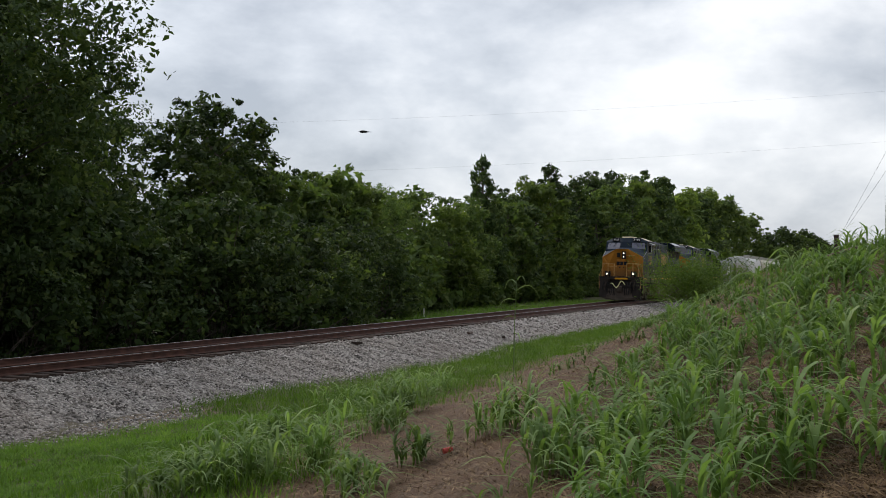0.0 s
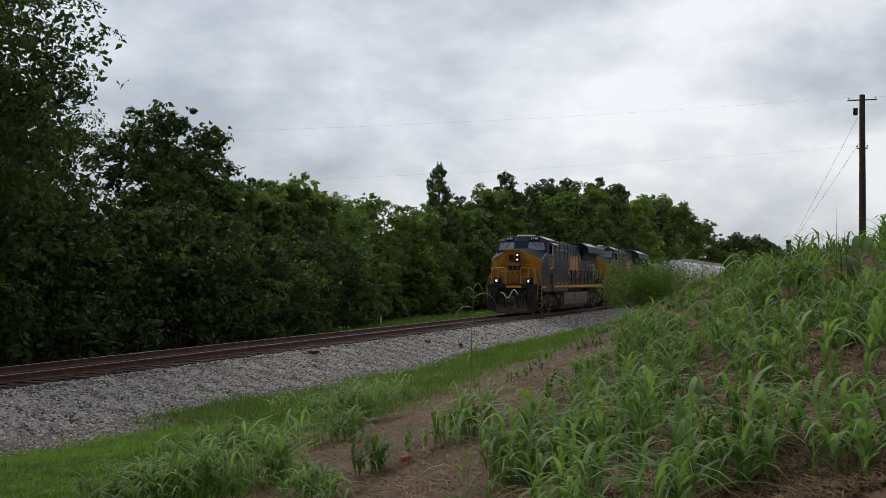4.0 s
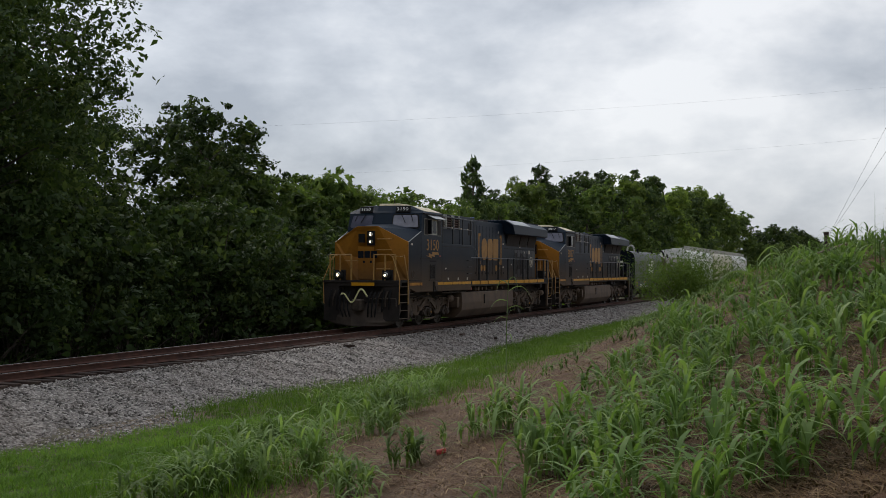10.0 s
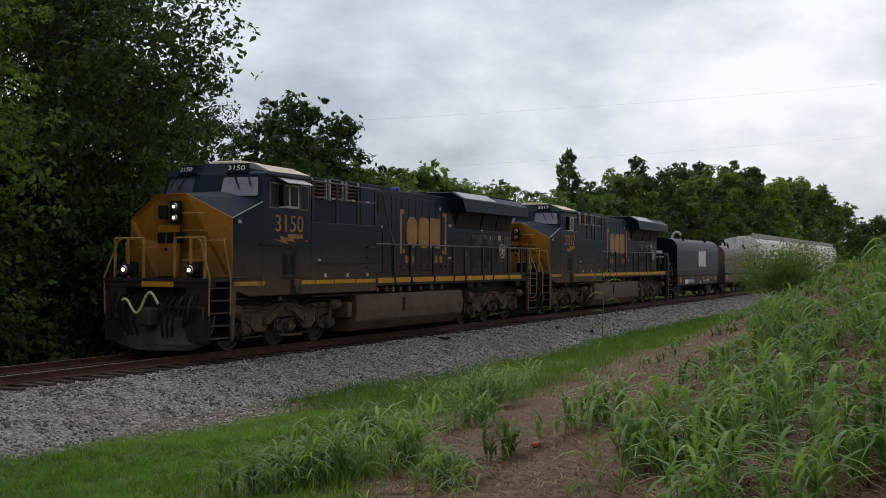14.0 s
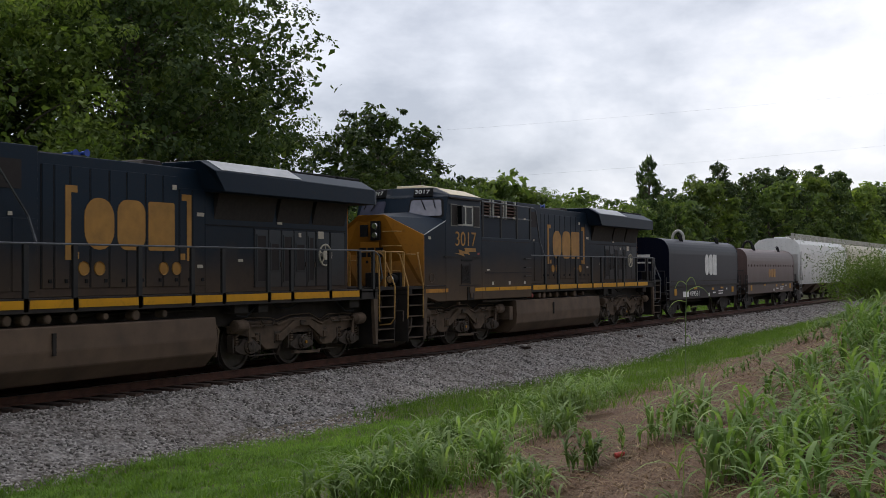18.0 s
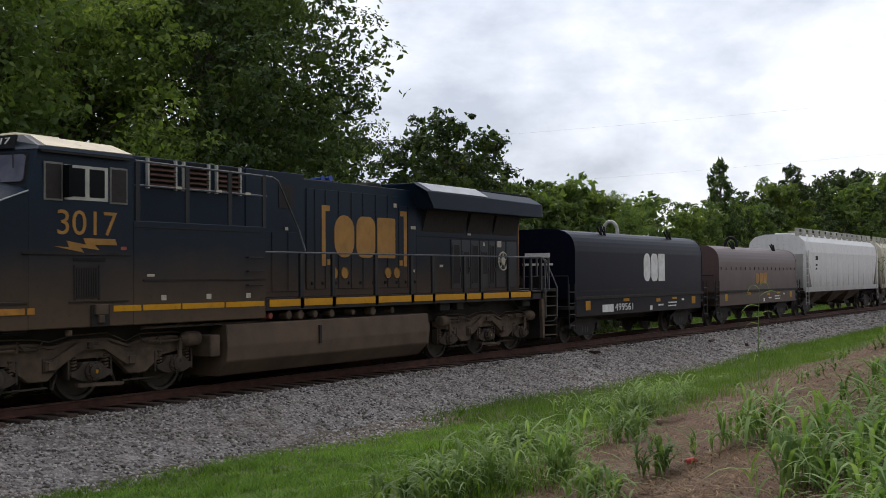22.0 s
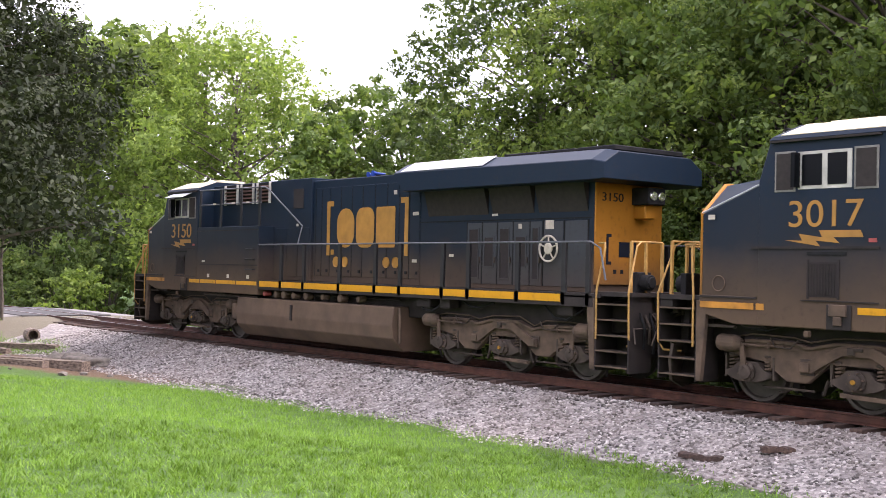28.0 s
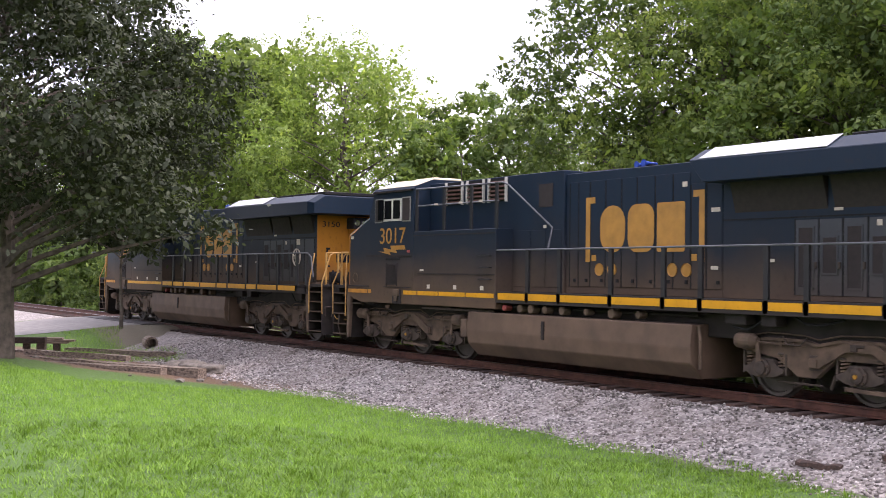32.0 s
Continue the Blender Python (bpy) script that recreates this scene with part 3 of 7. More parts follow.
T_Y = make_tree("deciduous_tree", 19, 14.0, 4.6, 0.22, M["leaf_dark"], "dark green broadleaf tree deep in the wood", 14000, 0.10, 50, whole=False)
T_O = make_tree("deciduous_tree", 14, 9.6, 3.1, 0.13, M["leaf_dark"], "dark broadleaf tree with a ragged open crown", 12000, 0.3, 30, per=70)
T_P = make_tree("pine_tree", 15, 11.0, 3.0, 0.20, M["leaf_dark"], "narrow dark pine tree in the tree line", 12000, 0.12, 80, kind="pine", per=60, whole=False)
T_F = make_tree("deciduous_tree", 16, 13.0, 4.6, 0.29, M["leaf_dark"], "dark green tree in the distant tree line", 8500, 0.1, 44, per=50, whole=False)
T_G = make_tree("deciduous_tree", 17, 12.0, 4.3, 0.29, M["leaf_mid"], "mid-green tree in the distant tree line", 8500, 0.1, 42, per=50, whole=False)
T_H = make_tree("deciduous_tree", 24, 12.5, 4.0, 0.29, M["leaf_light"], "pale olive-green tree in the distant tree line", 8500, 0.1, 42, per=50, whole=False)
B_A = make_tree("bush", 21, 4.6, 2.6, 0.10, M["leaf_dark"], "dense dark vine-covered bush at the edge of the wood", 8200, 0.02, 34, kind="bush", per=55)
B_B = make_tree("bush", 22, 3.6, 2.3, 0.10, M["leaf_mid"], "dense green bush at the edge of the wood", 6800, 0.02, 30, kind="bush", per=55)
B_C = make_tree("bush", 23, 2.2, 1.7, 0.09, M["leaf_light"], "low light green bush beside the track", 5000, 0.02, 22, kind="bush", per=55)
B_D = make_tree("bush", 25, 3.8, 2.4, 0.21, M["leaf_mid"], "green bush in the distance beside the track", 2600, 0.02, 24, kind="bush", per=40, whole=False)

used = set()


def put(kind_, x, y, s=1.0, sz=None):
    turn = float(prng.uniform(0, 360))
    if kind_ not in used:
        used.add(kind_)
        return place(kind_, x, y, turn, s, sz)
    return another(kind_, x, y, turn, s, sz)


# tall trees behind the track, from the open sky on one side to the other
TALL = [T_A, T_B, T_C]
x = -28.5
i = 0
while x < 26.5:
    for row, yy in enumerate((25.5, 30.5)):
        if row and -7 < x < 4:
            continue
        k_ = (T_X, T_Y if x > 8 else T_X)[i % 2] if row else TALL[1 + i % 2]
        xx, y_ = x + float(prng.uniform(-1, 1)) + row * 2, yy + float(prng.uniform(-1, 1.2))
        low_gap = -4.6 < xx < 1.2
        put(k_, xx, y_, (0.56 if low_gap else 1.0) * float(prng.uniform(0.9, 1.1)))
    i += 1
    x += 4.4 if x > 8 else 3.7
put(T_A, 27.9, 26.0, 1.08)
put(T_A, 33.0, 29.5, 0.97)
put(T_Y, 39.6, 31.5, 0.72)
put(T_O, 46.2, 28.6, 1.06)
put(T_O, 51.5, 30.5, 0.98)
# lower trees of the middle distance
for x, y, s, k_ in ((44, 27.2, 0.5, T_X), (51, 27.5, 0.64, T_G), (54, 28.6, 0.57, T_X), (57.5, 28.4, 0.69, T_G), (60, 30.5, 0.5, T_B), (62, 29.2, 0.68, T_H), (66, 29.0, 0.61, T_B), (70.5, 29.8, 0.71, T_G),
                    (73, 32.0, 0.56, T_C), (75, 30.2, 0.57, T_X), (80, 29.5, 0.64, T_H), (86, 30.5, 0.6, T_X), (89, 32, 0.7, T_G)):
    put(k_, x, y, s * float(prng.uniform(0.9, 0.98)))
put(T_P, 92.0, 31.0, 0.9, 1.15)
for x, y, s, k_ in ((98, 31, 0.72, T_G), (103, 32, 0.72, T_F), (109, 31, 0.9, T_H), (114, 32.5, 0.8, T_G), (119, 32.5, 1.24, T_P), (125.5, 32.5, 1.14, T_P), (131.5, 33, 1.3, T_P), (136, 31.5, 1.0, T_G), (141.5, 33, 1.3, T_P), (147, 34, 1.1, T_F), (151.5, 33, 1.44, T_P), (157, 32, 1.12, T_G),
                    (167, 34, 1.2, T_H), (178, 33, 1.2, T_F), (190, 35, 1.37, T_G), (203, 33, 1.38, T_H), (217, 35, 1.45, T_G), (232, 34, 1.35, T_F), (250, 36, 1.52, T_H), (270, 35, 1.6, T_G), (292, 36, 1.52, T_H)):
    put(k_, x, y, s * float(prng.uniform(0.95, 1.05)), s * float(prng.uniform(0.97, 1.1)))
for x, y, s, k_ in ((318, 34, 1.5, T_G), (345, 30, 1.05, T_F), (365, 27, 1.22, T_F), (400, 26, 1.35, T_G), (450, 25.5, 1.4, T_F), (520, 25, 1.45, T_G), (600, 25, 1.4, T_F)):
    put(k_, x, y, s)
# trees past the road crossing
for x, y, s, k_ in ((-37, 34, 0.62, T_Y), (-42, 37, 0.68, T_B), (-47, 38, 0.77, T_B), (-45, 31, 0.54, T_C), (-53, 34, 0.77, T_X), (-50, 37, 0.8, T_X), (-56.5, 38, 0.86, T_X), (-58.5, 31.5, 1.3, T_C), (-65, 33, 1.38, T_C), (-71, 32, 1.36, T_H), (-78, 31, 1.38, T_H), (-85, 33, 1.35, T_X), (-93, 31, 1.3, T_X),
                    (-103, 33, 1.3, T_Y), (-115, 31, 1.3, T_X), (-130, 33, 1.4, T_X), (-150, 33, 1.4, T_Y), (-175, 34, 1.5, T_X)):
    put(k_, x, y, s * float(prng.uniform(0.95, 1.05)))
# unseen trees added to close the near side, behind the standing point
# copies of the distant trees; they darken reflections and sky light on the train
for i, x in enumerate(range(-84, 130, 8)):
    put((T_F, T_G)[i % 2], x + float(prng.uniform(-2, 2)), -19 - 0.0011 * max(x, 0) ** 2 + float(prng.uniform(-2, 2)), float(prng.uniform(0.5, 0.7)))
# the edge of the wood: bushes and vines down to the ground
x = -120.0
while x < 150:
    y = 22.6 + max(min(x, 76) - 49, 0) * 0.24 + float(prng.uniform(-0.5, 0.7))
    if abs(x - CROSS_X) > 5.5:
        far_off = x < -76 or x > 64
        k_ = B_D if far_off else B_A if 16 < x < 62 and prng.random() < 0.75 else (B_B if prng.random() < 0.75 else B_C)
        put(k_, x, y + (1.0 if x > 50 else 0), float(prng.uniform(0.85, 1.2)))
        if prng.random() < 0.5:
            put(B_D if far_off else B_A if x > 10 else B_B, x + 1.2, y + 2.6, float(prng.uniform(1.0, 1.35)))
    x += 2.3 if -45 < x < 75 else 3.4


# ---- grasses ----
def blades(P_, h, w, rng, lean=0.5, segs=1, droop=0.0):
    """Grass blades from base points P_, each a bent tapering strip."""
    n = len(P_)
    a = rng.uniform(0, 2 * np.pi, n)
    d = np.stack([np.cos(a), np.sin(a), np.zeros(n)], 1)
    side = np.stack([-np.sin(a), np.cos(a), np.zeros(n)], 1)
    h = h * rng.uniform(0.55, 1.25, n)
    lean = lean * rng.uniform(0.2, 1.3, n)
    rows = []
    for s in range(segs + 1):
        f_ = s / segs if segs else 1
        up = h * (f_ - droop * f_ ** 3 * 0.55)
        out = h * lean * f_ ** 1.8 * (1 + droop * 0.5)
        wid = w * (1 - f_ ** 1.6) * (0.6 + 0.8 * min(1, f_ * 3)) * 0.5
        c_ = P_ + d * out[:, None] + np.array([0, 0, 1]) * up[:, None]
        if s < segs:
            rows += [c_ - side * wid, c_ + side * wid]
        else:
            rows += [c_]
    V_ = np.stack(rows, 1)
    k_ = V_.shape[1]
    base = np.arange(n)[:, None] * k_
    F_ = []
    for s in range(segs - 1):
        F_.append(base + np.array([2 * s, 2 * s + 1, 2 * s + 3, 2 * s + 2]))
    tri = base + np.array([2 * segs - 2, 2 * segs - 1, 2 * segs])
    return V_.reshape(-1, 3), ([np.stack(F_, 1).reshape(-1, 4)] if F_ else []) + [tri]


def grass_object(name, P_, h, w, rng, mat, label, lean=0.5, segs=1, droop=0.0):
    V_, F_ = blades(P_, h, w, rng, lean, segs, droop)
    return tagged(sheet(name, V_, F_, mat), label, "grass", kind="stuff")


def on_ground(x, y, dz=-0.01):
    z = ground_z(x, y)
    z = np.where(np.abs(y - TRACK_Y) < 4.6, np.maximum(z, ballast_z(x, y)), z)
    return np.stack([x, y, z + dz], 1)


grng = np.random.default_rng(31)


def scatter(n, az0, az1, d0, d1, power=1.0):
    """Points round the standing place, thinning out with distance."""
    az = np.radians(grng.uniform(az0, az1, n))
    d = d0 + (d1 - d0) * grng.uniform(0, 1, n) ** power
    return d * np.sin(az), d * np.cos(az)


# where the grass ends at the ballast, along the track
EDGE_X = (-60, -27, -22.5, -17, -10, 0, 10, 15.5, 17, 20, 21.5, 24, 27, 30, 37, 46, 90)
EDGE_Y = (12.6, 12.7, 13.0, 13.75, 13.75, 14.1, 13.3, 13.1, 12.7, 12.6, 13.6, 14.0, 13.3, 13.0, 12.8, 13.7, 13.7)


def lawn_edge(x, y, soft=0.2):
    return np.interp(x, EDGE_X, EDGE_Y) + 0.15 * wob(x, y, 1.1, 2) + soft * grng.normal(size=len(x))


def earth_edge(x, y):
    """Where the straw-strewn earth of the bank gives way to grass."""
    return toe(x) + 1.55 * smoothstep(x, 6, 11) + 0.5 * wob(x, y, 0.6, 3)


def mown(x, y):
    """How far a place belongs to the mown lawn rather than to the rough grass, 0 to 1."""
    far_lawn = smoothstep(20.8 - x, 0, 1.2) * smoothstep(y - toe(x) - 3.0 - 0.4 * wob(x, y, 0.9, 4), 0, 1.2)
    return np.maximum(1 - smoothstep(x + 1.5 * wob(x, y, 0.5, 7), 1, 7), far_lawn)


def tufted(x, y, share, per, spread_):
    """Gathers a share of the points into small tufts."""
    n = len(x)
    seed_ = grng.integers(0, n, n // per)
    q = seed_[grng.integers(0, len(seed_), n)]
    move = (grng.random(n) < share) & (np.hypot(x[q] - x, y[q] - y) < 60)
    return np.where(move, x[q] + grng.normal(size=n) * spread_, x), np.where(move, y[q] + grng.normal(size=n) * spread_, y)


x, y = scatter(330000, -84, 64, 4.5, 46, 1.35)
xa, ya = grng.uniform(9.5, 21.3, 46000), grng.uniform(7.0, 13.6, 46000)
xb, yb = grng.uniform(-32, -11, 62000), grng.uniform(4.0, 14.0, 62000)
x, y = np.concatenate([x, xa, xb]), np.concatenate([y, ya, yb])
x, y = tufted(x, y, 0.38, 11, 0.05)
clear = (np.abs(x - CROSS_X) > 4.6) & ((y - 7.6) * 0.9 - (x + 30.3) * 0.05 < np.where(x < -27, 0, 99)) & (((x + 35.5) * 0.13) ** 2 + ((y - 11.3 - (x + 35.5) * 0.3) * 0.42) ** 2 + 0.3 * wob(x, y, 1.3, 2) > 0.8)
ok = (y < lawn_edge(x, y)) & (y > np.where(x > 3, earth_edge(x, y), toe(x) - 4)) & clear & (grng.random(len(x)) < mown(x, y))
x, y = x[ok], y[ok]
near = np.hypot(x, y) < 19
grass_object("lawn_grass", on_ground(x[near], y[near]), 0.05 + 0.05 * smoothstep(wob(x[near], y[near], 2.3, 3), 0.1, 1.2) + 0.03 * smoothstep(wob(x[near], y[near], 9.0, 1), 0.2, 1.2), 0.016, grng, M["blade"], "short bright green lawn grass", 1.35, 2)
# small tufts that stand out of the lawn
tx, ty = x[near][::22], y[near][::22]
q = np.repeat(np.arange(len(tx)), 9)
tx, ty = tx[q] + grng.normal(size=len(q)) * 0.04, ty[q] + grng.normal(size=len(q)) * 0.04
grass_object("lawn_tufts", on_ground(tx, ty), 0.085 + 0.09 * smoothstep(wob(tx, ty, 1.7, 5), 0, 1.2), 0.016, grng, M["blade"], "small tufts of taller bright green grass", 1.25, 2)
grass_object("lawn_grass", on_ground(x[~near], y[~near]), 0.10, 0.02, grng, M["blade"], "bright green mown grass along the track", 1.0, 1)
# a patch of grass beside the road
x, y = grng.uniform(-46, -37, 9000), grng.uniform(9.6, 14.6, 9000)
ok = (np.abs(x - CROSS_X) > 4.5) & (y > 9.4 - (x + 37) * 0.35 + 0.4 * wob(x, y, 1.3, 2)) & (y < 14.4 + 0.3 * wob(x, y, 0.9, 1))
grass_object("roadside_grass", on_ground(x[ok], y[ok]), 0.12, 0.022, grng, M["blade"], "patch of green grass between the road and the timbers", 0.9, 1)
# the grass underfoot and behind
x, y = scatter(42000, 0, 360, 0.2, 9.0, 0.6)
ok = ((y < toe(x)) & (x < 3)) | (np.hypot(x, y) < 4.7) & (x < 2.5)
grass_object("lawn_grass", on_ground(x[ok], y[ok]), 0.075, 0.01, grng, M["blade"], "short lawn grass round the standing place", 0.9, 1)
# rough green fringe between the ballast and the bank
x = 0.5 + 80 * grng.uniform(0, 1, 150000) ** 1.5
y = np.maximum(toe(x), 2.5) + grng.uniform(0.0, 1, len(x)) * np.maximum(14.0 - np.maximum(toe(x), 2.5), 0.8)
x, y = tufted(x, y, 0.5, 14, 0.07)
ok = (y < lawn_edge(x, y) - 0.05) & (y > earth_edge(x, y) - 0.1 + 0.45 * grng.normal(size=len(x))) & (grng.random(len(x)) > mown(x, y))
x, y = x[ok], y[ok]
near = np.hypot(x, y) < 26
tall_ = 0.12 + 0.10 * smoothstep(wob(x, y, 1.1, 8), -0.2, 1) + 0.14 * smoothstep(wob(x, y, 3.7, 2), 0.3, 1.3)
grass_object("rough_grass", on_ground(x[near], y[near]), tall_[near], 0.013, grng, M["rough"], "rough green grass at the foot of the bank", 0.95, 2)
grass_object("rough_grass", on_ground(x[~near], y[~near]), tall_[~near], 0.02, grng, M["rough"], "rough green grass along the ballast", 0.9, 1)
# far side of the track
x = grng.uniform(-45, 110, 30000)
y = grng.uniform(20.4, 23.6, 30000) + np.clip((x - 46) * 0.2, 0, 5.5) * grng.random(30000)
grass_object("trackside_grass", on_ground(x, y), 0.26, 0.022, grng, M["blade"], "light green grass between the track and the bushes", 0.7, 2)


def stalks(cx, cy, per, h, rng, leaves=6, w=0.03, length=0.42):
    """Tall grass plants: several upright stems, each with long arching leaves. Returns vertices and faces."""
    n = len(cx)
    i = np.repeat(np.arange(n), per)
    m_ = len(i)
    hh = (h * rng.uniform(0.6, 1.25, n))[i] * rng.uniform(0.7, 1.1, m_)
    bx_, by_ = cx[i] + rng.normal(size=m_) * 0.13, cy[i] + rng.normal(size=m_) * 0.13
    base = on_ground(bx_, by_)
    lean = rng.normal(size=(m_, 2)) * 0.13
    V0, F0 = blades(base, hh / 0.9, 0.012, rng, 0.12, 2, 0.0)
    j = np.repeat(np.arange(m_), leaves)
    f_ = np.tile(np.linspace(0.12, 0.98, leaves), m_) + rng.normal(size=len(j)) * 0.05
    P_ = base[j] + np.stack([lean[j, 0] * f_ * hh[j], lean[j, 1] * f_ * hh[j], f_ * hh[j] * 0.85], 1)
    V1, F1 = blades(P_, length * (0.6 + 0.6 * np.minimum(hh[j], 1.0)), w, rng, 0.85, 5, 1.35)
    k_ = len(V0)
    return np.concatenate([V0, V1]), F0 + [f__ + k_ for f__ in F1]


def plant_stuff(name, label, *args, mat="reed"):
    V_, F_ = stalks(*args)
    return tagged(sheet(name, V_, F_, M[mat]), label, "grass", kind="stuff")


# tall arching grass on the bank, thinning towards the bare earth at its foot
def bank_plants(name, label, n, d0, d1, az0, az1, edge, h, per, leaves, w, length, bare=-0.45):
    dd = np.sqrt(grng.uniform(d0 * d0, d1 * d1, n))
    az = grng.uniform(az0, az1, n)
    cx, cy = dd * np.sin(np.radians(az)), dd * np.cos(np.radians(az))
    grow = smoothstep(az + 2.2 * wob(cx, cy, 0.7, 1), edge, edge + 5)
    ok = (cy < toe(cx) - 0.2) & (grng.random(n) < grow) & (wob(cx, cy, 0.9, 9) > bare)
    plant_stuff(name, label, cx[ok], cy[ok], per, h, grng, leaves, w, length)


bank_plants("tall_grass", "tall arching green grass growing on the earth bank", 190, 9.5, 19, 74, 94, 76.5, 0.40, 5, 8, 0.028, 0.44, -0.8)
bank_plants("tall_grass", "scattered tall grass plants on bare earth near the lawn", 46, 6.3, 10.0, 70, 94, 72, 0.44, 5, 7, 0.030, 0.42, -1.2)
bank_plants("tall_grass", "long green grass on the upper slope of the bank", 240, 18, 30, 75.5, 93, 76.0, 0.12, 5, 6, 0.026, 0.26)
bank_plants("low_bank_grass", "short grass along the crest of the bank", 200, 26, 42, 77, 92, 77.5, 0.1, 4, 5, 0.024, 0.22)
# thin tufts on the bare earth and along its foot
N_ = 170
az = grng.uniform(50, 80, N_)
dd = 8 + 26 * grng.random(N_) ** 1.2
cx, cy = dd * np.sin(np.radians(az)), dd * np.cos(np.radians(az))
ok = (cy < toe(cx) + 3.6) & (cy > toe(cx) - 5) & (wob(cx, cy, 1.4, 6) > -0.1)
plant_stuff("grass_tufts", "scattered tufts of green grass on bare earth", cx[ok], cy[ok], 3, 0.22, grng, 6, 0.022, 0.38, mat="reedlight")
# a thick clump at the corner of the lawn
for mx, my, n, sp, h in ((11.2, 6.75, 15, 0.30, 0.5), (10.1, 7.1, 5, 0.4, 0.32), (12.15, 5.95, 6, 0.12, 0.55), (15.8, 6.9, 6, 0.2, 0.45), (18.3, 7.5, 7, 0.25, 0.5), (12.7, 4.0, 5, 0.15, 0.42), (10.9, 5.0, 4, 0.12, 0.36),
                         (11.9, 4.75, 3, 0.1, 0.4), (9.4, 2.6, 6, 0.16, 0.55), (20.5, 8.8, 9, 0.5, 0.42), (15.4, 8.1, 8, 0.35, 0.36), (23.5, 8.9, 9, 0.5, 0.45)):
    plant_stuff("grass_clump", "thick clump of long green grass", mx + grng.normal(size=n) * sp, my + grng.normal(size=n) * sp, 4, h, grng, 7, 0.03, 0.48, mat="reedlight")
# straw litter
N_ = 110000
az = grng.uniform(52, 94, N_)
dd = 6 + 30 * grng.random(N_) ** 1.2
cx, cy = dd * np.sin(np.radians(az)), dd * np.cos(np.radians(az))
ok = (cy < earth_edge(cx, cy) + 0.3)
P_ = on_ground(cx[ok], cy[ok], 0.0)
V_, F_ = blades(P_, 0.04, 0.012, grng, 4.5, 2, 0.5)
tagged(sheet("straw_litter", V_, F_, M["strawb"]), "dry straw lying on brown earth", "straw", kind="stuff")
# lighter grass on the far crest of the bank
x = grng.uniform(17, 50, 26000)
y = toe(x) - grng.uniform(0.5, 10.5, 26000)
ok = (wob(x, y, 0.5, 6) > -0.2) & (np.degrees(np.arctan2(x, y)) < 94) & (np.degrees(np.arctan2(x, y)) > 79.5)
grass_object("bank_grass", on_ground(x[ok], y[ok]), 0.13, 0.014, grng, M["rough"], "grass on the crest of the bank", 0.8, 3, 0.5)


# single plants that stand out
def lone_plant(name, label, x, y, h, leaves, w, length, seed, per=1):
    rng = np.random.default_rng(seed)
    V_, F_ = stalks(np.array([x]), np.array([y]), per, h, rng, leaves, w, length)
    root = tagged(new(name), label, "plant")
    o = np.array([x, y, float(ground_z(x, y))])
    sheet("leaves", V_ - o, F_, M["reed"], root)
    bm = bmesh.new()
    tube(bm, [(0, 0, -0.05), (0.02, 0.01, h * 0.5), (0.03, 0.02, h * 0.95)], 0.012, 6, 0.005)
    part("stem", bm, M["reed"], root)
    root.location = o
    return root


def leaf_arc(bm, foot, way, length, rise, w):
    """A long folded blade that rises from foot, arches over and droops."""
    side = Vector((-way.y, way.x, 0))
    prev = None
    for i in range(10):
        f_ = i / 9
        p_ = foot + way * (length * (f_ * 0.9 - 0.12 * f_ * f_)) + Vector((0, 0, length * (rise * f_ - (rise + 0.42) * f_ ** 2.4)))
        ww = w * 0.5 * min(1, 0.4 + 3 * f_) * (1 - f_ ** 2.2) + 0.002
        row = [bm.verts.new(p_ - side * ww), bm.verts.new(p_ - Vector((0, 0, ww * 0.5))), bm.verts.new(p_ + side * ww)]
        if prev:
            for q in (0, 1):
                bm.faces.new((prev[q], prev[q + 1], row[q + 1], row[q]))
        prev = row


def tall_weed(name, label, x, y, h, r_, leaves):
    """An upright stem with long blades; leaves: height share, bearing, length, rise, width."""
    root = tagged(new(name), label, "plant")
    bm = bmesh.new()
    tube(bm, [(0, 0, -0.05), (0.01 * h, 0, h * 0.5), (0.02 * h, -0.015 * h, h)], r_, 6, r_ * 0.35)
    part("stem", bm, M["weed"], root)
    for f_, turn, length, rise, w in leaves:
        bm = bmesh.new()
        leaf_arc(bm, Vector((0.02 * h * f_, -0.015 * h * f_, h * f_)), Vector((math.cos(radians(turn)), math.sin(radians(turn)), 0)), length, rise, w)
        part("leaf", bm, M["weed"], root)
    root.location = (x, y, gz(x, y))


def gz(x, y):
    return float(ground_z(x, y))


tall_weed("tall_weed", "single tall weed with drooping leaves beside the ballast", 25.5, 7.76, 2.2, 0.016, ((0.3, 40, 0.35, 0.5, 0.05), (0.45, 220, 0.4, 0.5, 0.05), (0.62, 110, 0.45, 0.5, 0.06), (0.72, 285, 0.62, 0.6, 0.07), (0.8, 115, 0.55, 0.4, 0.07),
                                                                                                              (0.9, 290, 0.75, 0.75, 0.07), (0.97, 80, 0.4, 1.0, 0.06), (1.0, 250, 0.35, 1.3, 0.05)))
tall_weed("reed_plant", "tall reed with long arching leaves on the bank", 13.4, 1.19, 0.95, 0.014, ((0.1, 300, 0.5, 0.6, 0.06), (0.2, 110, 0.5, 0.6, 0.06), (0.35, 20, 0.5, 0.6, 0.06), (0.45, 285, 0.62, 0.65, 0.065), (0.55, 115, 0.6, 0.55, 0.065),
                                                                                                    (0.68, 240, 0.55, 0.7, 0.06), (0.8, 112, 0.72, 0.5, 0.065), (0.92, 290, 0.5, 1.25, 0.06), (1.0, 262, 0.42, 1.4, 0.05)))
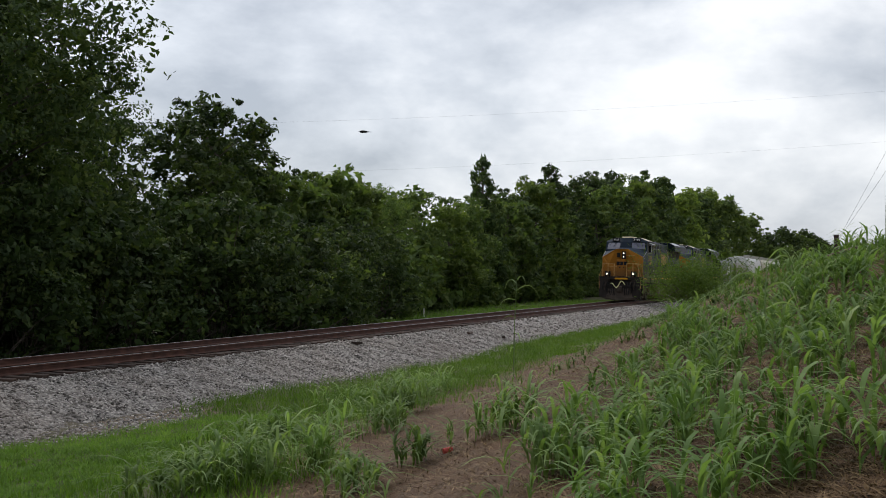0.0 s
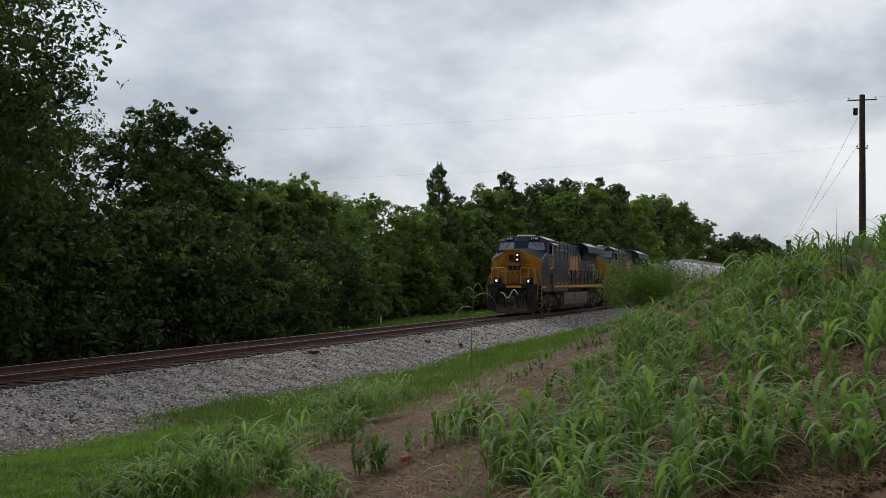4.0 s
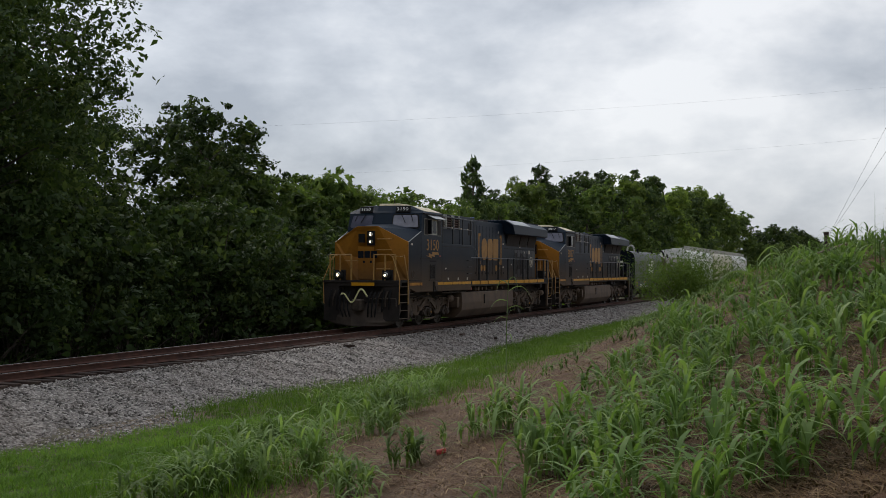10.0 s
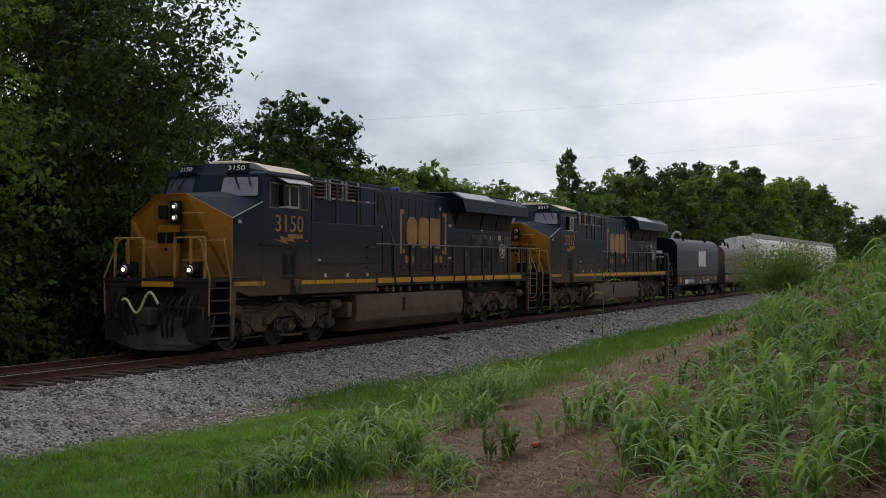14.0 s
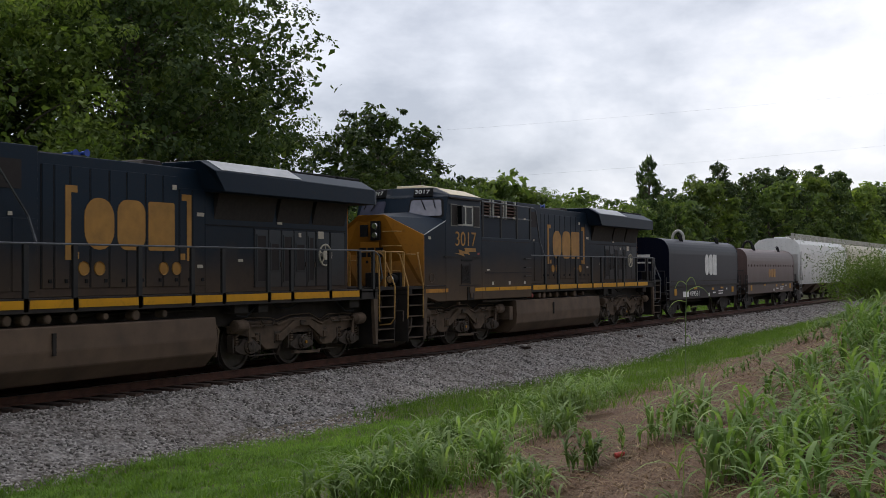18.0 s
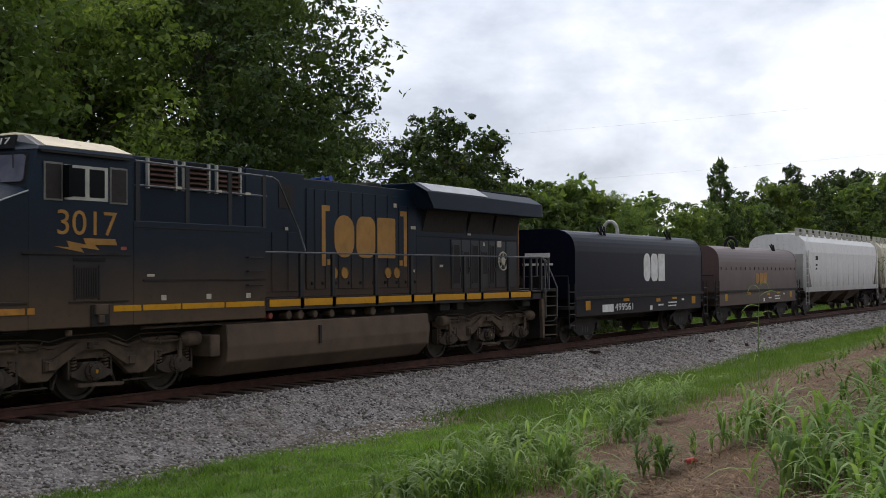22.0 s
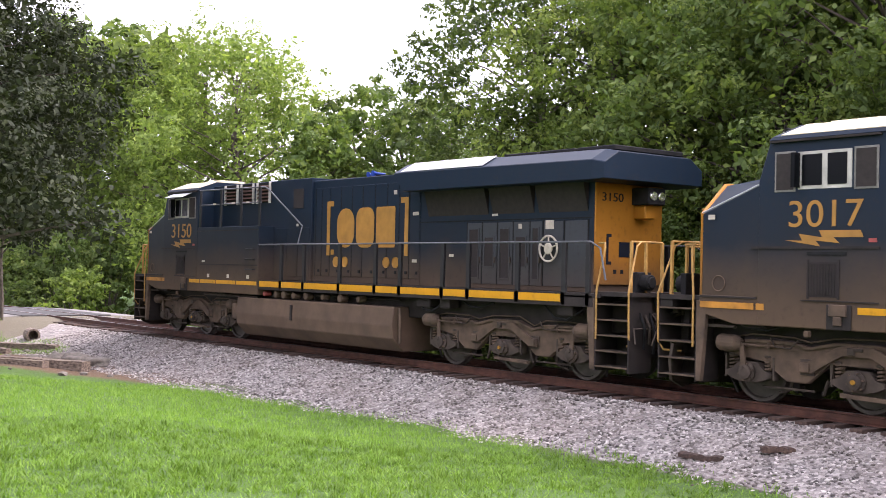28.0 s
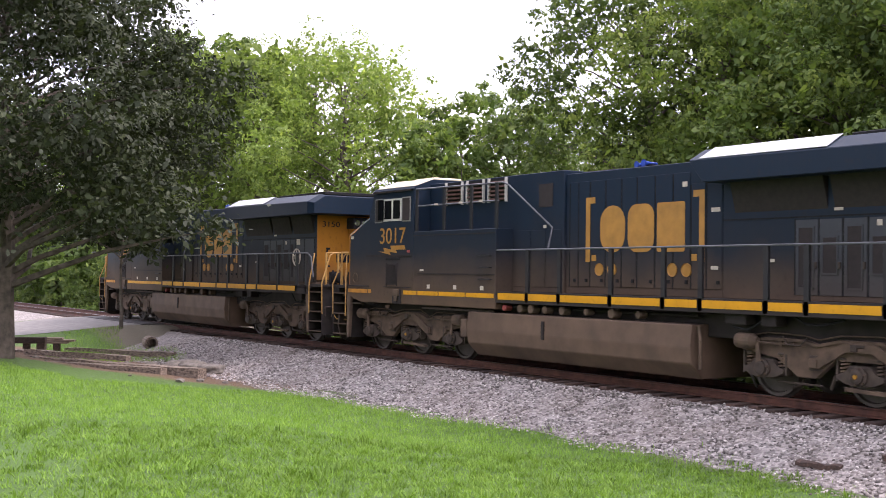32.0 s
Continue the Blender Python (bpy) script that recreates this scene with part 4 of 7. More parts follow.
lone_plant("reed_plant", "broad-leaved reed standing on the bank", 11.2, -0.1, 0.85, 7, 0.07, 0.5, 9, 2)
# soft feathery bush on the crest
frng = np.random.default_rng(77)
root = tagged(new("feathery_bush"), "soft fine-leaved green bush on the crest of the bank", "bush")
c_ = frng.normal(size=(90, 3)) * np.array([0.6, 0.62, 0.24]) + np.array([0, 0, 0.5])
pts = c_[frng.integers(0, 90, 16000)] + frng.normal(size=(16000, 3)) * 0.2
pts = pts[pts[:, 2] > 0]
V_, F_ = leaf_quads(pts, 0.022, frng, None, 4.0)
sheet("foliage", V_, F_, M["feather"], root)
part("stem", tubes(*[([(0, 0, -0.1), tuple(c_[q] * 0.5), tuple(c_[q])], 0.008) for q in range(14)], n=4), M["bark"], root)
root.location = (29.4, 4.3, float(ground_z(29.4, 4.3)))
# a dead branch lying across the bank
root = tagged(new("fallen_branch"), "dry grey fallen branch lying on the grassy bank", "branch")
a, b = Vector((18.5, 1.45, float(ground_z(18.5, 1.45)) + 0.12)), Vector((17.3, 0.3, float(ground_z(17.3, 0.3)) + 0.3))
m_ = a.lerp(b, 0.5) + Vector((0, 0, 0.06))
part("branch_stem", tubes(([a - m_, Vector((0.05, 0, 0.03)), b - m_], 0.022)), M["timber"], root)
part("twig", tubes(([Vector((0.05, 0, 0.03)), Vector((-0.25, 0.12, 0.2))], 0.01)), M["timber"], root)
root.location = m_
# small red litter on the earth
root = tagged(new("red_can"), "small crumpled red can on the bare earth", "litter")
bm = bmesh.new()
lathe_pts = [(0.01, 0.0), (0.033, 0.004), (0.035, 0.05), (0.031, 0.1), (0.025, 0.112), (0.008, 0.115)]
rings = [[bm.verts.new((r_ * math.cos(a) * (0.8 if o > 0.04 else 1), r_ * math.sin(a), o)) for a in [2 * math.pi * q / 14 for q in range(14)]] for r_, o in lathe_pts]
for a, b in zip(rings, rings[1:]):
    for q in range(14):
        bm.faces.new((a[q], a[(q + 1) % 14], b[(q + 1) % 14], b[q]))
bm.faces.new(rings[0][::-1])
bm.faces.new(rings[-1])
part("can_body", bm, simple("red_can_paint", (0.55, 0.05, 0.05), 0.4, 0.1, 0.2, 30), root)
part("can_lid", boxes((-0.012, 0.012, -0.012, 0.012, 0.114, 0.118)), M["railtop"], root)
root.matrix_basis = pose(12.3, 4.55, float(ground_z(12.3, 4.55)) + 0.03, 80, 0, 40)


# ---- beside the road crossing ----
def beam(bm, a, b, w, h, rng=None):
    """A squared timber from a to b, lying on the ground."""
    a, b = Vector(a), Vector(b)
    d = (b - a).normalized()
    s = Vector((-d.y, d.x, 0)).normalized() * w / 2
    n = 9
    prev = None
    for i in range(n + 1):
        p_ = a.lerp(b, i / n)
        j = [rng.uniform(-0.02, 0.02) for _ in range(8)] if rng else [0] * 8
        vs = [bm.verts.new(p_ - s * (1 + j[0]) + Vector((0, 0, j[1]))), bm.verts.new(p_ + s * (1 + j[2]) + Vector((0, 0, j[3]))), bm.verts.new(p_ + s * (0.92 + j[4]) + Vector((0, 0, h + j[5]))), bm.verts.new(p_ - s * (0.92 + j[6]) + Vector((0, 0, h + j[7])))]
        if prev:
            for q in range(4):
                bm.faces.new((prev[q], prev[(q + 1) % 4], vs[(q + 1) % 4], vs[q]))
        else:
            bm.faces.new(vs[::-1])
        prev = vs
    bm.faces.new(prev)


lrng = random.Random(4)


for a, b, w, h, dz, lab in (((-38.6, 8.6), (-30.4, 12.1), 0.34, 0.3, 0, "long split grey timber lying on bare earth"), ((-36.6, 8.6), (-31.2, 11.3), 0.26, 0.2, 0, "weathered split timber lying beside another"),
                            ((-42.2, 11.7), (-38.2, 14.2), 0.24, 0.22, 0, "dark weathered timber edging the grass"), ((-37.6, 9.2), (-33.6, 11.1), 0.22, 0.16, 0.28, "grey timber resting on a longer one"), ((-40.5, 9.4), (-37.5, 10.6), 0.3, 0.22, 0, "old grey timber lying on the ground")):
    ob = tagged(new("timber"), lab, "timber", group="old timbers")
    mx, my = (a[0] + b[0]) / 2, (a[1] + b[1]) / 2
    z0 = min(gz(*a), gz(*b), gz(mx, my)) - 0.03 + dz
    bm = bmesh.new()
    beam(bm, (a[0] - mx, a[1] - my, 0), (b[0] - mx, b[1] - my, 0), w, h, lrng)
    part("timber_body", bm, M["timber"], ob)
    ob.location = (mx, my, z0)
for x, y, s in ((-33.9, 12.7, 0.42), (-33.2, 12.9, 0.5), (-32.5, 13.2, 0.42), (-34.7, 12.9, 0.34), (-32.0, 12.6, 0.24), (-35.4, 12.4, 0.26)):
    bm = bmesh.new()
    bmesh.ops.create_icosphere(bm, subdivisions=3, radius=1)
    for v_ in bm.verts:
        n_ = noise.noise(v_.co * 1.3 + Vector((x, y, 0))) * 0.45 + noise.noise(v_.co * 3.5 + Vector((y, x, 0))) * 0.14
        v_.co = Vector((v_.co.x * 1.15, v_.co.y, v_.co.z * 0.5)) * (0.85 + n_)
    ob = part("boulder", bm, M["rock"], None, "pale rough boulder half sunk in gravel", smooth=True)
    tagged(ob, "", "rock", group="boulders")
    ob.matrix_basis = pose(x, y, gz(x, y) + s * 0.2, 0, 0, x * 77) @ Matrix.Diagonal((s, s, s, 1))
# hollow log end
ob = tagged(new("hollow_log"), "short hollow log with a dark open end", "log")
bm = bmesh.new()
n = 18
rings = []
for r_, x_ in ((0.22, -0.5), (0.25, -0.3), (0.24, 0.3), (0.235, 0.34), (0.17, 0.34), (0.16, -0.2), (0.01, -0.22)):
    rings.append([bm.verts.new((x_, r_ * math.cos(2 * math.pi * j / n), r_ * math.sin(2 * math.pi * j / n))) for j in range(n)])
for a, b in zip(rings, rings[1:]):
    for j in range(n):
        bm.faces.new((a[j], a[(j + 1) % n], b[(j + 1) % n], b[j]))
bm.faces.new(rings[0])
part("log_shell", bm, M["timber"], ob)
ob.matrix_basis = pose(-41.5, 14.5, gz(-41.5, 14.5) + 0.2, 0, 0, -10)
# low bench of heavy timber
ob = tagged(new("bench"), "low rough bench of heavy dark timber beside a tree", "bench")
part("seat_beam", boxes((-0.9, 0.62, -0.16, 0.16, 0.32, 0.52)), M["tie"], ob, bevel=0.015)
for x_ in (-0.75, 0.47):
    part("leg", boxes((x_ - 0.12, x_ + 0.14, -0.14, 0.14, -0.05, 0.32)), M["tie"], ob, bevel=0.012)
ob.matrix_basis = pose(-39.3, 9.6, gz(-39.3, 9.6), 0, 0, 62)
ob = tagged(new("plank_stack"), "a few loose grey boards stacked behind the bench", "boards")
for i, (x0, x1, z) in enumerate(((-0.9, 0.9, 0.3), (-0.7, 1.1, 0.37), (-1.0, 0.7, 0.44))):
    part("plank", boxes((x0, x1, -0.16 + 0.03 * i, 0.1 + 0.03 * i, z, z + 0.06)), M["timber"], ob, bevel=0.006)
for x_ in (-0.5, 0.5):
    part("support", boxes((x_ - 0.1, x_ + 0.1, -0.14, 0.12, -0.05, 0.3)), M["tie"], ob)
ob.matrix_basis = pose(-40.9, 10.5, gz(-40.9, 10.5), 0, 0, 62)
# loose stones and splinters scattered round the timbers
srng = random.Random(12)
for i in range(26):
    x, y = srng.uniform(-39, -28.5), srng.uniform(8.8, 13.2)
    r_ = srng.uniform(0.05, 0.14)
    bm = bmesh.new()
    bmesh.ops.create_icosphere(bm, subdivisions=1, radius=r_)
    for v_ in bm.verts:
        v_.co = Vector((v_.co.x * srng.uniform(0.8, 1.4), v_.co.y * srng.uniform(0.8, 1.3), v_.co.z * 0.6))
    ob = part("loose_rock", bm, M["rock"], None, "small pale rock lying on bare earth")
    tagged(ob, "", "rock", group="loose rocks")
    ob.matrix_basis = pose(x, y, gz(x, y) + r_ * 0.25, 0, 0, i * 40)
# slender young tree at the edge of the road
young = make_tree("young_tree", 43, 6.2, 2.0, 0.11, M["leaf_oak"], "slender young tree with a bare straight trunk", 9000, 0.52, 26, 0.085)
place(young, -45.0, 14.55, 40)
# small white marker post past the track
ob = tagged(new("marker_post"), "small white marker post in grass past the track", "post")
part("post_shaft", boxes((-0.05, 0.05, -0.03, 0.03, -0.1, 0.62)), M["white"], ob, bevel=0.01)
part("post_cap", boxes((-0.055, 0.055, -0.035, 0.035, 0.62, 0.66)), M["white"], ob, bevel=0.01)
ob.location = (65.0, 25.4, gz(65.0, 25.4))
# scraps of timber on the ballast
for x, y, l, turn in ((-11.6, 14.35, 0.7, 15), (-10.6, 14.9, 0.5, 50), (14.3, 13.05, 0.75, -25), (34.0, 15.6, 0.5, 70), (45.5, 14.3, 0.4, 20), (44.0, 15.2, 0.8, 10)):
    bm = bmesh.new()
    beam(bm, (-l / 2, 0, 0), (l / 2, 0, 0), 0.13, 0.07, lrng)
    ob = part("wood_scrap", bm, M["tie"], None, "dark splintered piece of tie lying on ballast")
    tagged(ob, "", "scrap wood", group="scraps on the ballast")
    ob.matrix_basis = pose(x, y, float(ballast_z(x, y)) + 0.015, 0, 0, turn)

# road over the track
rx, ry = np.linspace(-54.2, -46.0, 12), np.concatenate([np.linspace(2, 15.8, 30), np.linspace(19.2, 60, 40)])
for name, lo, hi, mat, lab in (("road_near", 2.0, 15.75, M["road"], "pale worn road leading to the crossing"), ("road_far", 19.2, 60.0, M["road"], "pale worn road beyond the crossing")):
    yy = np.linspace(lo, hi, 40)
    X, Y = np.meshgrid(rx, yy, indexing="ij")
    X = X - np.clip(13 - Y, 0, 20) ** 1.5 * 0.35
    Z = ground_z(X, Y) + 0.015
    ids = np.arange(X.size).reshape(X.shape)
    F = np.stack([ids[:-1, :-1], ids[1:, :-1], ids[1:, 1:], ids[:-1, 1:]], -1).reshape(-1, 4)
    tagged(sheet(name, np.stack([X, Y, Z], -1).reshape(-1, 3), F, mat, smooth=True), lab, "road", kind="structure")
cr = tagged(new("level_crossing"), "dark asphalt level crossing flush with the rails", "crossing", kind="structure")
for y0, y1 in ((15.7, 16.66), (16.84, 18.13), (18.34, 19.3)):
    part("crossing_panel", boxes((-54.2, -46.0, y0, y1, -0.3, -0.012)), M["asphalt"], cr, bevel=0.01)

# the big dark tree beside the bench
T_D = make_tree("oak_tree", 41, 13.5, 6.0, 0.09, M["leaf_oak"], "large dark oak tree with low hanging branches", 120000, 0.27, 90, 0.42, per=80)
place(T_D, -34.9, 7.8, 30)

# ---- utility pole and wires ----
ob = tagged(new("utility_pole"), "tall brown wooden utility pole beyond the bank", "pole")
bm = bmesh.new()
tube(bm, [(0, 0, -0.5), (0.05, 0, 5), (0.3, 0, 10.6)], 0.2, 10, 0.13)
part("pole_shaft", bm, M["tie"], ob)
for z, w in ((10.35, 0.68), (8.0, 0.26)):
    ca = part("crossarm", boxes((0.25, 0.31, -w, w, z - 0.03, z + 0.03)), M["timber"], ob)
    for y in (-w * 0.9, w * 0.9):
        part("insulator", tubes(([(0.29, y, z + 0.06), (0.29, y, z + 0.14)], 0.035)), M["pale"], ca)
part("transformer_bracket", boxes((0.1, 0.24, 0.2, 0.42, 9.6, 9.95)), M["frame"], ob, bevel=0.03)
ob.location = (60.0, -1.42, gz(60.0, -1.42))
P0 = Vector((60.25, -1.42, gz(60.0, -1.42)))


def wire(a, b, sag, r_=0.002, label="thin dark overhead wire against the sky"):
    a, b = Vector(a), Vector(b)
    pts = [a.lerp(b, i / 16) - Vector((0, 0, sag * 4 * (i / 16) * (1 - i / 16))) for i in range(17)]
    o = part("overhead_wire", tubes((pts, r_), n=4), M["black"], None, label)
    return tagged(o, "", "wire", group="overhead wires")


wire(P0 + Vector((0, 0.65, 10.5)), (36.0, 58.0, 8.2), 0.8)
wire(P0 + Vector((0, 0.24, 8.1)), (36.0, 58.0, 5.8), 0.8)
wire(P0 + Vector((0, -0.65, 10.5)), (90.0, -60.0, 12.0), 0.8)
wire(P0 + Vector((-0.1, 0.2, 9.5)), (78.0, 4.6, gz(78.0, 4.6)), 0.0, 0.006, "taut guy wire from the pole to the ground")
wire(P0 + Vector((-0.1, 0.1, 8.3)), (75.0, 5.0, gz(75.0, 5.0)), 0.0, 0.006, "taut guy wire from the pole to the ground")
# far brick chimney
ob = tagged(new("brick_chimney"), "far red-brown brick chimney above the trees", "chimney")
M["brick"] = simple("far_brick", (0.06, 0.040, 0.034), 0.9, 0, 0.3, 2)
part("shaft", prisms(([(-0.55, -0.55), (0.55, -0.55), (0.55, 0.55), (-0.55, 0.55)], "z", -1, 11.6)), M["brick"], ob)
part("cap", prisms(([(-0.66, -0.66), (0.66, -0.66), (0.66, 0.66), (-0.66, 0.66)], "z", 11.6, 12.1)), M["brick"], ob, bevel=0.05)
ob.location = (300.0, 10.0, gz(300, 10))
for x, y, s in ((310, 18, 0.75), (318, 24, 0.85), (325, 12, 0.62), (330, 4, 0.9), (345, 0, 0.85), (322, 30, 0.95), (360, -8, 0.7)):
    put(T_F if x % 2 else T_G, x, y, s)

# a bird passing
BIRD = tagged(new("bird"), "small dark bird in flight against the clouds", "bird")
bm = bmesh.new()
bmesh.ops.create_icosphere(bm, subdivisions=2, radius=1)
bmesh.ops.scale(bm, vec=(0.12, 0.035, 0.035), verts=bm.verts[:])
part("body", bm, M["black"], BIRD)
for s in (-1, 1):
    part("wing", prisms(([(-0.05, 0.0), (0.05, 0.0), (0.07, s * 0.1), (0.02, s * 0.2), (-0.02, s * 0.19)], "z", -0.004, 0.008)), M["black"], BIRD)
part("tail", prisms(([(0.08, -0.02), (0.08, 0.02), (0.19, 0.04), (0.19, -0.04)], "z", -0.004, 0.004)), M["black"], BIRD)


# ---- the train ----
def slab(bm, quad, th):
    """A flat panel with these corners, raised by th along its normal."""
    q = [Vector(v_) for v_ in quad]
    n = (q[1] - q[0]).cross(q[-1] - q[0]).normalized() * th
    lo, hi = [bm.verts.new(v_) for v_ in q], [bm.verts.new(v_ + n) for v_ in q]
    bm.faces.new(lo[::-1])
    bm.faces.new(hi)
    for i in range(len(q)):
        j = (i + 1) % len(q)
        bm.faces.new((lo[i], lo[j], hi[j], hi[i]))


def side_slab(bm, u0, u1, z0, z1, y, th=0.012):
    """A panel on the wagon's side at y, raised outwards."""
    s = -1 if y < 0 else 1
    box(bm, u0, u1, min(y, y + s * th), max(y, y + s * th), z0, z1)


def loft(bm, *rings):
    vs = [[bm.verts.new(p_) for p_ in r_] for r_ in rings]
    n = len(rings[0])
    for a, b in zip(vs, vs[1:]):
        for i in range(n):
            bm.faces.new((a[i], a[(i + 1) % n], b[(i + 1) % n], b[i]))
    bm.faces.new(vs[0][::-1])
    bm.faces.new(vs[-1])


def lathe(bm, prof, n=24, c=(0, 0, 0), axis="y"):
    """A turned piece: (radius, offset along the axis) pairs."""
    rings = []
    for r_, o in prof:
        ring = []
        for j in range(n):
            a = 2 * math.pi * j / n
            p_ = (r_ * math.cos(a), o, r_ * math.sin(a)) if axis == "y" else (o, r_ * math.cos(a), r_ * math.sin(a)) if axis == "x" else (r_ * math.cos(a), r_ * math.sin(a), o)
            ring.append(bm.verts.new((p_[0] + c[0], p_[1] + c[1], p_[2] + c[2])))
        rings.append(ring)
    for a, b in zip(rings, rings[1:]):
        for j in range(n):
            bm.faces.new((a[j], a[(j + 1) % n], b[(j + 1) % n], b[j]))
    bm.faces.new(rings[0][::-1])
    bm.faces.new(rings[-1])


def cyl(c, r_, length, axis="y", n=14):
    bm = bmesh.new()
    lathe(bm, [(r_ * 0.85, -length / 2), (r_, -length / 2 + 0.02), (r_, length / 2 - 0.02), (r_ * 0.85, length / 2)], n, c, axis)
    return bm


def lettering(text, size, mat, parent, at, face="side", width=None, name="number"):
    """Raised writing in the built-in font. face: which way it looks."""
    cu = bpy.data.curves.new(name, "FONT")
    cu.body, cu.size, cu.extrude, cu.align_x, cu.align_y = text, size, 0.004, "CENTER", "CENTER"
    tmp = new(name, cu)
    me = bpy.data.meshes.new_from_object(tmp)
    bpy.data.objects.remove(tmp)
    me.materials.clear()
    me.materials.append(mat)
    xs = [v_.co.x for v_ in me.vertices]
    k_ = (width / (max(xs) - min(xs))) if width else 1.0
    turn = {"side": Matrix.Rotation(radians(90), 4, "X"), "front": Matrix.Rotation(radians(-90), 4, "Z") @ Matrix.Rotation(radians(90), 4, "X"),
            "rear": Matrix.Rotation(radians(90), 4, "Z") @ Matrix.Rotation(radians(90), 4, "X")}[face] if isinstance(face, str) else face
    me.transform(Matrix.Translation(at) @ turn @ Matrix.Diagonal((k_, 1, 1, 1)))
    ob = new(name, me)
    ob.parent = parent
    return ob


MID = 12.105     # middle of a locomotive, from the train's reference point
WHEELS = []      # wheelsets that roll, with their radius


def wheelset(parent, x, r_=0.533):
    bm = bmesh.new()
    for s in (-1, 1):
        pr = [(0.09, s * 0.66), (0.14, s * 0.68), (r_ - 0.11, s * 0.715), (r_ - 0.07, s * 0.69), (r_ + 0.025, s * 0.69), (r_ + 0.02, s * 0.72), (r_, s * 0.735), (r_ - 0.012, s * 0.825), (r_ - 0.07, s * 0.825), (r_ - 0.09, s * 0.775),
              (0.16, s * 0.765), (0.12, s * 0.86), (0.0005, s * 0.86)]
        lathe(bm, pr, 28)
    tube(bm, [(0, -0.7, 0), (0, 0.7, 0)], 0.09, 8)
    ob = part("wheelset", bm, M["wheel"], parent, "worn steel wheelset")
    ob.location = (x, 0, r_)
    WHEELS.append((ob, x, r_))
    return ob


def loco_truck(root, xc, name="truck"):
    """A three-axle truck: cast side frames with an arched beam over the middle axle, sprung bearing boxes and brake gear."""
    t_ = part(name, boxes((xc - 2.5, xc + 2.5, -0.55, 0.55, 0.55, 0.95), (xc - 0.5, xc + 0.5, -1.0, 1.0, 0.75, 1.1)), M["frame"], root, "dusty three-axle truck")
    top = [(-2.6, 0.98), (-2.0, 1.07), (-1.2, 1.07), (-0.88, 0.99), (-0.42, 1.1), (0.4, 1.1), (0.86, 0.95), (1.2, 1.05), (1.95, 1.07), (2.6, 1.0)]
    bot = [(2.6, 0.84), (2.3, 0.8), (1.75, 0.74), (1.32, 0.42), (0.92, 0.42), (0.52, 0.78), (-0.52, 0.78), (-0.92, 0.42), (-1.32, 0.42), (-1.75, 0.74), (-2.3, 0.8), (-2.6, 0.84)]
    for s in (-1, 1):
        def span(lo, hi):
            return sorted((s * lo, s * hi))
        part("side_frame", prisms(([(xc + p_[0], p_[1]) for p_ in top + bot], "y", *span(1.02, 1.15))), M["truck"], t_, bevel=0.018)
        part("frame_flange", prisms(([(xc + p_[0], p_[1] + 0.012) for p_ in top] + [(xc + p_[0], p_[1] - 0.035) for p_ in top[::-1]], "y", *span(1.0, 1.19))), M["truck"], t_, bevel=0.008)
        arch = [(-1.02, 0.6), (-0.8, 0.6), (-0.26, 0.93), (0.26, 0.93), (0.8, 0.6), (1.02, 0.6), (1.02, 0.77), (0.86, 0.78), (0.3, 1.07), (-0.3, 1.07), (-0.86, 0.78), (-1.02, 0.77)]
        eq = part("equalizer_beam", prisms(([(xc + p_[0], p_[1]) for p_ in arch], "y", *span(1.15, 1.23))), M["truck"], t_, bevel=0.012)
        for e in (-0.91, 0.91):
            part("beam_pad", boxes((xc + e - 0.13, xc + e + 0.13, *span(1.15, 1.17), 0.56, 0.82)), M["truckdark"], eq)
            part("pad_block", boxes((xc + e - 0.085, xc + e + 0.085, *span(1.23, 1.26), 0.61, 0.76)), M["truck"], eq, bevel=0.01)
        part("centre_stop", boxes((xc - 0.14, xc - 0.02, *span(1.23, 1.28), 0.94, 1.05), (xc - 0.14, xc + 0.12, *span(1.23, 1.25), 1.0, 1.05)), M["truckdark"], eq, bevel=0.008)
        for dx in (-2.04, 0.0, 2.04):
            u = xc + dx
            saddle = [(-0.46, 0.46), (-0.3, 0.4), (-0.17, 0.36), (0.17, 0.36), (0.3, 0.4), (0.46, 0.46), (0.46, 0.54), (0.3, 0.57), (0.2, 0.7), (-0.2, 0.7), (-0.3, 0.57), (-0.46, 0.54)]
            j = part("journal_box", prisms(([(u + p_[0], p_[1]) for p_ in saddle], "y", *span(0.98, 1.2))), M["truckdark"], t_, bevel=0.015)
            bm = bmesh.new()
            lathe(bm, [(0.165, s * 1.19), (0.165, s * 1.24), (0.125, s * 1.26), (0.12, s * 1.3), (0.075, s * 1.315), (0.0005, s * 1.315)], 18, (u, 0, 0.533))
            part("bearing_cap", bm, M["truckdark"], j)
            for q in range(6):
                a_ = radians(60 * q + 15)
                part("cap_bolt", cyl((u + 0.14 * math.cos(a_), s * 1.255, 0.533 + 0.14 * math.sin(a_)), 0.02, 0.045, n=6), M["truck"], j)
            if dx == 0 and s < 0:
                part("bearing_mark", cyl((u, s * 1.325, 0.533), 0.04, 0.02, n=12), M["stripe"], t_, "yellow bearing mark")
            for e in (-0.36, 0.36):
                bm = bmesh.new()
                coil = [(u + e + 0.075 * math.cos(q * 1.05), s * 1.09 + 0.075 * math.sin(q * 1.05), 0.55 + q * 0.0098) for q in range(25)]
                tube(bm, coil, 0.02, 5)
                part("spring", bm, M["truck"], t_)
                part("spring_seat", cyl((u + e, s * 1.09, 0.8), 0.095, 0.05, "z", 12), M["truckdark"], t_)
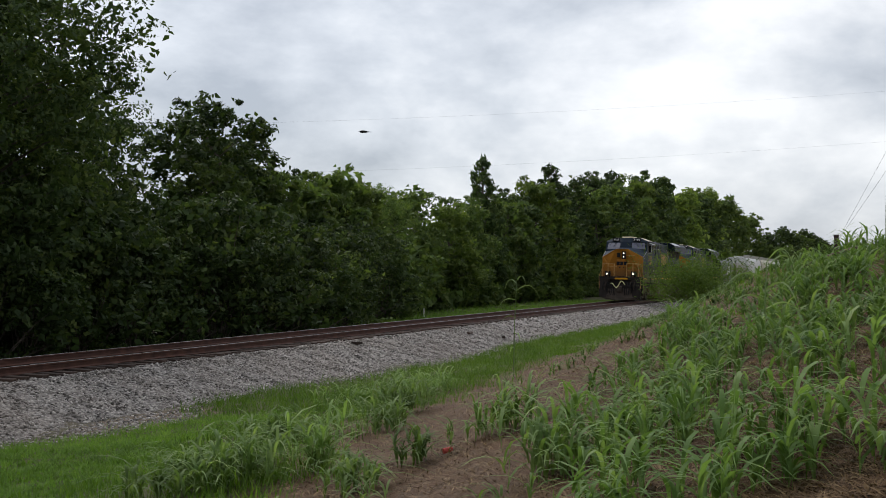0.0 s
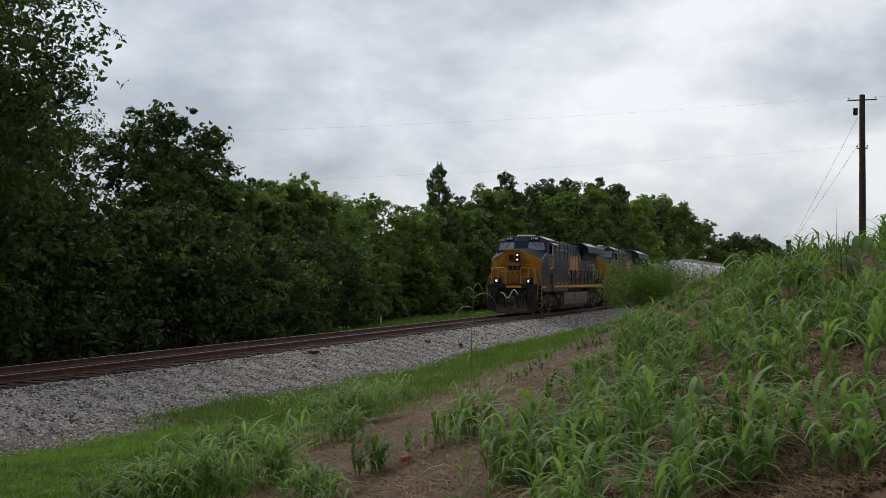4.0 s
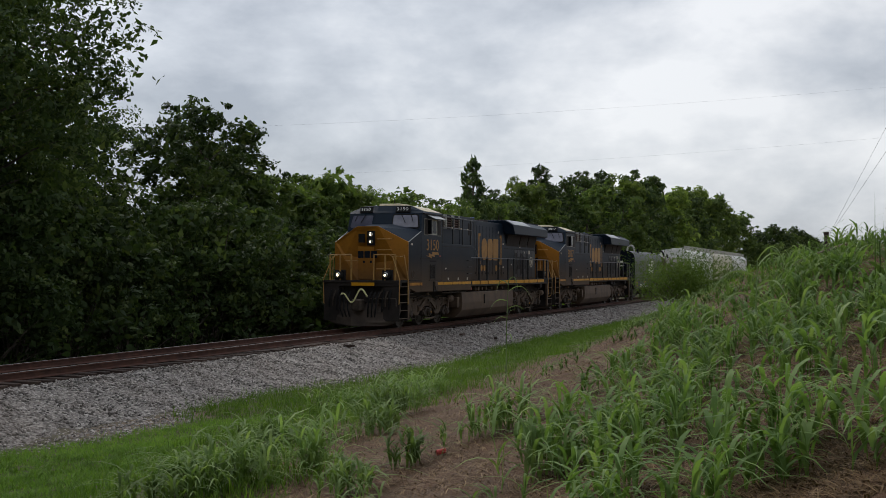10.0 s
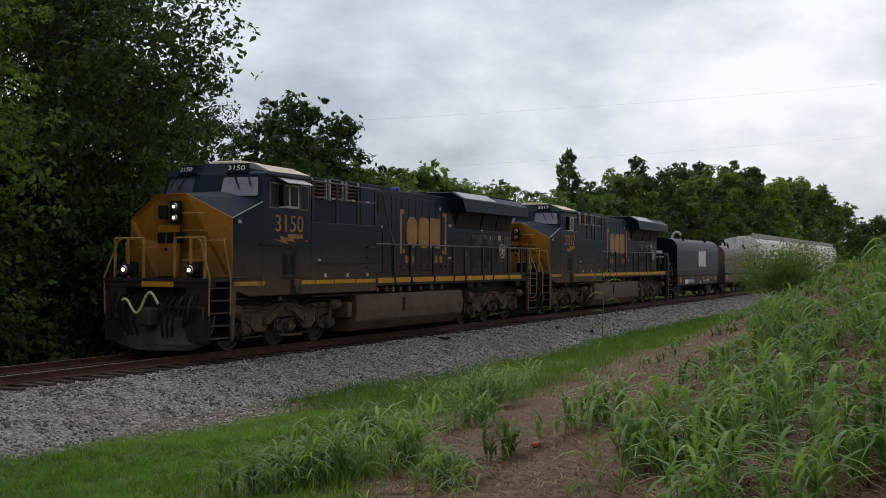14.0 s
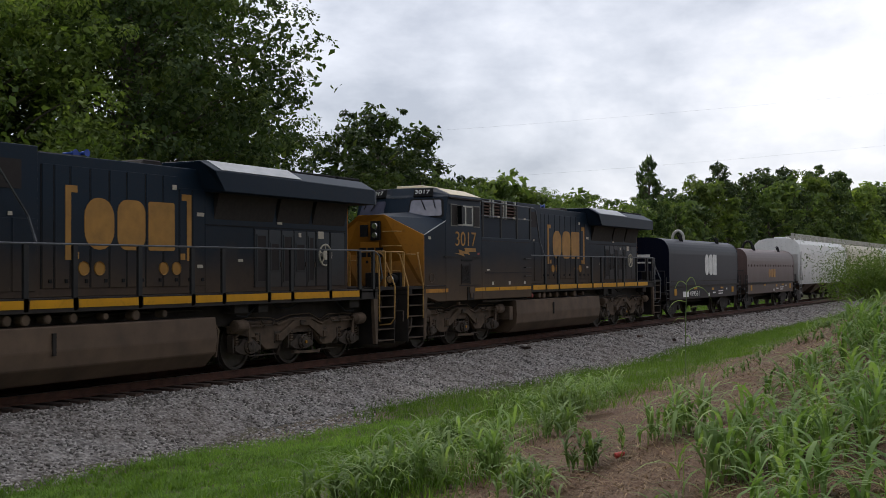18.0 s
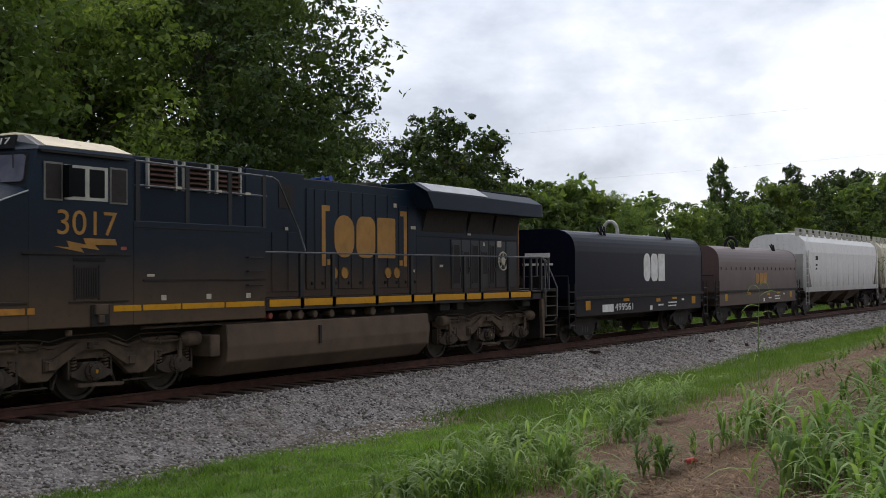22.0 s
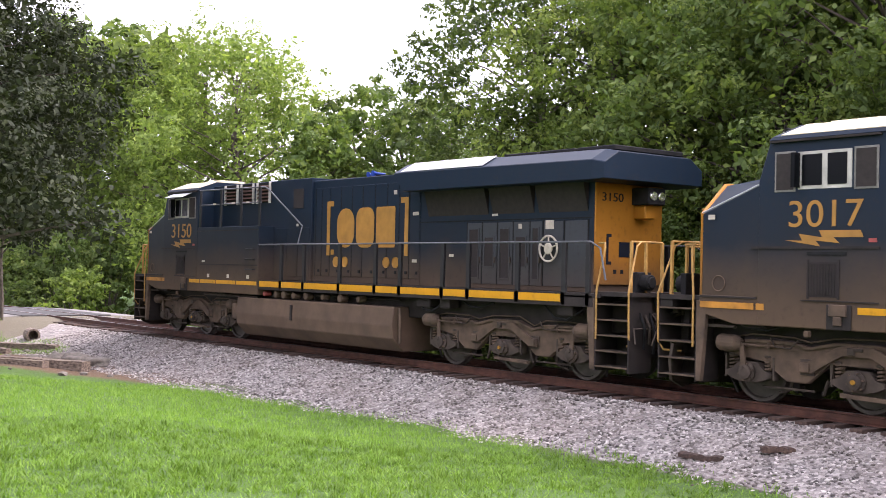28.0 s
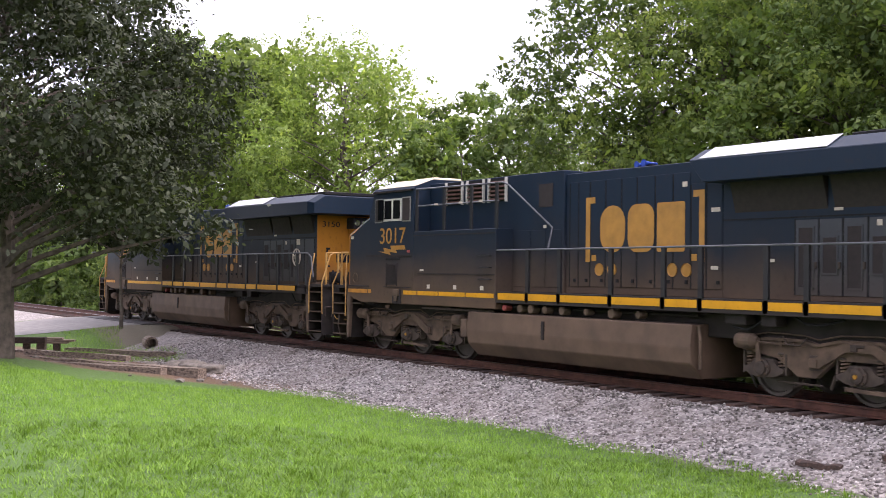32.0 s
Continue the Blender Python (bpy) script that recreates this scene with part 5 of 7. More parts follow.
            for e in (-0.48, 0.48):
                part("pedestal_liner", boxes((u + e - 0.02, u + e + 0.02, *span(1.0, 1.16), 0.42, 0.8)), M["truckdark"], t_)
        for e in (-1, 1):
            bm = bmesh.new()
            lathe(bm, [(0.07, -0.3 * e), (0.1, -0.24 * e), (0.14, -0.18 * e), (0.145, 0.14 * e), (0.13, 0.17 * e), (0.06, 0.19 * e)], 16, (xc + e * 2.42, s * 1.24, 1.0), "x")
            part("brake_cylinder", bm, M["truck"], t_)
            part("brake_rod", tubes(([(xc + e * 2.12, s * 1.24, 0.99), (xc + e * 1.7, s * 1.22, 0.98), (xc + e * 1.35, s * 1.2, 1.0)], 0.02), ([(xc + e * 1.62, s * 1.22, 0.94), (xc + e * 1.62, s * 1.22, 1.03)], 0.03)), M["truck"], t_)
            part("brake_lever", prisms(([(xc + e * 2.08, 1.02), (xc + e * 2.16, 1.02), (xc + e * 2.12, 0.52), (xc + e * 2.0, 0.52)], "y", *span(1.25, 1.29))), M["truck"], t_, bevel=0.01)
            part("lever_pin", cyl((xc + e * 2.07, s * 1.3, 0.6), 0.035, 0.06, n=8), M["truckdark"], t_)
            part("brake_shoe", prisms(([(xc + e * 1.5, 0.62), (xc + e * 1.42, 0.3), (xc + e * 1.3, 0.22), (xc + e * 1.25, 0.34), (xc + e * 1.36, 0.6)], "y", *span(0.72, 0.86))), M["frame"], t_)
            part("brake_hanger", tubes(([(xc + e * 1.3, s * 0.95, 0.6), (xc + e * 1.36, s * 0.95, 0.28), (xc + e * 1.62, s * 0.9, 0.2)], 0.025)), M["truckdark"], t_)
            part("safety_strap", tubes(([(xc + e * 0.62, s * 1.0, 0.5), (xc + e * 0.72, s * 1.0, 0.25)], 0.03)), M["truckdark"], t_)
            part("sand_pipe", tubes(([(xc + e * 2.75, s * 0.95, 1.0), (xc + e * 2.7, s * 0.85, 0.5), (xc + e * 2.55, s * 0.78, 0.12)], 0.022)), M["frame"], t_)
        part("brake_pipe", tubes(([(xc + p_[0], s * 1.12, p_[1] + 0.075 + 0.02 * (i % 2)) for i, p_ in enumerate(top)], 0.014)), M["truck"], t_)
        for u0 in (xc - 1.6, xc + 1.1):
            part("drain_hose", tubes(([(u0, s * 1.2, 1.12), (u0 + 0.12, s * 1.23, 0.98), (u0 + 0.4, s * 1.22, 0.97), (u0 + 0.53, s * 1.2, 1.11)], 0.014)), M["truckdark"], t_)
            part("lower_rod", tubes(([(u0 - 0.25, s * 1.04, 0.3), (u0 + 0.75, s * 1.04, 0.3)], 0.02)), M["truckdark"], t_)
        part("tread_beam", prisms(([(xc - 0.3, 0.27), (xc + 0.75, 0.24), (xc + 0.75, 0.3), (xc - 0.3, 0.34)], "y", *span(1.1, 1.2))), M["truck"], t_)
    for dx in (-2.04, 0.0, 2.04):
        wheelset(t_, xc + dx)
    return t_


def rounded(cx, cz, w, h, r_, n=5):
    pts = []
    for qx, qz, a0 in ((1, 1, 0), (-1, 1, 90), (-1, -1, 180), (1, -1, 270)):
        for i in range(n + 1):
            a = radians(a0 + 90 * i / n)
            pts.append((cx + qx * (w / 2 - r_) + r_ * math.cos(a), cz + qz * (h / 2 - r_) + r_ * math.sin(a)))
    return pts


def emblem(root, y, u0, u1, z0, z1, mat, bracket=True, label="faded orange painted emblem of plain shapes"):
    """A company mark as plain shapes: two brackets, three blocks and four dots."""
    s = -1 if y < 0 else 1
    ya, yb = sorted((y, y + s * 0.006))
    e = part("emblem", bmesh.new(), mat, root, label)
    w, h = u1 - u0, z1 - z0
    if bracket:
        for a, d in ((u0, 1), (u1, -1)):
            bm = bmesh.new()
            c_ = sorted((a, a + d * 0.14))
            box(bm, c_[0], c_[1], ya, yb, z0, z1)
            c_ = sorted((a + d * 0.14, a + d * 0.3))
            box(bm, c_[0], c_[1], ya, yb, z1 - 0.13, z1)
            c_ = sorted((a + d * 0.2, a + d * 0.34))
            part("bracket_mark", bm, mat, e)
            part("square_mark", boxes((c_[0], c_[1], ya, yb, z0 + 0.02, z0 + 0.15)), mat, e)
        for f_ in (0.13, 0.245, 0.755, 0.865):
            part("dot_mark", cyl((u0 + w * f_, (ya + yb) / 2, z0 - 0.16), 0.135, abs(yb - ya), n=18), mat, e)
        a, b, c0, c1 = u0 + 0.43, u1 - 0.48, z0 + 0.2, z1 - 0.2
    else:
        a, b, c0, c1 = u0, u1, z0, z1
    ww = (b - a) / 3
    for i in range(3):
        bm = bmesh.new()
        pts = rounded(a + ww * (i + 0.5), (c0 + c1) / 2, ww * 0.9, c1 - c0, ww * (0.42, 0.3, 0.06)[i])
        prism(bm, pts, "y", ya, yb)
        part("block_mark", bm, mat, e)
    return e


def make_loco(number, lit):
    root = tagged(new("diesel_locomotive"), "dusty dark blue diesel locomotive with a yellow nose%s" % (" and lit headlights" if lit else ""), "locomotive", group="locomotives of the train")

    def c(u):
        return u - MID

    def B(*bs):
        return boxes(*[(c(b[0]), c(b[1]), *b[2:]) for b in bs])

    # --- underframe, walkways, tank ---
    part("underframe", B((1.75, 22.45, -1.05, 1.05, 1.0, 1.62)), M["frame"], root, bevel=0.02)
    part("walkway", B((9.36, 22.2, -1.53, 1.53, 1.66, 1.74)), M["frame"], root)
    part("front_platform", B((1.25, 2.3, -1.5, 1.5, 1.70, 1.78)), M["frame"], root)
    part("rear_platform", B((22.0, 22.95, -1.5, 1.5, 1.70, 1.78)), M["frame"], root)
    tk = [(-1.2, 0.2), (1.2, 0.2), (1.5, 0.5), (1.53, 0.8), (1.5, 1.24), (-1.5, 1.24), (-1.53, 0.8), (-1.5, 0.5)]
    tank = part("fuel_tank", prisms((tk, "x", c(8.2), c(15.62))), M["tank"], root, "brown dusty fuel tank", bevel=0.02)
    part("sight_glass", B((11.12, 11.2, -1.56, -1.52, 0.72, 1.12)), M["frame"], tank)
    part("tank_end_pipe", tubes(([(c(15.66), -1.35, 1.2), (c(15.78), -1.42, 0.95), (c(15.74), -1.38, 0.4)], 0.035)), M["truck"], tank)
    for u, r_ in ((9.6, 0.07), (10.2, 0.1), (10.6, 0.11), (11.1, 0.09), (11.7, 0.1), (12.5, 0.07), (13.3, 0.11), (14.1, 0.08)):
        part("valve", cyl((c(u), -1.35, 1.37), r_, 0.22, n=12), M["redtag"] if u == 9.6 else M["truck"], root)
    part("air_pipe", tubes(([(c(9.4), -1.3, 1.52), (c(16.0), -1.3, 1.52)], 0.04), ([(c(9.4), -1.2, 1.4), (c(15.5), -1.2, 1.4)], 0.03)), M["frame"], root)
    part("battery_box", B((7.8, 8.08, -1.45, -0.6, 0.62, 1.05)), M["truck"], root, bevel=0.02)
    for uc in (5.05, 19.13):
        loco_truck(root, c(uc))

    # --- nose and cab ---
    def nring(u_side, u_mid, z0, zs, zm, y=1.48, ym=0.42):
        return [(c(u_side), -y, z0), (c(u_mid), -ym, z0), (c(u_mid), ym, z0), (c(u_side), y, z0), (c(u_side), y, zs), (c(u_mid), ym, zm), (c(u_mid), -ym, zm), (c(u_side), -y, zs)]
    bm = bmesh.new()
    loft(bm, nring(2.24, 1.9, 1.78, 3.17, 3.74), nring(3.6, 3.4, 1.78, 3.68, 3.92, 1.53))
    part("nose_body", bm, M["blue"], root, bevel=0.012)
    bm = bmesh.new()
    loft(bm, nring(2.2, 1.85, 1.79, 3.2, 3.78, 1.49), nring(2.25, 1.91, 1.79, 3.2, 3.78, 1.49))
    front = part("nose_front", bm, M["nose"], root, "weathered yellow nose panel", bevel=0.008)
    bm = bmesh.new()
    slab(bm, [(c(1.85), 0.36, 1.82), (c(1.85), -0.36 + 0.1, 1.82), (c(1.85), -0.26, 3.02), (c(1.85), 0.36, 3.02)], 0.025)
    part("nose_door", bm, M["nose"], front, bevel=0.008)
    part("door_window", B((1.80, 1.86, 0.42 - 0.32, 0.42 - 0.08, 3.17, 3.5)), M["black"], front)
    part("headlight_box", B((1.78, 1.88, -0.30, -0.02, 3.06, 3.6)), M["black"], front)
    for z in (3.2, 3.46):
        h_ = part("headlight", cyl((c(1.77), -0.16, z), 0.092, 0.05, "x", 18), M["unlit"], front, "round sealed-beam headlight")
        if lit:
            part("bulb", cyl((c(1.752), -0.16, z), 0.042, 0.03, "x", 14), M["lit"], h_, "glowing bulb")
    # grab irons and painted mark on the nose
    ne = part("nose_emblem", B((1.815, 1.848, -0.12, 0.1, 2.6, 2.86)), M["bluedark"], front, "dark blue plain painted mark")
    for a, b, z0_, z1_ in ((0.14, 0.36, 2.6, 2.86), (-0.4, -0.16, 2.6, 2.86), (-0.2, -0.12, 2.42, 2.5), (0.08, 0.16, 2.42, 2.5)):
        part("mark_block", B((1.812, 1.846, a, b, z0_, z1_)), M["bluedark"], ne)
    for a, b, z in ((-0.42, -0.9, 3.3), (-0.42, -0.9, 2.9), (-0.42, -0.85, 2.2), (0.42, 0.85, 2.5), (-1.0, -1.35, 2.66)):
        part("grab_iron", tubes(([(c(2.0), a, z), (c(1.76), a, z), (c(1.76), b, z), (c(2.0), b, z)], 0.016)), M["rail_y"], front)
    bm = bmesh.new()
    plan0 = [(3.42, -1.53), (3.16, -0.32), (3.16, 0.32), (3.42, 1.53), (5.72, 1.53), (5.72, -1.53)]
    plan1 = [(3.62, -1.5), (3.42, -0.32), (3.42, 0.32), (3.62, 1.5), (5.72, 1.5), (5.72, -1.5)]
    loft(bm, [(c(u), y, 1.33) for u, y in plan0], [(c(u), y, 3.68) for u, y in plan0], [(c(u), y, 4.36) for u, y in plan1])
    part("cab", bm, M["blue"], root, bevel=0.015)
    bm = bmesh.new()
    loft(bm, [(c(3.6), -1.54, 4.33), (c(3.4), -0.3, 4.33), (c(3.4), 0.3, 4.33), (c(3.6), 1.54, 4.33), (c(5.74), 1.54, 4.33), (c(5.74), -1.54, 4.33)],
         [(c(3.66), -1.5, 4.4), (c(3.46), -0.3, 4.4), (c(3.46), 0.3, 4.4), (c(3.66), 1.5, 4.4), (c(5.74), 1.5, 4.4), (c(5.74), -1.5, 4.4)],
         [(c(3.78), -0.95, 4.63), (c(3.6), -0.3, 4.63), (c(3.6), 0.3, 4.63), (c(3.78), 0.95, 4.63), (c(5.74), 0.95, 4.6), (c(5.74), -0.95, 4.6)])
    roof = part("cab_roof", bm, M["blue"], root, "cab roof with sun-bleached cream panels", bevel=0.01)
    for s in (-1, 1):
        bm = bmesh.new()
        q = [(c(3.80), s * 1.49, 4.405), (c(5.74), s * 1.49, 4.405), (c(5.74), s * 0.94, 4.605), (c(3.92), s * 0.94, 4.628)]
        slab(bm, q if s < 0 else q[::-1], 0.012)
        part("roof_panel", bm, M["cream"], roof, "sun-bleached cream roof panel")
    bm = bmesh.new()
    slab(bm, [(c(3.84), -0.9, 4.632), (c(5.72), -0.9, 4.606), (c(5.72), 0.9, 4.606), (c(3.84), 0.9, 4.632)], 0.01)
    part("roof_panel", bm, M["cream"], roof, "sun-bleached cream roof panel")
    part("air_conditioner", B((4.0, 5.0, -0.45, 0.45, 4.6, 4.73)), M["cream"], roof, bevel=0.03)
    part("drip_rail", B((3.65, 5.6, -1.58, -1.5, 4.29, 4.325)), M["frame"], roof)
    part("antenna", tubes(([(c(5.2), 0.3, 4.6), (c(5.2), 0.3, 4.95)], 0.012)), M["frame"], roof)
    # windshields and number boards lie on the two slanting front faces
    for s in (-1, 1):
        a0, b0 = Vector((c(3.16), s * 0.32, 3.68)), Vector((c(3.42), s * 1.53, 3.68))
        a1, b1 = Vector((c(3.42), s * 0.32, 4.36)), Vector((c(3.62), s * 1.5, 4.36))

        def on(f_, g_):
            return (a0.lerp(b0, f_)).lerp(a1.lerp(b1, f_), g_)
        order = (lambda q: q) if s < 0 else (lambda q: q[::-1])
        bm = bmesh.new()
        slab(bm, order([on(0.05, 0.14), on(0.05, 0.84), on(0.09, 0.9), on(0.84, 0.9), on(0.9, 0.84), on(0.95, 0.14), on(0.91, 0.07), on(0.09, 0.07)]), 0.03)
        wf = part("windshield_frame", bm, M["black"], root, "black rubber windshield frame")
        bm = bmesh.new()
        n_ = (b0 - a0).cross(a1 - a0).normalized() * (-0.02 if s > 0 else 0.02)
        slab(bm, order([v_ + n_ * 1.2 for v_ in (on(0.09, 0.2), on(0.09, 0.78), on(0.13, 0.83), on(0.8, 0.83), on(0.85, 0.78), on(0.9, 0.2), on(0.86, 0.14), on(0.13, 0.14))]), 0.014)
        part("windshield", bm, M["windshield"], wf, "reflective cab windshield")
        part("wiper", tubes(([on(0.35, 0.9) + Vector((-0.08, 0, 0)), on(0.5, 0.42) + Vector((-0.08, 0, 0))], 0.014), ([on(0.66, 0.9) + Vector((-0.08, 0, 0)), on(0.74, 0.5) + Vector((-0.08, 0, 0))], 0.012)), M["black"], wf)
        bm = bmesh.new()
        slab(bm, order([on(0.13, 1.0) + Vector((-0.05, 0, 0)), on(0.13, 1.36) + Vector((-0.05, 0, 0)), on(0.62, 1.36) + Vector((-0.05, 0, 0)), on(0.62, 1.0) + Vector((-0.05, 0, 0))]), 0.05)
        nb = part("number_board", bm, M["black"], root, "black number board with white digits", bevel=0.01)
        mid_ = on(0.375, 1.18) + Vector((-0.112, 0, 0.0))
        yaw = math.degrees(math.atan2(b0.x - a0.x, abs(b0.y - a0.y)))
        face = Matrix.Rotation(radians(-90 + (yaw if s < 0 else -yaw)), 4, "Z") @ Matrix.Rotation(radians(72), 4, "X")
        lettering(number, 0.17, M["white"], nb, mid_, face, 0.44, "number")
    # pale strips along the nose edges, a round mark, grab irons
    for s in (-1, 1):
        part("nose_edge", tubes(([(c(2.24), s * 1.485, 3.2), (c(3.42), s * 1.53, 3.63)], 0.014)), M["pale"], root, "pale strip along the nose edge")
        ring = [(c(2.62) + 0.13 * math.cos(a), s * 1.515, 2.0 + 0.13 * math.sin(a)) for a in [2 * math.pi * i / 16 for i in range(17)]]
        part("round_mark", tubes((ring, 0.009)), M["tank"], root, "faded round painted mark")
    for z in (2.02, 2.3, 2.58):
        part("grab_iron", tubes(([(c(8.75), -1.53, z), (c(8.75), -1.6, z), (c(9.2), -1.6, z), (c(9.2), -1.53, z)], 0.014)), M["rail_g"], root)
    part("inspection_plate", B((4.35, 5.05, -1.545, -1.53, 2.48, 2.53)), M["black"], root)
    # side windows
    for s in (-1, 1):
        y = s * 1.525
        for u0, u1, z0, z1 in ((3.73, 4.12, 3.49, 4.14), (5.16, 5.57, 3.49, 4.14)):
            bm = bmesh.new()
            side_slab(bm, c(u0), c(u1), z0, z1, y, 0.018)
            f_ = part("window_frame", bm, M["dullframe"], root, "riveted grey window frame", bevel=0.005)
            bm = bmesh.new()
            side_slab(bm, c(u0 + 0.035), c(u1 - 0.035), z0 + 0.035, z1 - 0.035, s * 1.54, 0.01)
            part("screen", bm, M["screen"], f_)
        bm = bmesh.new()
        side_slab(bm, c(4.16), c(5.12), 3.52, 4.12, y, 0.012)
        f_ = part("sliding_window", bm, M["alu"], root, "pale sliding window frame", bevel=0.005)
        for u0, u1 in ((4.24, 4.60), (4.70, 5.04)):
            bm = bmesh.new()
            side_slab(bm, c(u0), c(u1), 3.58, 4.07, s * 1.535, 0.008)
            part("pane", bm, M["glass"], f_)
        part("wind_deflector", B((4.13, 4.2, min(y, y + s * 0.16), max(y, y + s * 0.12), 3.55, 4.1)), M["glass"], root)
        if s < 0 and lit:
            bm = bmesh.new()
            slab(bm, [(c(4.1), -1.54, 4.26), (c(4.1), -1.85, 4.12), (c(5.3), -1.85, 4.12), (c(5.3), -1.54, 4.26)], 0.015)
            part("sun_visor", bm, M["pale"], root, "pale sheet-metal sun visor")
    # wide body behind the cab
    wb = part("equipment_body", B((5.72, 9.36, -1.53, 1.53, 1.33, 3.22)), M["blue"], root, bevel=0.015)
    part("nose_skirt", prisms(([(c(2.22), 1.5), (c(2.22), 1.8), (c(3.45), 1.8), (c(3.45), 1.33), (c(2.95), 1.33)], "y", -1.52, 1.52)), M["blue"], root, bevel=0.01)
    bm = bmesh.new()
    side_slab(bm, c(3.3), c(5.6), 2.58, 2.62, -1.53, 0.02)
    side_slab(bm, c(5.95), c(9.33), 2.12, 2.15, -1.53, 0.015)
    side_slab(bm, c(2.25), c(3.4), 1.76, 1.79, -1.5, 0.04)
    side_slab(bm, c(5.73), c(9.35), 3.1, 3.12, -1.53, 0.012)
    side_slab(bm, c(4.25), c(5.6), 1.76, 1.78, -1.53, 0.02)
    part("seam_trim", bm, M["frame"], wb)
    bm = bmesh.new()
    side_slab(bm, c(4.39), c(4.9), 1.83, 2.38, -1.53, 0.01)
    side_slab(bm, c(4.36), c(4.39), 1.8, 2.41, -1.53, 0.02)
    side_slab(bm, c(4.9), c(4.93), 1.8, 2.41, -1.53, 0.02)
    lv = part("louvre", bm, M["brownscreen"], root, "dark brown louvred vent")
    for i in range(9):
        bm = bmesh.new()
        side_slab(bm, c(4.41 + i * 0.053), c(4.435 + i * 0.053), 1.86, 2.35, -1.54, 0.012)
        part("slat", bm, M["frame"], lv)
    bm = bmesh.new()
    side_slab(bm, c(4.72), c(5.15), 1.33, 1.72, -1.53, 0.03)
    jp = part("jacking_pad", bm, M["frame"], root, bevel=0.01)
    part("pad_casting", B((4.78, 5.08, -1.6, -1.55, 1.54, 1.72), (4.86, 5.0, -1.6, -1.55, 1.4, 1.54)), M["truck"], jp, bevel=0.01)
    part("lifting_eye", cyl((c(4.32), -1.45, 1.24), 0.06, 0.1, "z", 8), M["truck"], jp)
    for u0, u1, z in ((2.25, 2.95, 1.42), (6.0, 9.2, 1.26), (2.3, 2.9, 1.28)):
        part("sill_pipe", tubes(([(c(u0), -1.4, z), (c(u1), -1.4, z)], 0.028)), M["truckdark"], root)
    # upper hoods
    part("inverter_hood", B((5.72, 9.30, -1.02, 1.02, 3.2, 4.47), (9.30, 11.25, -1.04, 1.04, 1.74, 4.47)), M["blue"], root, bevel=0.012)
    for u0, u1 in ((6.5, 7.29), (7.45, 8.21), (8.38, 9.14)):
        for s in (-1,):
            bm = bmesh.new()
            side_slab(bm, c(u0), c(u1), 3.88, 4.44, s * 1.02, 0.01)
            g_ = part("grille", bm, M["black"], root, "radiator grille with rusty slats")
            for i in range(5):
                bm = bmesh.new()
                z = 3.91 + i * 0.1
                slab(bm, [(c(u0 + 0.06), -1.03, z + 0.05), (c(u0 + 0.06), -1.09, z), (c(u1 - 0.06), -1.09, z), (c(u1 - 0.06), -1.03, z + 0.05)], 0.02)
                part("slat", bm, M["rustslat"], g_)
            for u in (u0, u1 - 0.06):
                bm = bmesh.new()
                side_slab(bm, c(u), c(u + 0.04), 3.87, 4.45, s * 1.02, 0.07)
                part("grille_post", bm, M["alu"], g_)
    bm = bmesh.new()
    side_slab(bm, c(10.36), c(10.86), 3.68, 4.2, -1.04, 0.015)
    part("vent_screen", bm, M["brownscreen"], root, "brown louvred vent screen")
    part("engine_hood", B((11.25, 15.9, -0.97, 0.97, 1.74, 4.38)), M["blue"], root, bevel=0.012)
    for u0, u1 in ((9.45, 10.05), (10.12, 10.6), (10.66, 11.18)):
        bm = bmesh.new()
        side_slab(bm, c(u0), c(u1), 1.86, 3.16, -1.04, 0.016)
        part("hood_door", bm, M["blue"], root, bevel=0.006)
    for u0, u1 in ((11.4, 11.66), (11.7, 12.05), (12.09, 12.55), (12.59, 13.05), (13.09, 13.52), (13.56, 14.05), (14.09, 14.56), (14.6, 15.05), (15.09, 15.46), (15.5, 15.88)):
        bm = bmesh.new()
        side_slab(bm, c(u0), c(u1), 1.9, 4.18 if u0 < 15 else 3.95, -0.97, 0.016)
        d_ = part("hood_door", bm, M["blue"], root, bevel=0.006)
        bm = bmesh.new()
        side_slab(bm, c(u1 - 0.12), c(u1 - 0.05), 2.0, 2.07, -0.986, 0.02)
        part("latch", bm, M["black"], d_)
    part("radiator_hood", B((15.9, 21.46, -0.97, 0.97, 1.74, 3.95)), M["blue"], root, bevel=0.012)
    for u0, u1 in ((16.2, 18.3), (18.45, 19.75), (19.9, 21.3)):
        part("air_intake", prisms(([(-0.97, 3.34), (-1.12, 3.9), (-0.97, 3.9)], "x", c(u0), c(u1))), M["screen"], root, "dark slanting air intake screen")
        part("air_intake", prisms(([(0.97, 3.34), (0.97, 3.9), (1.12, 3.9)], "x", c(u0), c(u1))), M["screen"], root, "dark slanting air intake screen")
    over = [(-1.53, 3.9), (1.53, 3.9), (1.53, 4.33), (1.12, 4.56), (-1.12, 4.56), (-1.53, 4.33)]
    bm = bmesh.new()
    loft(bm, [(c(15.55 if z > 4 else 15.9), y, z) for y, z in over], [(c(16.0), y, z) for y, z in over], [(c(21.9), y, z - (0.05 if z > 4 else 0)) for y, z in over], [(c(22.15), y * 0.93, z - (0.1 if z > 4 else -0.02)) for y, z in over])
    ov = part("radiator_overhang", bm, M["blue"], root, "overhanging radiator hood", bevel=0.012)
    bm = bmesh.new()
    slab(bm, [(c(15.8), -1.51, 4.345), (c(18.7), -1.51, 4.335), (c(18.7), -1.1, 4.57), (c(15.8), -1.1, 4.575)], 0.012)
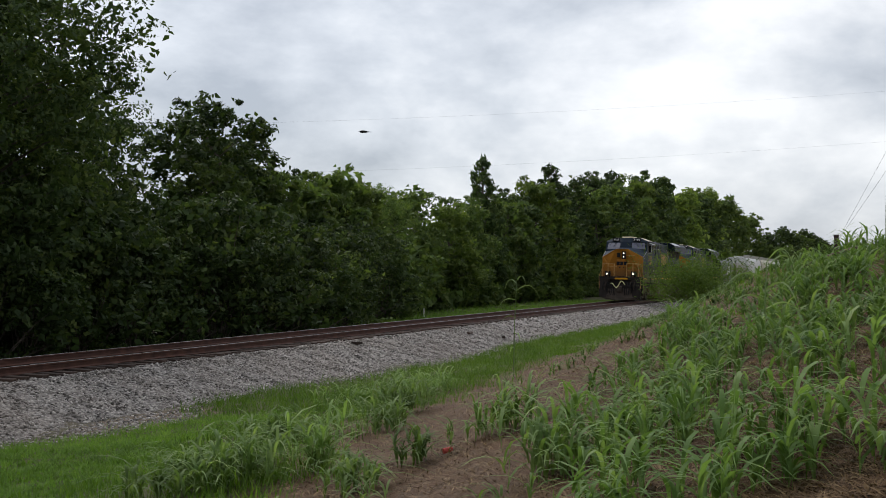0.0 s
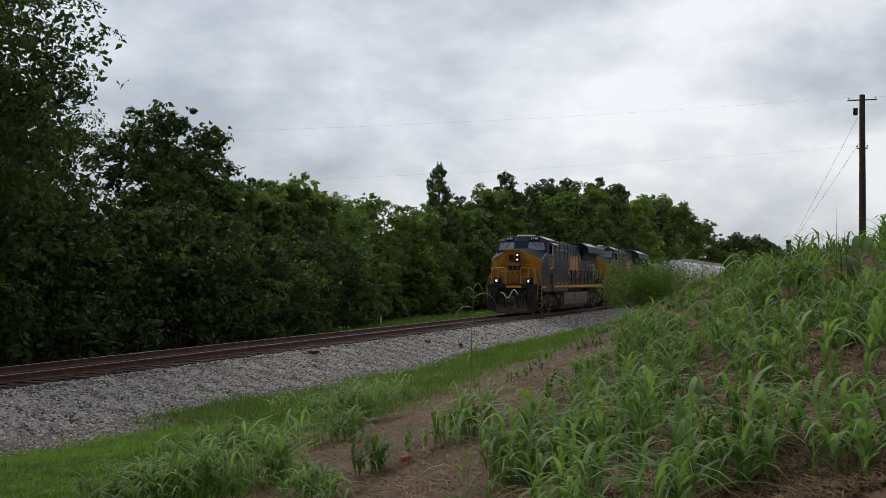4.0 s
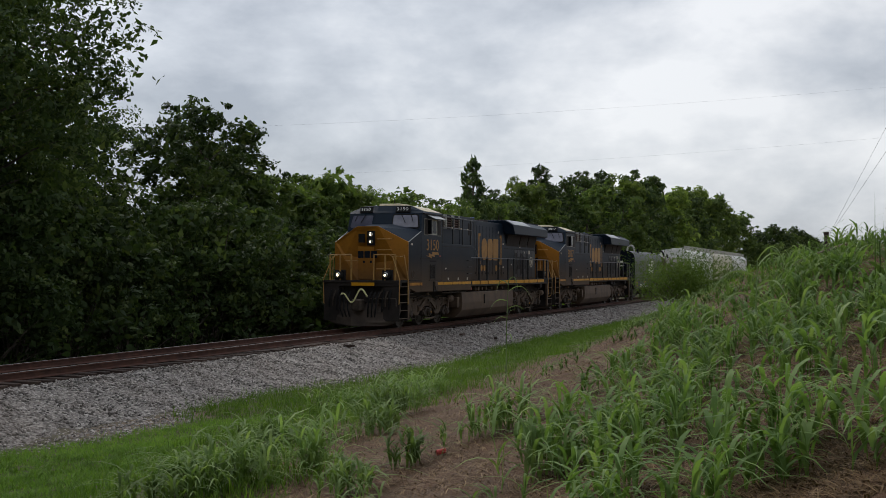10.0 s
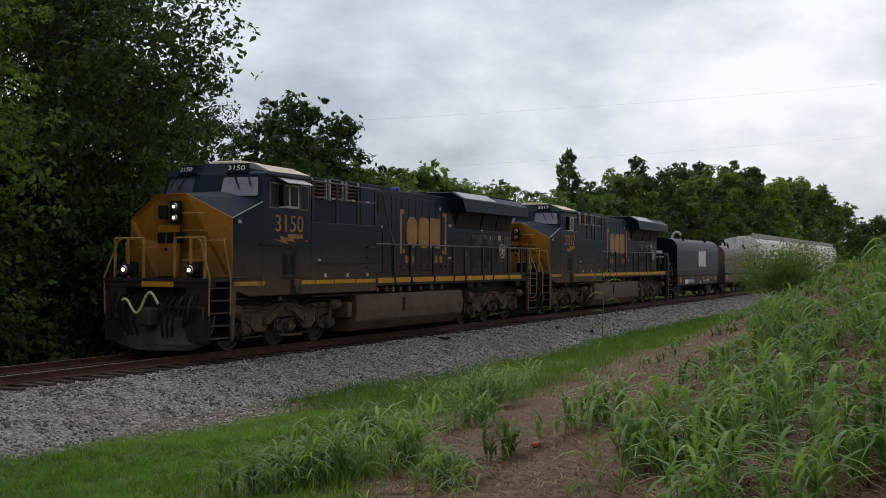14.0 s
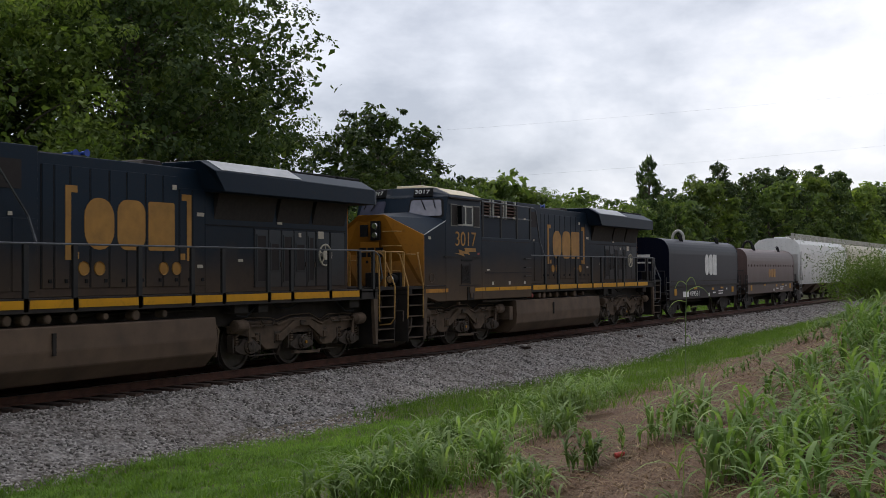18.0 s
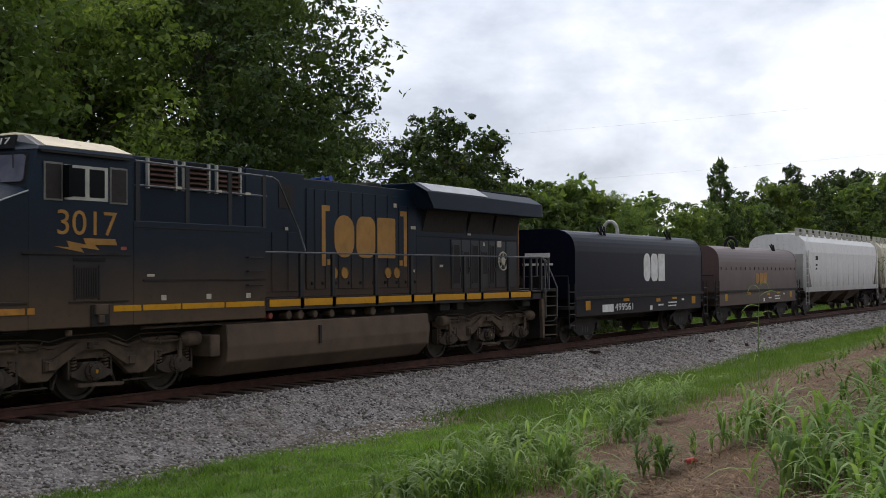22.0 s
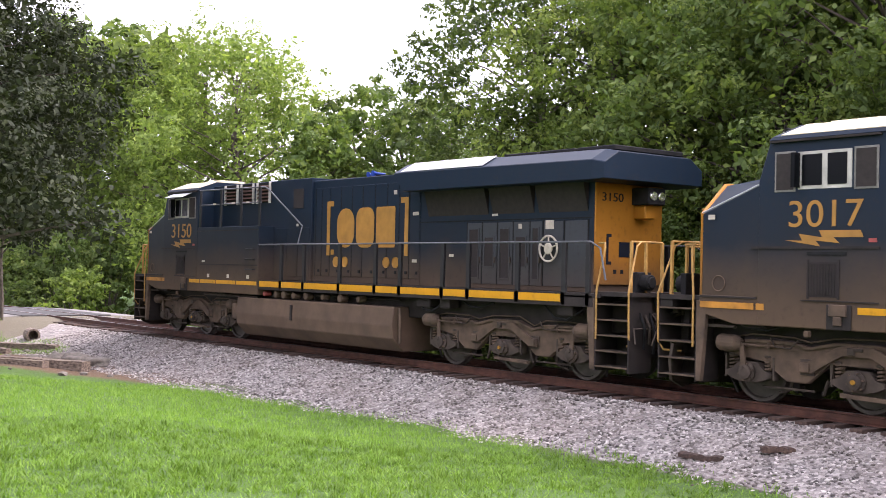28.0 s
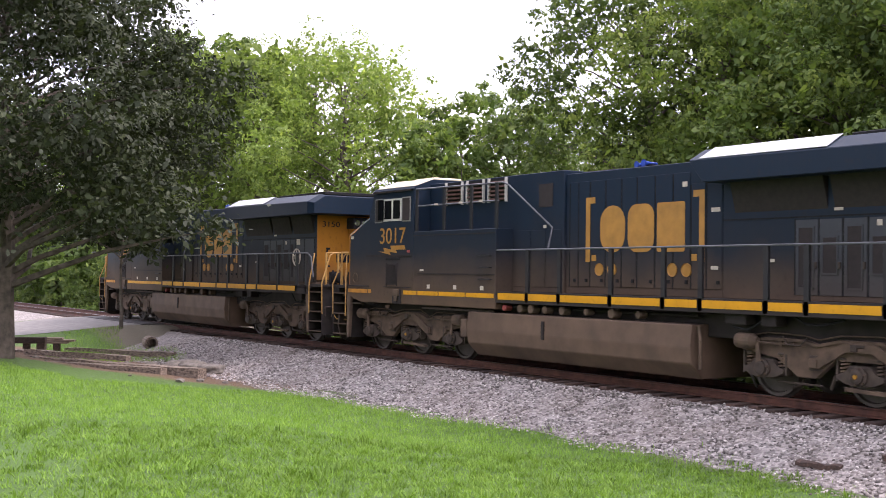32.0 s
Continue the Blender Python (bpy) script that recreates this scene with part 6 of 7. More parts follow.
    slab(bm, [(c(15.8), -1.1, 4.572), (c(18.4), -1.1, 4.57), (c(18.4), 1.1, 4.57), (c(15.8), 1.1, 4.572)], 0.01)
    part("roof_panel", bm, M["pale"], ov, "pale grey roof panel")
    for u0 in (18.8, 19.9, 21.0):
        part("fan_grate", B((u0, u0 + 1.0, -1.0, 1.0, 4.5, 4.6)), M["black"], ov, bevel=0.015)
    for u in (11.375, 11.68, 12.07, 12.57, 13.07, 13.54, 14.07, 14.58, 15.07, 15.48):
        part("door_seam", B((u - 0.012, u + 0.012, -0.978, -0.97, 1.9, 4.16 if u < 15 else 3.93)), M["black"], root)
    for u in (17.6, 18.12, 18.62, 19.12, 19.64, 20.03, 20.65, 21.32):
        part("door_seam", B((u - 0.014, u + 0.014, -0.978, -0.97, 1.84, 3.18)), M["black"], root)
    part("hood_seam", B((15.9, 21.4, -0.982, -0.97, 3.2, 3.225)), M["black"], root)
    # rear hood doors with tall vents, and the hand brake
    for u0, u1, vent in ((17.62, 18.1, 1), (18.14, 18.6, 1), (18.64, 19.1, 1), (19.14, 19.62, 1), (19.66, 20.0, 1), (20.06, 20.62, 0), (20.68, 21.3, 0)):
        bm = bmesh.new()
        side_slab(bm, c(u0), c(u1), 1.84, 3.16, -0.97, 0.016)
        d_ = part("hood_door", bm, M["doorgrey"], root, bevel=0.006)
        if vent:
            bm = bmesh.new()
            side_slab(bm, c(u0 + 0.08), c(u1 - 0.1), 1.98 + (0.25 if int(u0 * 10) % 2 else 0), 3.02 - (0.18 if int(u0 * 10) % 2 else 0), -0.986, 0.008)
            v_ = part("vent", bm, M["brownscreen"], d_, "tall dark vent")
            za, zb = 1.98 + (0.25 if int(u0 * 10) % 2 else 0), 3.02 - (0.18 if int(u0 * 10) % 2 else 0)
            bm = bmesh.new()
            for a_, b_, z0_, z1_ in ((u0 + 0.05, u0 + 0.08, za - 0.03, zb + 0.03), (u1 - 0.1, u1 - 0.07, za - 0.03, zb + 0.03), (u0 + 0.08, u1 - 0.1, zb, zb + 0.03), (u0 + 0.08, u1 - 0.1, za - 0.03, za)):
                side_slab(bm, c(a_), c(b_), z0_, z1_, -0.986, 0.016)
            part("vent_frame", bm, M["doorgrey"], v_)
            bm = bmesh.new()
            side_slab(bm, c(u1 - 0.06), c(u1 - 0.02), 2.3, 2.42, -0.986, 0.03)
            part("latch", bm, M["truckdark"], d_)
    bw = part("hand_brake", cyl((c(20.3), -1.03, 2.6), 0.05, 0.1), M["label"], root, "cream hand brake wheel")
    bm = bmesh.new()
    ring = [(c(20.3) + 0.26 * math.cos(a), -1.08, 2.6 + 0.26 * math.sin(a)) for a in [2 * math.pi * i / 20 for i in range(21)]]
    tube(bm, ring, 0.022, 6)
    part("brake_rim", bm, M["label"], bw)
    part("brake_hub", cyl((c(20.3), -1.085, 2.6), 0.12, 0.03, n=18), M["label"], bw)
    for i in range(5):
        a = 2 * math.pi * i / 5 + 0.3
        part("brake_spoke", tubes(([(c(20.3), -1.08, 2.6), (c(20.3) + 0.25 * math.cos(a), -1.08, 2.6 + 0.25 * math.sin(a))], 0.016)), M["label"], bw)
    # roof fittings
    hb = part("horn", bmesh.new(), M["horn"], root, "bright blue horn with flared bells")
    for u, z, l in ((12.82, 4.52, 0.3), (13.08, 4.54, 0.34), (12.95, 4.49, 0.22)):
        bm = bmesh.new()
        lathe(bm, [(0.075, -l), (0.045, -l * 0.8), (0.03, -l * 0.4), (0.025, 0.05)], 14, (c(u), -0.05, z), "y")
        part("horn_bell", bm, M["horn"], hb)
    part("horn_bracket", B((12.95, 13.1, -0.25, 0.3, 4.37, 4.52)), M["black"], hb)
    part("exhaust_stack", prisms(([(c(14.5), 4.37), (c(15.3), 4.37), (c(15.15), 4.55), (c(14.65), 4.55)], "y", -0.4, 0.4)), M["frame"], root, bevel=0.02)
    part("roof_hatch", B((11.6, 12.7, -0.7, 0.7, 4.37, 4.43)), M["frame"], root, bevel=0.01)
    # rear end
    bm = bmesh.new()
    box(bm, c(21.46), c(21.5), -0.965, 0.965, 1.9, 3.9)
    rear = part("rear_panel", bm, M["nose"], root, "yellow rear hood panel", bevel=0.006)
    lettering(number, 0.24, M["bluedark"], rear, (c(21.505), -0.5, 3.62), "rear", 0.6)
    part("rear_mark", B((21.5, 21.508, -0.3, 0.2, 2.45, 2.75), (21.5, 21.508, -0.66, -0.6, 2.3, 2.9), (21.5, 21.508, -0.6, -0.52, 2.84, 2.9), (21.5, 21.508, -0.6, -0.52, 2.3, 2.36), (21.5, 21.508, -0.45, -0.37, 2.12, 2.2), (21.5, 21.508, -0.25, -0.17, 2.12, 2.2)), M["bluedark"], rear, "dark blue plain painted mark")
    part("light_bracket", B((21.46, 21.8, 0.12, 0.42, 3.22, 3.5)), M["nose"], root, bevel=0.02)
    lb = part("rear_light_box", B((21.46, 21.95, 0.05, 0.55, 3.5, 3.84)), M["black"], root, "black box with twin rear lights", bevel=0.02)
    for z in (3.67,):
        for y in (0.18, 0.42):
            part("rear_light", cyl((c(21.96), y, z), 0.1, 0.05, "x", 14), M["unlit"], lb)
    # sill stripes
    stn = [9.4, 10.55, 11.68, 13.34, 14.87, 15.85, 17.42, 18.3, 19.86, 21.2]
    st = part("sill_stripe", bmesh.new(), M["stripe"], root, "broken yellow sill stripe")
    for s in (-1, 1):
        for a, b in zip(stn, stn[1:]):
            bm = bmesh.new()
            side_slab(bm, c(a + 0.07), c(b - 0.07), 1.56, 1.71, s * 1.53, 0.01)
            part("stripe_segment", bm, M["stripe"], st)
        for a, b in ((2.25, 3.35), (3.4, 3.55), (5.25, 5.9), (5.95, 6.9), (6.95, 8.1), (8.15, 9.3)):
            bm = bmesh.new()
            side_slab(bm, c(a), c(b), 1.585, 1.69, s * 1.53, 0.006)
            part("stripe_segment", bm, M["fade"] if a < 4 else M["stripe"], st)
        part("sill", B((9.36, 22.0, *sorted((s * 1.4, s * 1.53)), 1.48, 1.7)), M["frame"], root, bevel=0.008)
        # walkway handrail
        y = s * 1.5
        hr = part("handrail", tubes(([(c(9.3), y, 2.7), (c(21.9), y, 2.72), (c(22.15), y, 2.6), (c(22.3), y, 2.0)], 0.02)), M["rail_l"], root)
        for u in stn[1:] + [21.85]:
            part("stanchion", B((u - 0.055, u + 0.055, *sorted((y - 0.03, y + 0.035)), 1.5, 2.7)), M["rail_g"], hr, bevel=0.006)
        # railing on the ledge behind the cab
        lr = part("ledge_rail", tubes(([(c(5.78), y, 4.31), (c(9.6), y, 4.27), (c(9.8), y, 4.2), (c(10.95), y * 0.75, 3.2), (c(10.99), y * 0.85, 2.74)], 0.022), ([(c(5.78), y, 3.87), (c(9.42), y, 3.86)], 0.02)), M["rail_l"], root)
        for u in (5.84, 7.11, 8.3, 9.34):
            part("stanchion", B((u - 0.055, u + 0.055, *sorted((y - 0.02, y + 0.02)), 3.2, 4.3)), M["rail_g"], lr, bevel=0.006)
        # steps at the corners
        for ue, d in ((1.3, 1), (22.9, -1)):
            bar = M["rail_y"] if lit or ue < 10 else M["rail_l"]
            a, b = sorted((ue, ue + d * 0.86))
            sw = part("step_well", B((a, a + 0.03, *sorted((s * 0.9, s * 1.5)), 0.3, 1.72), (b - 0.03 if d > 0 else b - 0.03, b, *sorted((s * 0.9, s * 1.5)), 0.3, 1.72), (a, b, *sorted((s * 0.88, s * 0.92)), 0.35, 1.72)), M["frame"], root, "open metal step well")
            pl_u = ue + d * 0.86
            part("step_plate", prisms(([(c(pl_u), 1.7), (c(pl_u + d * 0.22), 1.7), (c(pl_u + d * 0.1), 0.32), (c(pl_u), 0.32)], "y", *sorted((s * 1.42, s * 1.52)))), M["truck"], sw, bevel=0.008)
            for i in range(5):
                z = 0.4 + i * 0.29
                part("tread", B((a + 0.03, b - 0.03, *sorted((s * 1.1, s * 1.5)), z - 0.03, z)), M["truckdark"], sw)
                part("tread_edge", B((a + 0.03, b - 0.03, *sorted((s * 1.5, s * 1.515)), z - 0.02, z + 0.005)), M["truck"], sw)
            for line in (((0.3, 1.22, 0.78), (0.06, 1.42, 0.8), (0.0, 1.5, 0.95), (0.0, 1.52, 1.8), (0.1, 1.2, 2.64), (0.14, 1.05, 2.72), (0.14, 0.45, 2.72)), ((0.8, 1.53, 0.9), (0.8, 1.53, 1.8), (0.68, 1.44, 2.6), (0.72, 1.4, 2.7), (0.98, 1.3, 2.7))):
                part("step_handrail", tubes(([(c(ue + d * u_), s * y_, z_) for u_, y_, z_ in line], 0.02)), bar, root, "yellow step handrail" if bar is M["rail_y"] else "grey step handrail")
    # end railings
    for ue, d in ((1.42, 1), (22.75, -1)):
        bar = M["rail_y"] if lit or ue < 10 else M["rail_l"]
        er, el = [part("end_railing", tubes(([(c(ue), a, 2.72), (c(ue), b, 2.72)], 0.022)), bar, root, "yellow end railing" if bar is M["rail_y"] else "grey end railing") for a, b in ((-1.3, -0.45), (0.45, 1.3))]
        for y in (-1.3, -0.9, -0.45, 0.45, 0.9, 1.3):
            part("stanchion", B((ue - 0.022, ue + 0.022, y - 0.026, y + 0.026, 1.75, 2.72)), bar, er if y < 0 else el)
    # ditch lights, pilot, coupler, hoses
    for ue, d, on_ in ((1.45, -1, lit), (22.8, 1, False)):
        for s in (-1, 1):
            b_ = part("ditch_light", cyl((c(ue), s * 0.95, 1.97), 0.15, 0.28, "x", 18), M["black"], root)
            part("light_mount", B((ue - 0.06 - 0.1 * d, ue + 0.06 - 0.1 * d, s * 0.95 - 0.2, s * 0.95 + 0.2, 1.76, 2.16)), M["black"], b_, bevel=0.015)
            part("lens", cyl((c(ue + d * 0.15), s * 0.95, 1.97), 0.11, 0.04, "x", 18), M["unlit"] if d < 0 else M["black"], b_)
            if on_:
                part("bulb", cyl((c(ue + d * 0.168), s * 0.95, 1.97), 0.046, 0.03, "x", 14), M["lit"], b_, "glowing bulb")
    part("pilot", prisms(([(c(1.5), 0.75), (c(1.62), 0.75), (c(1.7), 1.7), (c(1.55), 1.7)], "y", -1.1, 1.1)), M["frame"], root, bevel=0.01)
    part("pilot_beam", B((1.28, 1.6, -1.48, 1.48, 1.56, 1.7)), M["frame"], root, bevel=0.015)

    def blade(u_mid, u_side, w_mid, w_side, z):
        return [(c(u_side), -w_side, z), (c(u_mid), -w_mid, z), (c(u_mid), w_mid, z), (c(u_side), w_side, z), (c(u_side + 0.07), w_side, z), (c(u_mid + 0.07), w_mid, z), (c(u_mid + 0.07), -w_mid, z), (c(u_side + 0.07), -w_side, z)]
    bm = bmesh.new()
    loft(bm, blade(0.98, 1.38, 0.25, 0.98, 0.12), blade(1.02, 1.42, 0.28, 1.32, 0.26), blade(1.16, 1.5, 0.3, 1.46, 0.62), blade(1.36, 1.56, 0.3, 1.46, 0.92))
    pw = part("snow_plow", bm, M["plow"], root, "dusty dark snow plow", bevel=0.008)
    part("plow_edge", tubes(([(c(1.36), 0.3, 0.93), (c(1.36), -0.3, 0.93)], 0.02), ([(c(1.56), 1.46, 0.93), (c(1.36), 0.3, 0.93)], 0.02), ([(c(1.36), -0.3, 0.93), (c(1.56), -1.46, 0.93)], 0.02)), M["truckdark"], pw)
    for y in (-0.85, -0.35, 0.35, 0.85):
        part("plow_rib", B((1.5, 1.66, y - 0.02, y + 0.02, 0.3, 1.55)), M["frame"], pw)
    # uncoupling levers, angle cocks and hanging hoses at both ends
    for ue, d in ((1.2, 1), (22.95, -1)):
        part("uncoupling_lever", tubes(([(c(ue), -1.42, 1.12), (c(ue), -0.4, 1.12), (c(ue + d * 0.02), -0.2, 1.2)], 0.016), ([(c(ue), -1.42, 1.12), (c(ue - d * 0.08), -1.46, 0.85)], 0.016)), M["plow"], root)
        for i, (y, z, l, m_) in enumerate(((-1.22, 1.5, 0.75, "black"), (-1.08, 1.46, 0.62, "truckdark"), (-0.95, 1.5, 0.85, "black"), (-0.8, 1.42, 0.5, "truckdark"), (0.85, 1.5, 0.8, "black"), (1.0, 1.46, 0.6, "truckdark"), (1.15, 1.5, 0.7, "black"))):
            part("brake_hose", tubes(([(c(ue + d * 0.3), y, z), (c(ue + d * 0.06), y + 0.02, z - 0.1), (c(ue - d * 0.04), y + 0.05, z - l * 0.5), (c(ue + d * 0.02), y + 0.1, z - l), (c(ue + d * 0.2), y + 0.16, z - l * 0.9)], 0.028)), M[m_], root)
            part("angle_cock", B((*sorted((ue + d * 0.22, ue + d * 0.36)), y - 0.05, y + 0.05, z - 0.05, z + 0.06)), M["truckdark"], root, bevel=0.015)
    for y, z in ((-1.0, 1.3), (-0.6, 1.2), (0.7, 1.3)):
        part("end_plate", B((22.78, 22.86, y - 0.16, y + 0.12, z - 0.5, z + 0.2)), M["truckdark"], root, bevel=0.03)
    part("tow_chain", tubes(([(c(23.0), -0.5, 1.3), (c(23.12), -0.45, 0.85), (c(23.1), -0.3, 0.6), (c(23.0), -0.15, 0.8)], 0.03)), M["truck"], root)
    part("rear_pilot", B((22.6, 22.8, -1.1, 1.1, 0.55, 1.7)), M["frame"], root, bevel=0.01)
    part("warning_plate", B((1.22, 1.25, -0.55, 0.35, 1.58, 1.7)), M["stripe"], root, "yellow plate on the pilot")
    for ue, d in ((0.955, 1), (23.255, -1)):
        a, b = sorted((ue + d * 0.05, ue + d * 0.9))
        part("coupler", B((a, b, -0.12, 0.12, 0.78, 1.02)), M["frame"], root, bevel=0.03)
        part("knuckle", B((min(ue - d * 0.12, ue + d * 0.25), max(ue - d * 0.12, ue + d * 0.25), -0.2, 0.2, 0.68, 1.1)), M["truckdark"], root, bevel=0.05)
        for s in (-1, 1):
            for q in range(3):
                y = s * (0.42 + 0.16 * q)
                part("air_hose", tubes(([(c(ue + d * 0.32), y, 1.35), (c(ue + d * 0.1), y, 1.15), (c(ue + d * 0.05), y * 0.95, 0.75), (c(ue + d * 0.15), y * 0.85, 0.45)], 0.03)), M["black"], root)
    pts = [(c(0.80), 0.56 - i * 0.054, 1.2 - 0.2 * math.cos(i * 0.475 + 2.6) + 0.012 * (i - 9)) for i in range(20)]
    part("jumper_cable", tubes((pts, 0.03)), M["hose"], root, "pale looped jumper cable")
    # cables and hoses under the sill and at the ends
    for u0, u1, dip in ((2.6, 4.1, 0.25), (6.2, 7.5, 0.22), (16.2, 17.3, 0.3), (20.4, 21.6, 0.3), (17.8, 18.9, 0.16)):
        part("cable", tubes(([(c(u0), -1.28, 1.5), (c(u0 + (u1 - u0) * 0.3), -1.32, 1.5 - dip * 0.9), (c(u0 + (u1 - u0) * 0.6), -1.32, 1.5 - dip), (c(u1), -1.28, 1.45)], 0.022)), M["black"], root)
    for u, w in ((16.35, 0.5), (17.2, 0.35), (20.9, 0.45), (6.9, 0.4), (3.0, 0.5)):
        part("bracket", B((u, u + w, -1.4, -1.1, 1.28, 1.5)), M["frame"], root, bevel=0.02)
    for q in range(3):
        y = -0.75 + 0.3 * q
        part("jumper_hose", tubes(([(c(22.8), y, 1.75), (c(23.0), y, 1.35 - 0.1 * q), (c(23.2), y - 0.05, 1.05), (c(23.35), y, 1.2 + 0.1 * q)], 0.035)), M["black"], root)
    # small plates and tags on the sides
    tg = part("side_labels", bmesh.new(), M["label"], root, "small white and red data plates")
    for u, z, w, h, red, y in ((2.4, 3.08, 0.14, 0.08, 0, -1.53), (6.05, 2.2, 0.18, 0.05, 0, -1.53), (6.4, 1.76, 0.13, 0.1, 0, -1.53), (7.6, 1.76, 0.13, 0.1, 0, -1.53), (8.75, 1.76, 0.13, 0.1, 0, -1.53), (5.42, 2.68, 0.13, 0.06, 1, -1.53),
                               (10.55, 3.2, 0.1, 0.07, 0, -1.06), (15.62, 3.38, 0.22, 0.08, 0, -0.99), (15.62, 2.28, 0.18, 0.07, 0, -0.99), (14.85, 3.9, 0.13, 0.1, 0, -0.99), (18.45, 3.3, 0.18, 0.05, 0, -0.99), (17.0, 2.42, 0.16, 0.06, 0, -0.99),
                               (19.3, 3.02, 0.1, 0.1, 0, -0.99), (20.12, 3.0, 0.24, 0.18, 0, -0.99), (6.75, 3.85, 0.16, 0.05, 0, -1.56), (7.85, 3.85, 0.16, 0.05, 0, -1.56), (8.7, 3.85, 0.16, 0.05, 0, -1.56)):
        bm = bmesh.new()
        side_slab(bm, c(u), c(u + w), z, z + h, y, 0.006)
        part("data_plate", bm, M["redtag"] if red else M["label"], tg)
    # number, lightning mark and emblem on the near side; the same on the other
    for s in (-1, 1):
        turn = Matrix.Rotation(radians(90), 4, "X") if s < 0 else Matrix.Rotation(radians(180), 4, "Z") @ Matrix.Rotation(radians(90), 4, "X")
        lettering(number, 0.6, M["orange"], root, (c(4.65), s * 1.535, 3.11), turn, 1.32)
        bm = bmesh.new()
        bolt = [(3.94, 2.76), (4.26, 2.75), (4.20, 2.86), (4.62, 2.80), (4.56, 2.91), (5.28, 2.91), (5.33, 2.80), (4.82, 2.80), (4.92, 2.71), (4.50, 2.75), (4.58, 2.66)]
        prism(bm, [(c(u), z - 0.04) for u, z in bolt], "y", *sorted((s * 1.531, s * 1.537)))
        part("lightning_mark", bm, M["orange"], root, "orange lightning mark")
        emblem(root, s * 0.987, c(11.94), c(15.44), 2.43, 3.82, M["orange"])
    return root


LOCO_1 = make_loco("3150", True)
LOCO_2 = make_loco("3017", False)


# --- wagons ---
def wagon_truck(root, xc):
    t_ = part("truck", boxes((xc - 0.2, xc + 0.2, -1.05, 1.05, 0.42, 0.75)), M["frame"], root, "two-axle wagon truck", bevel=0.02)
    # frames and caps take the black steel, standing for the shade under the wagon
    for s in (-1, 1):
        prof = [(-1.2, 0.62), (-0.95, 0.66), (-0.5, 0.84), (0.5, 0.84), (0.95, 0.66), (1.2, 0.62), (1.2, 0.46), (0.85, 0.46), (0.5, 0.22), (-0.5, 0.22), (-0.85, 0.46), (-1.2, 0.46)]
        part("side_frame", prisms(([(xc + p_[0], p_[1]) for p_ in prof], "y", *sorted((s * 0.98, s * 1.12)))), M["frame"], t_, bevel=0.015)
        for e in (-0.89, 0.89):
            part("bearing_cap", cyl((xc + e, s * 1.13, 0.48), 0.12, 0.12, n=12), M["frame"], t_)
        for e in (-0.18, 0.0, 0.18):
            part("spring", cyl((xc + e, s * 1.06, 0.42), 0.07, 0.22, "z", 10), M["wheel"], t_)
    for e in (-0.89, 0.89):
        wheelset(t_, xc + e, 0.457)
    return t_


def wagon_ends(root, half):
    for d in (-1, 1):
        a, b = sorted((d * half, d * (half - 0.8)))
        part("coupler", boxes((a, b, -0.12, 0.12, 0.78, 1.02)), M["frame"], root, bevel=0.03)
        part("air_hose", tubes(([(d * (half - 0.3), 0.3, 1.0), (d * (half - 0.1), 0.32, 0.6), (d * half, 0.25, 0.4)], 0.03)), M["black"], root)


M["coilblue"] = make_paint("deep_blue_hood_paint", (0.004, 0.006, 0.015), 0.3, 1.3, 0.4, 0.34, 0.06)
M["coilbrown"] = make_paint("rusted_brown_hood", (0.115, 0.077, 0.070), 0.6, 1.8, 0.6, 0.42, 0.25)
M["hopwhite"] = make_paint("dirty_white_hopper_paint", (0.72, 0.72, 0.70), 0.2, 1.9, 0.55, 0.55)
M["hopcream"] = make_paint("dirty_cream_hopper_paint", (0.55, 0.51, 0.40), 0.2, 1.9, 0.6, 0.55)


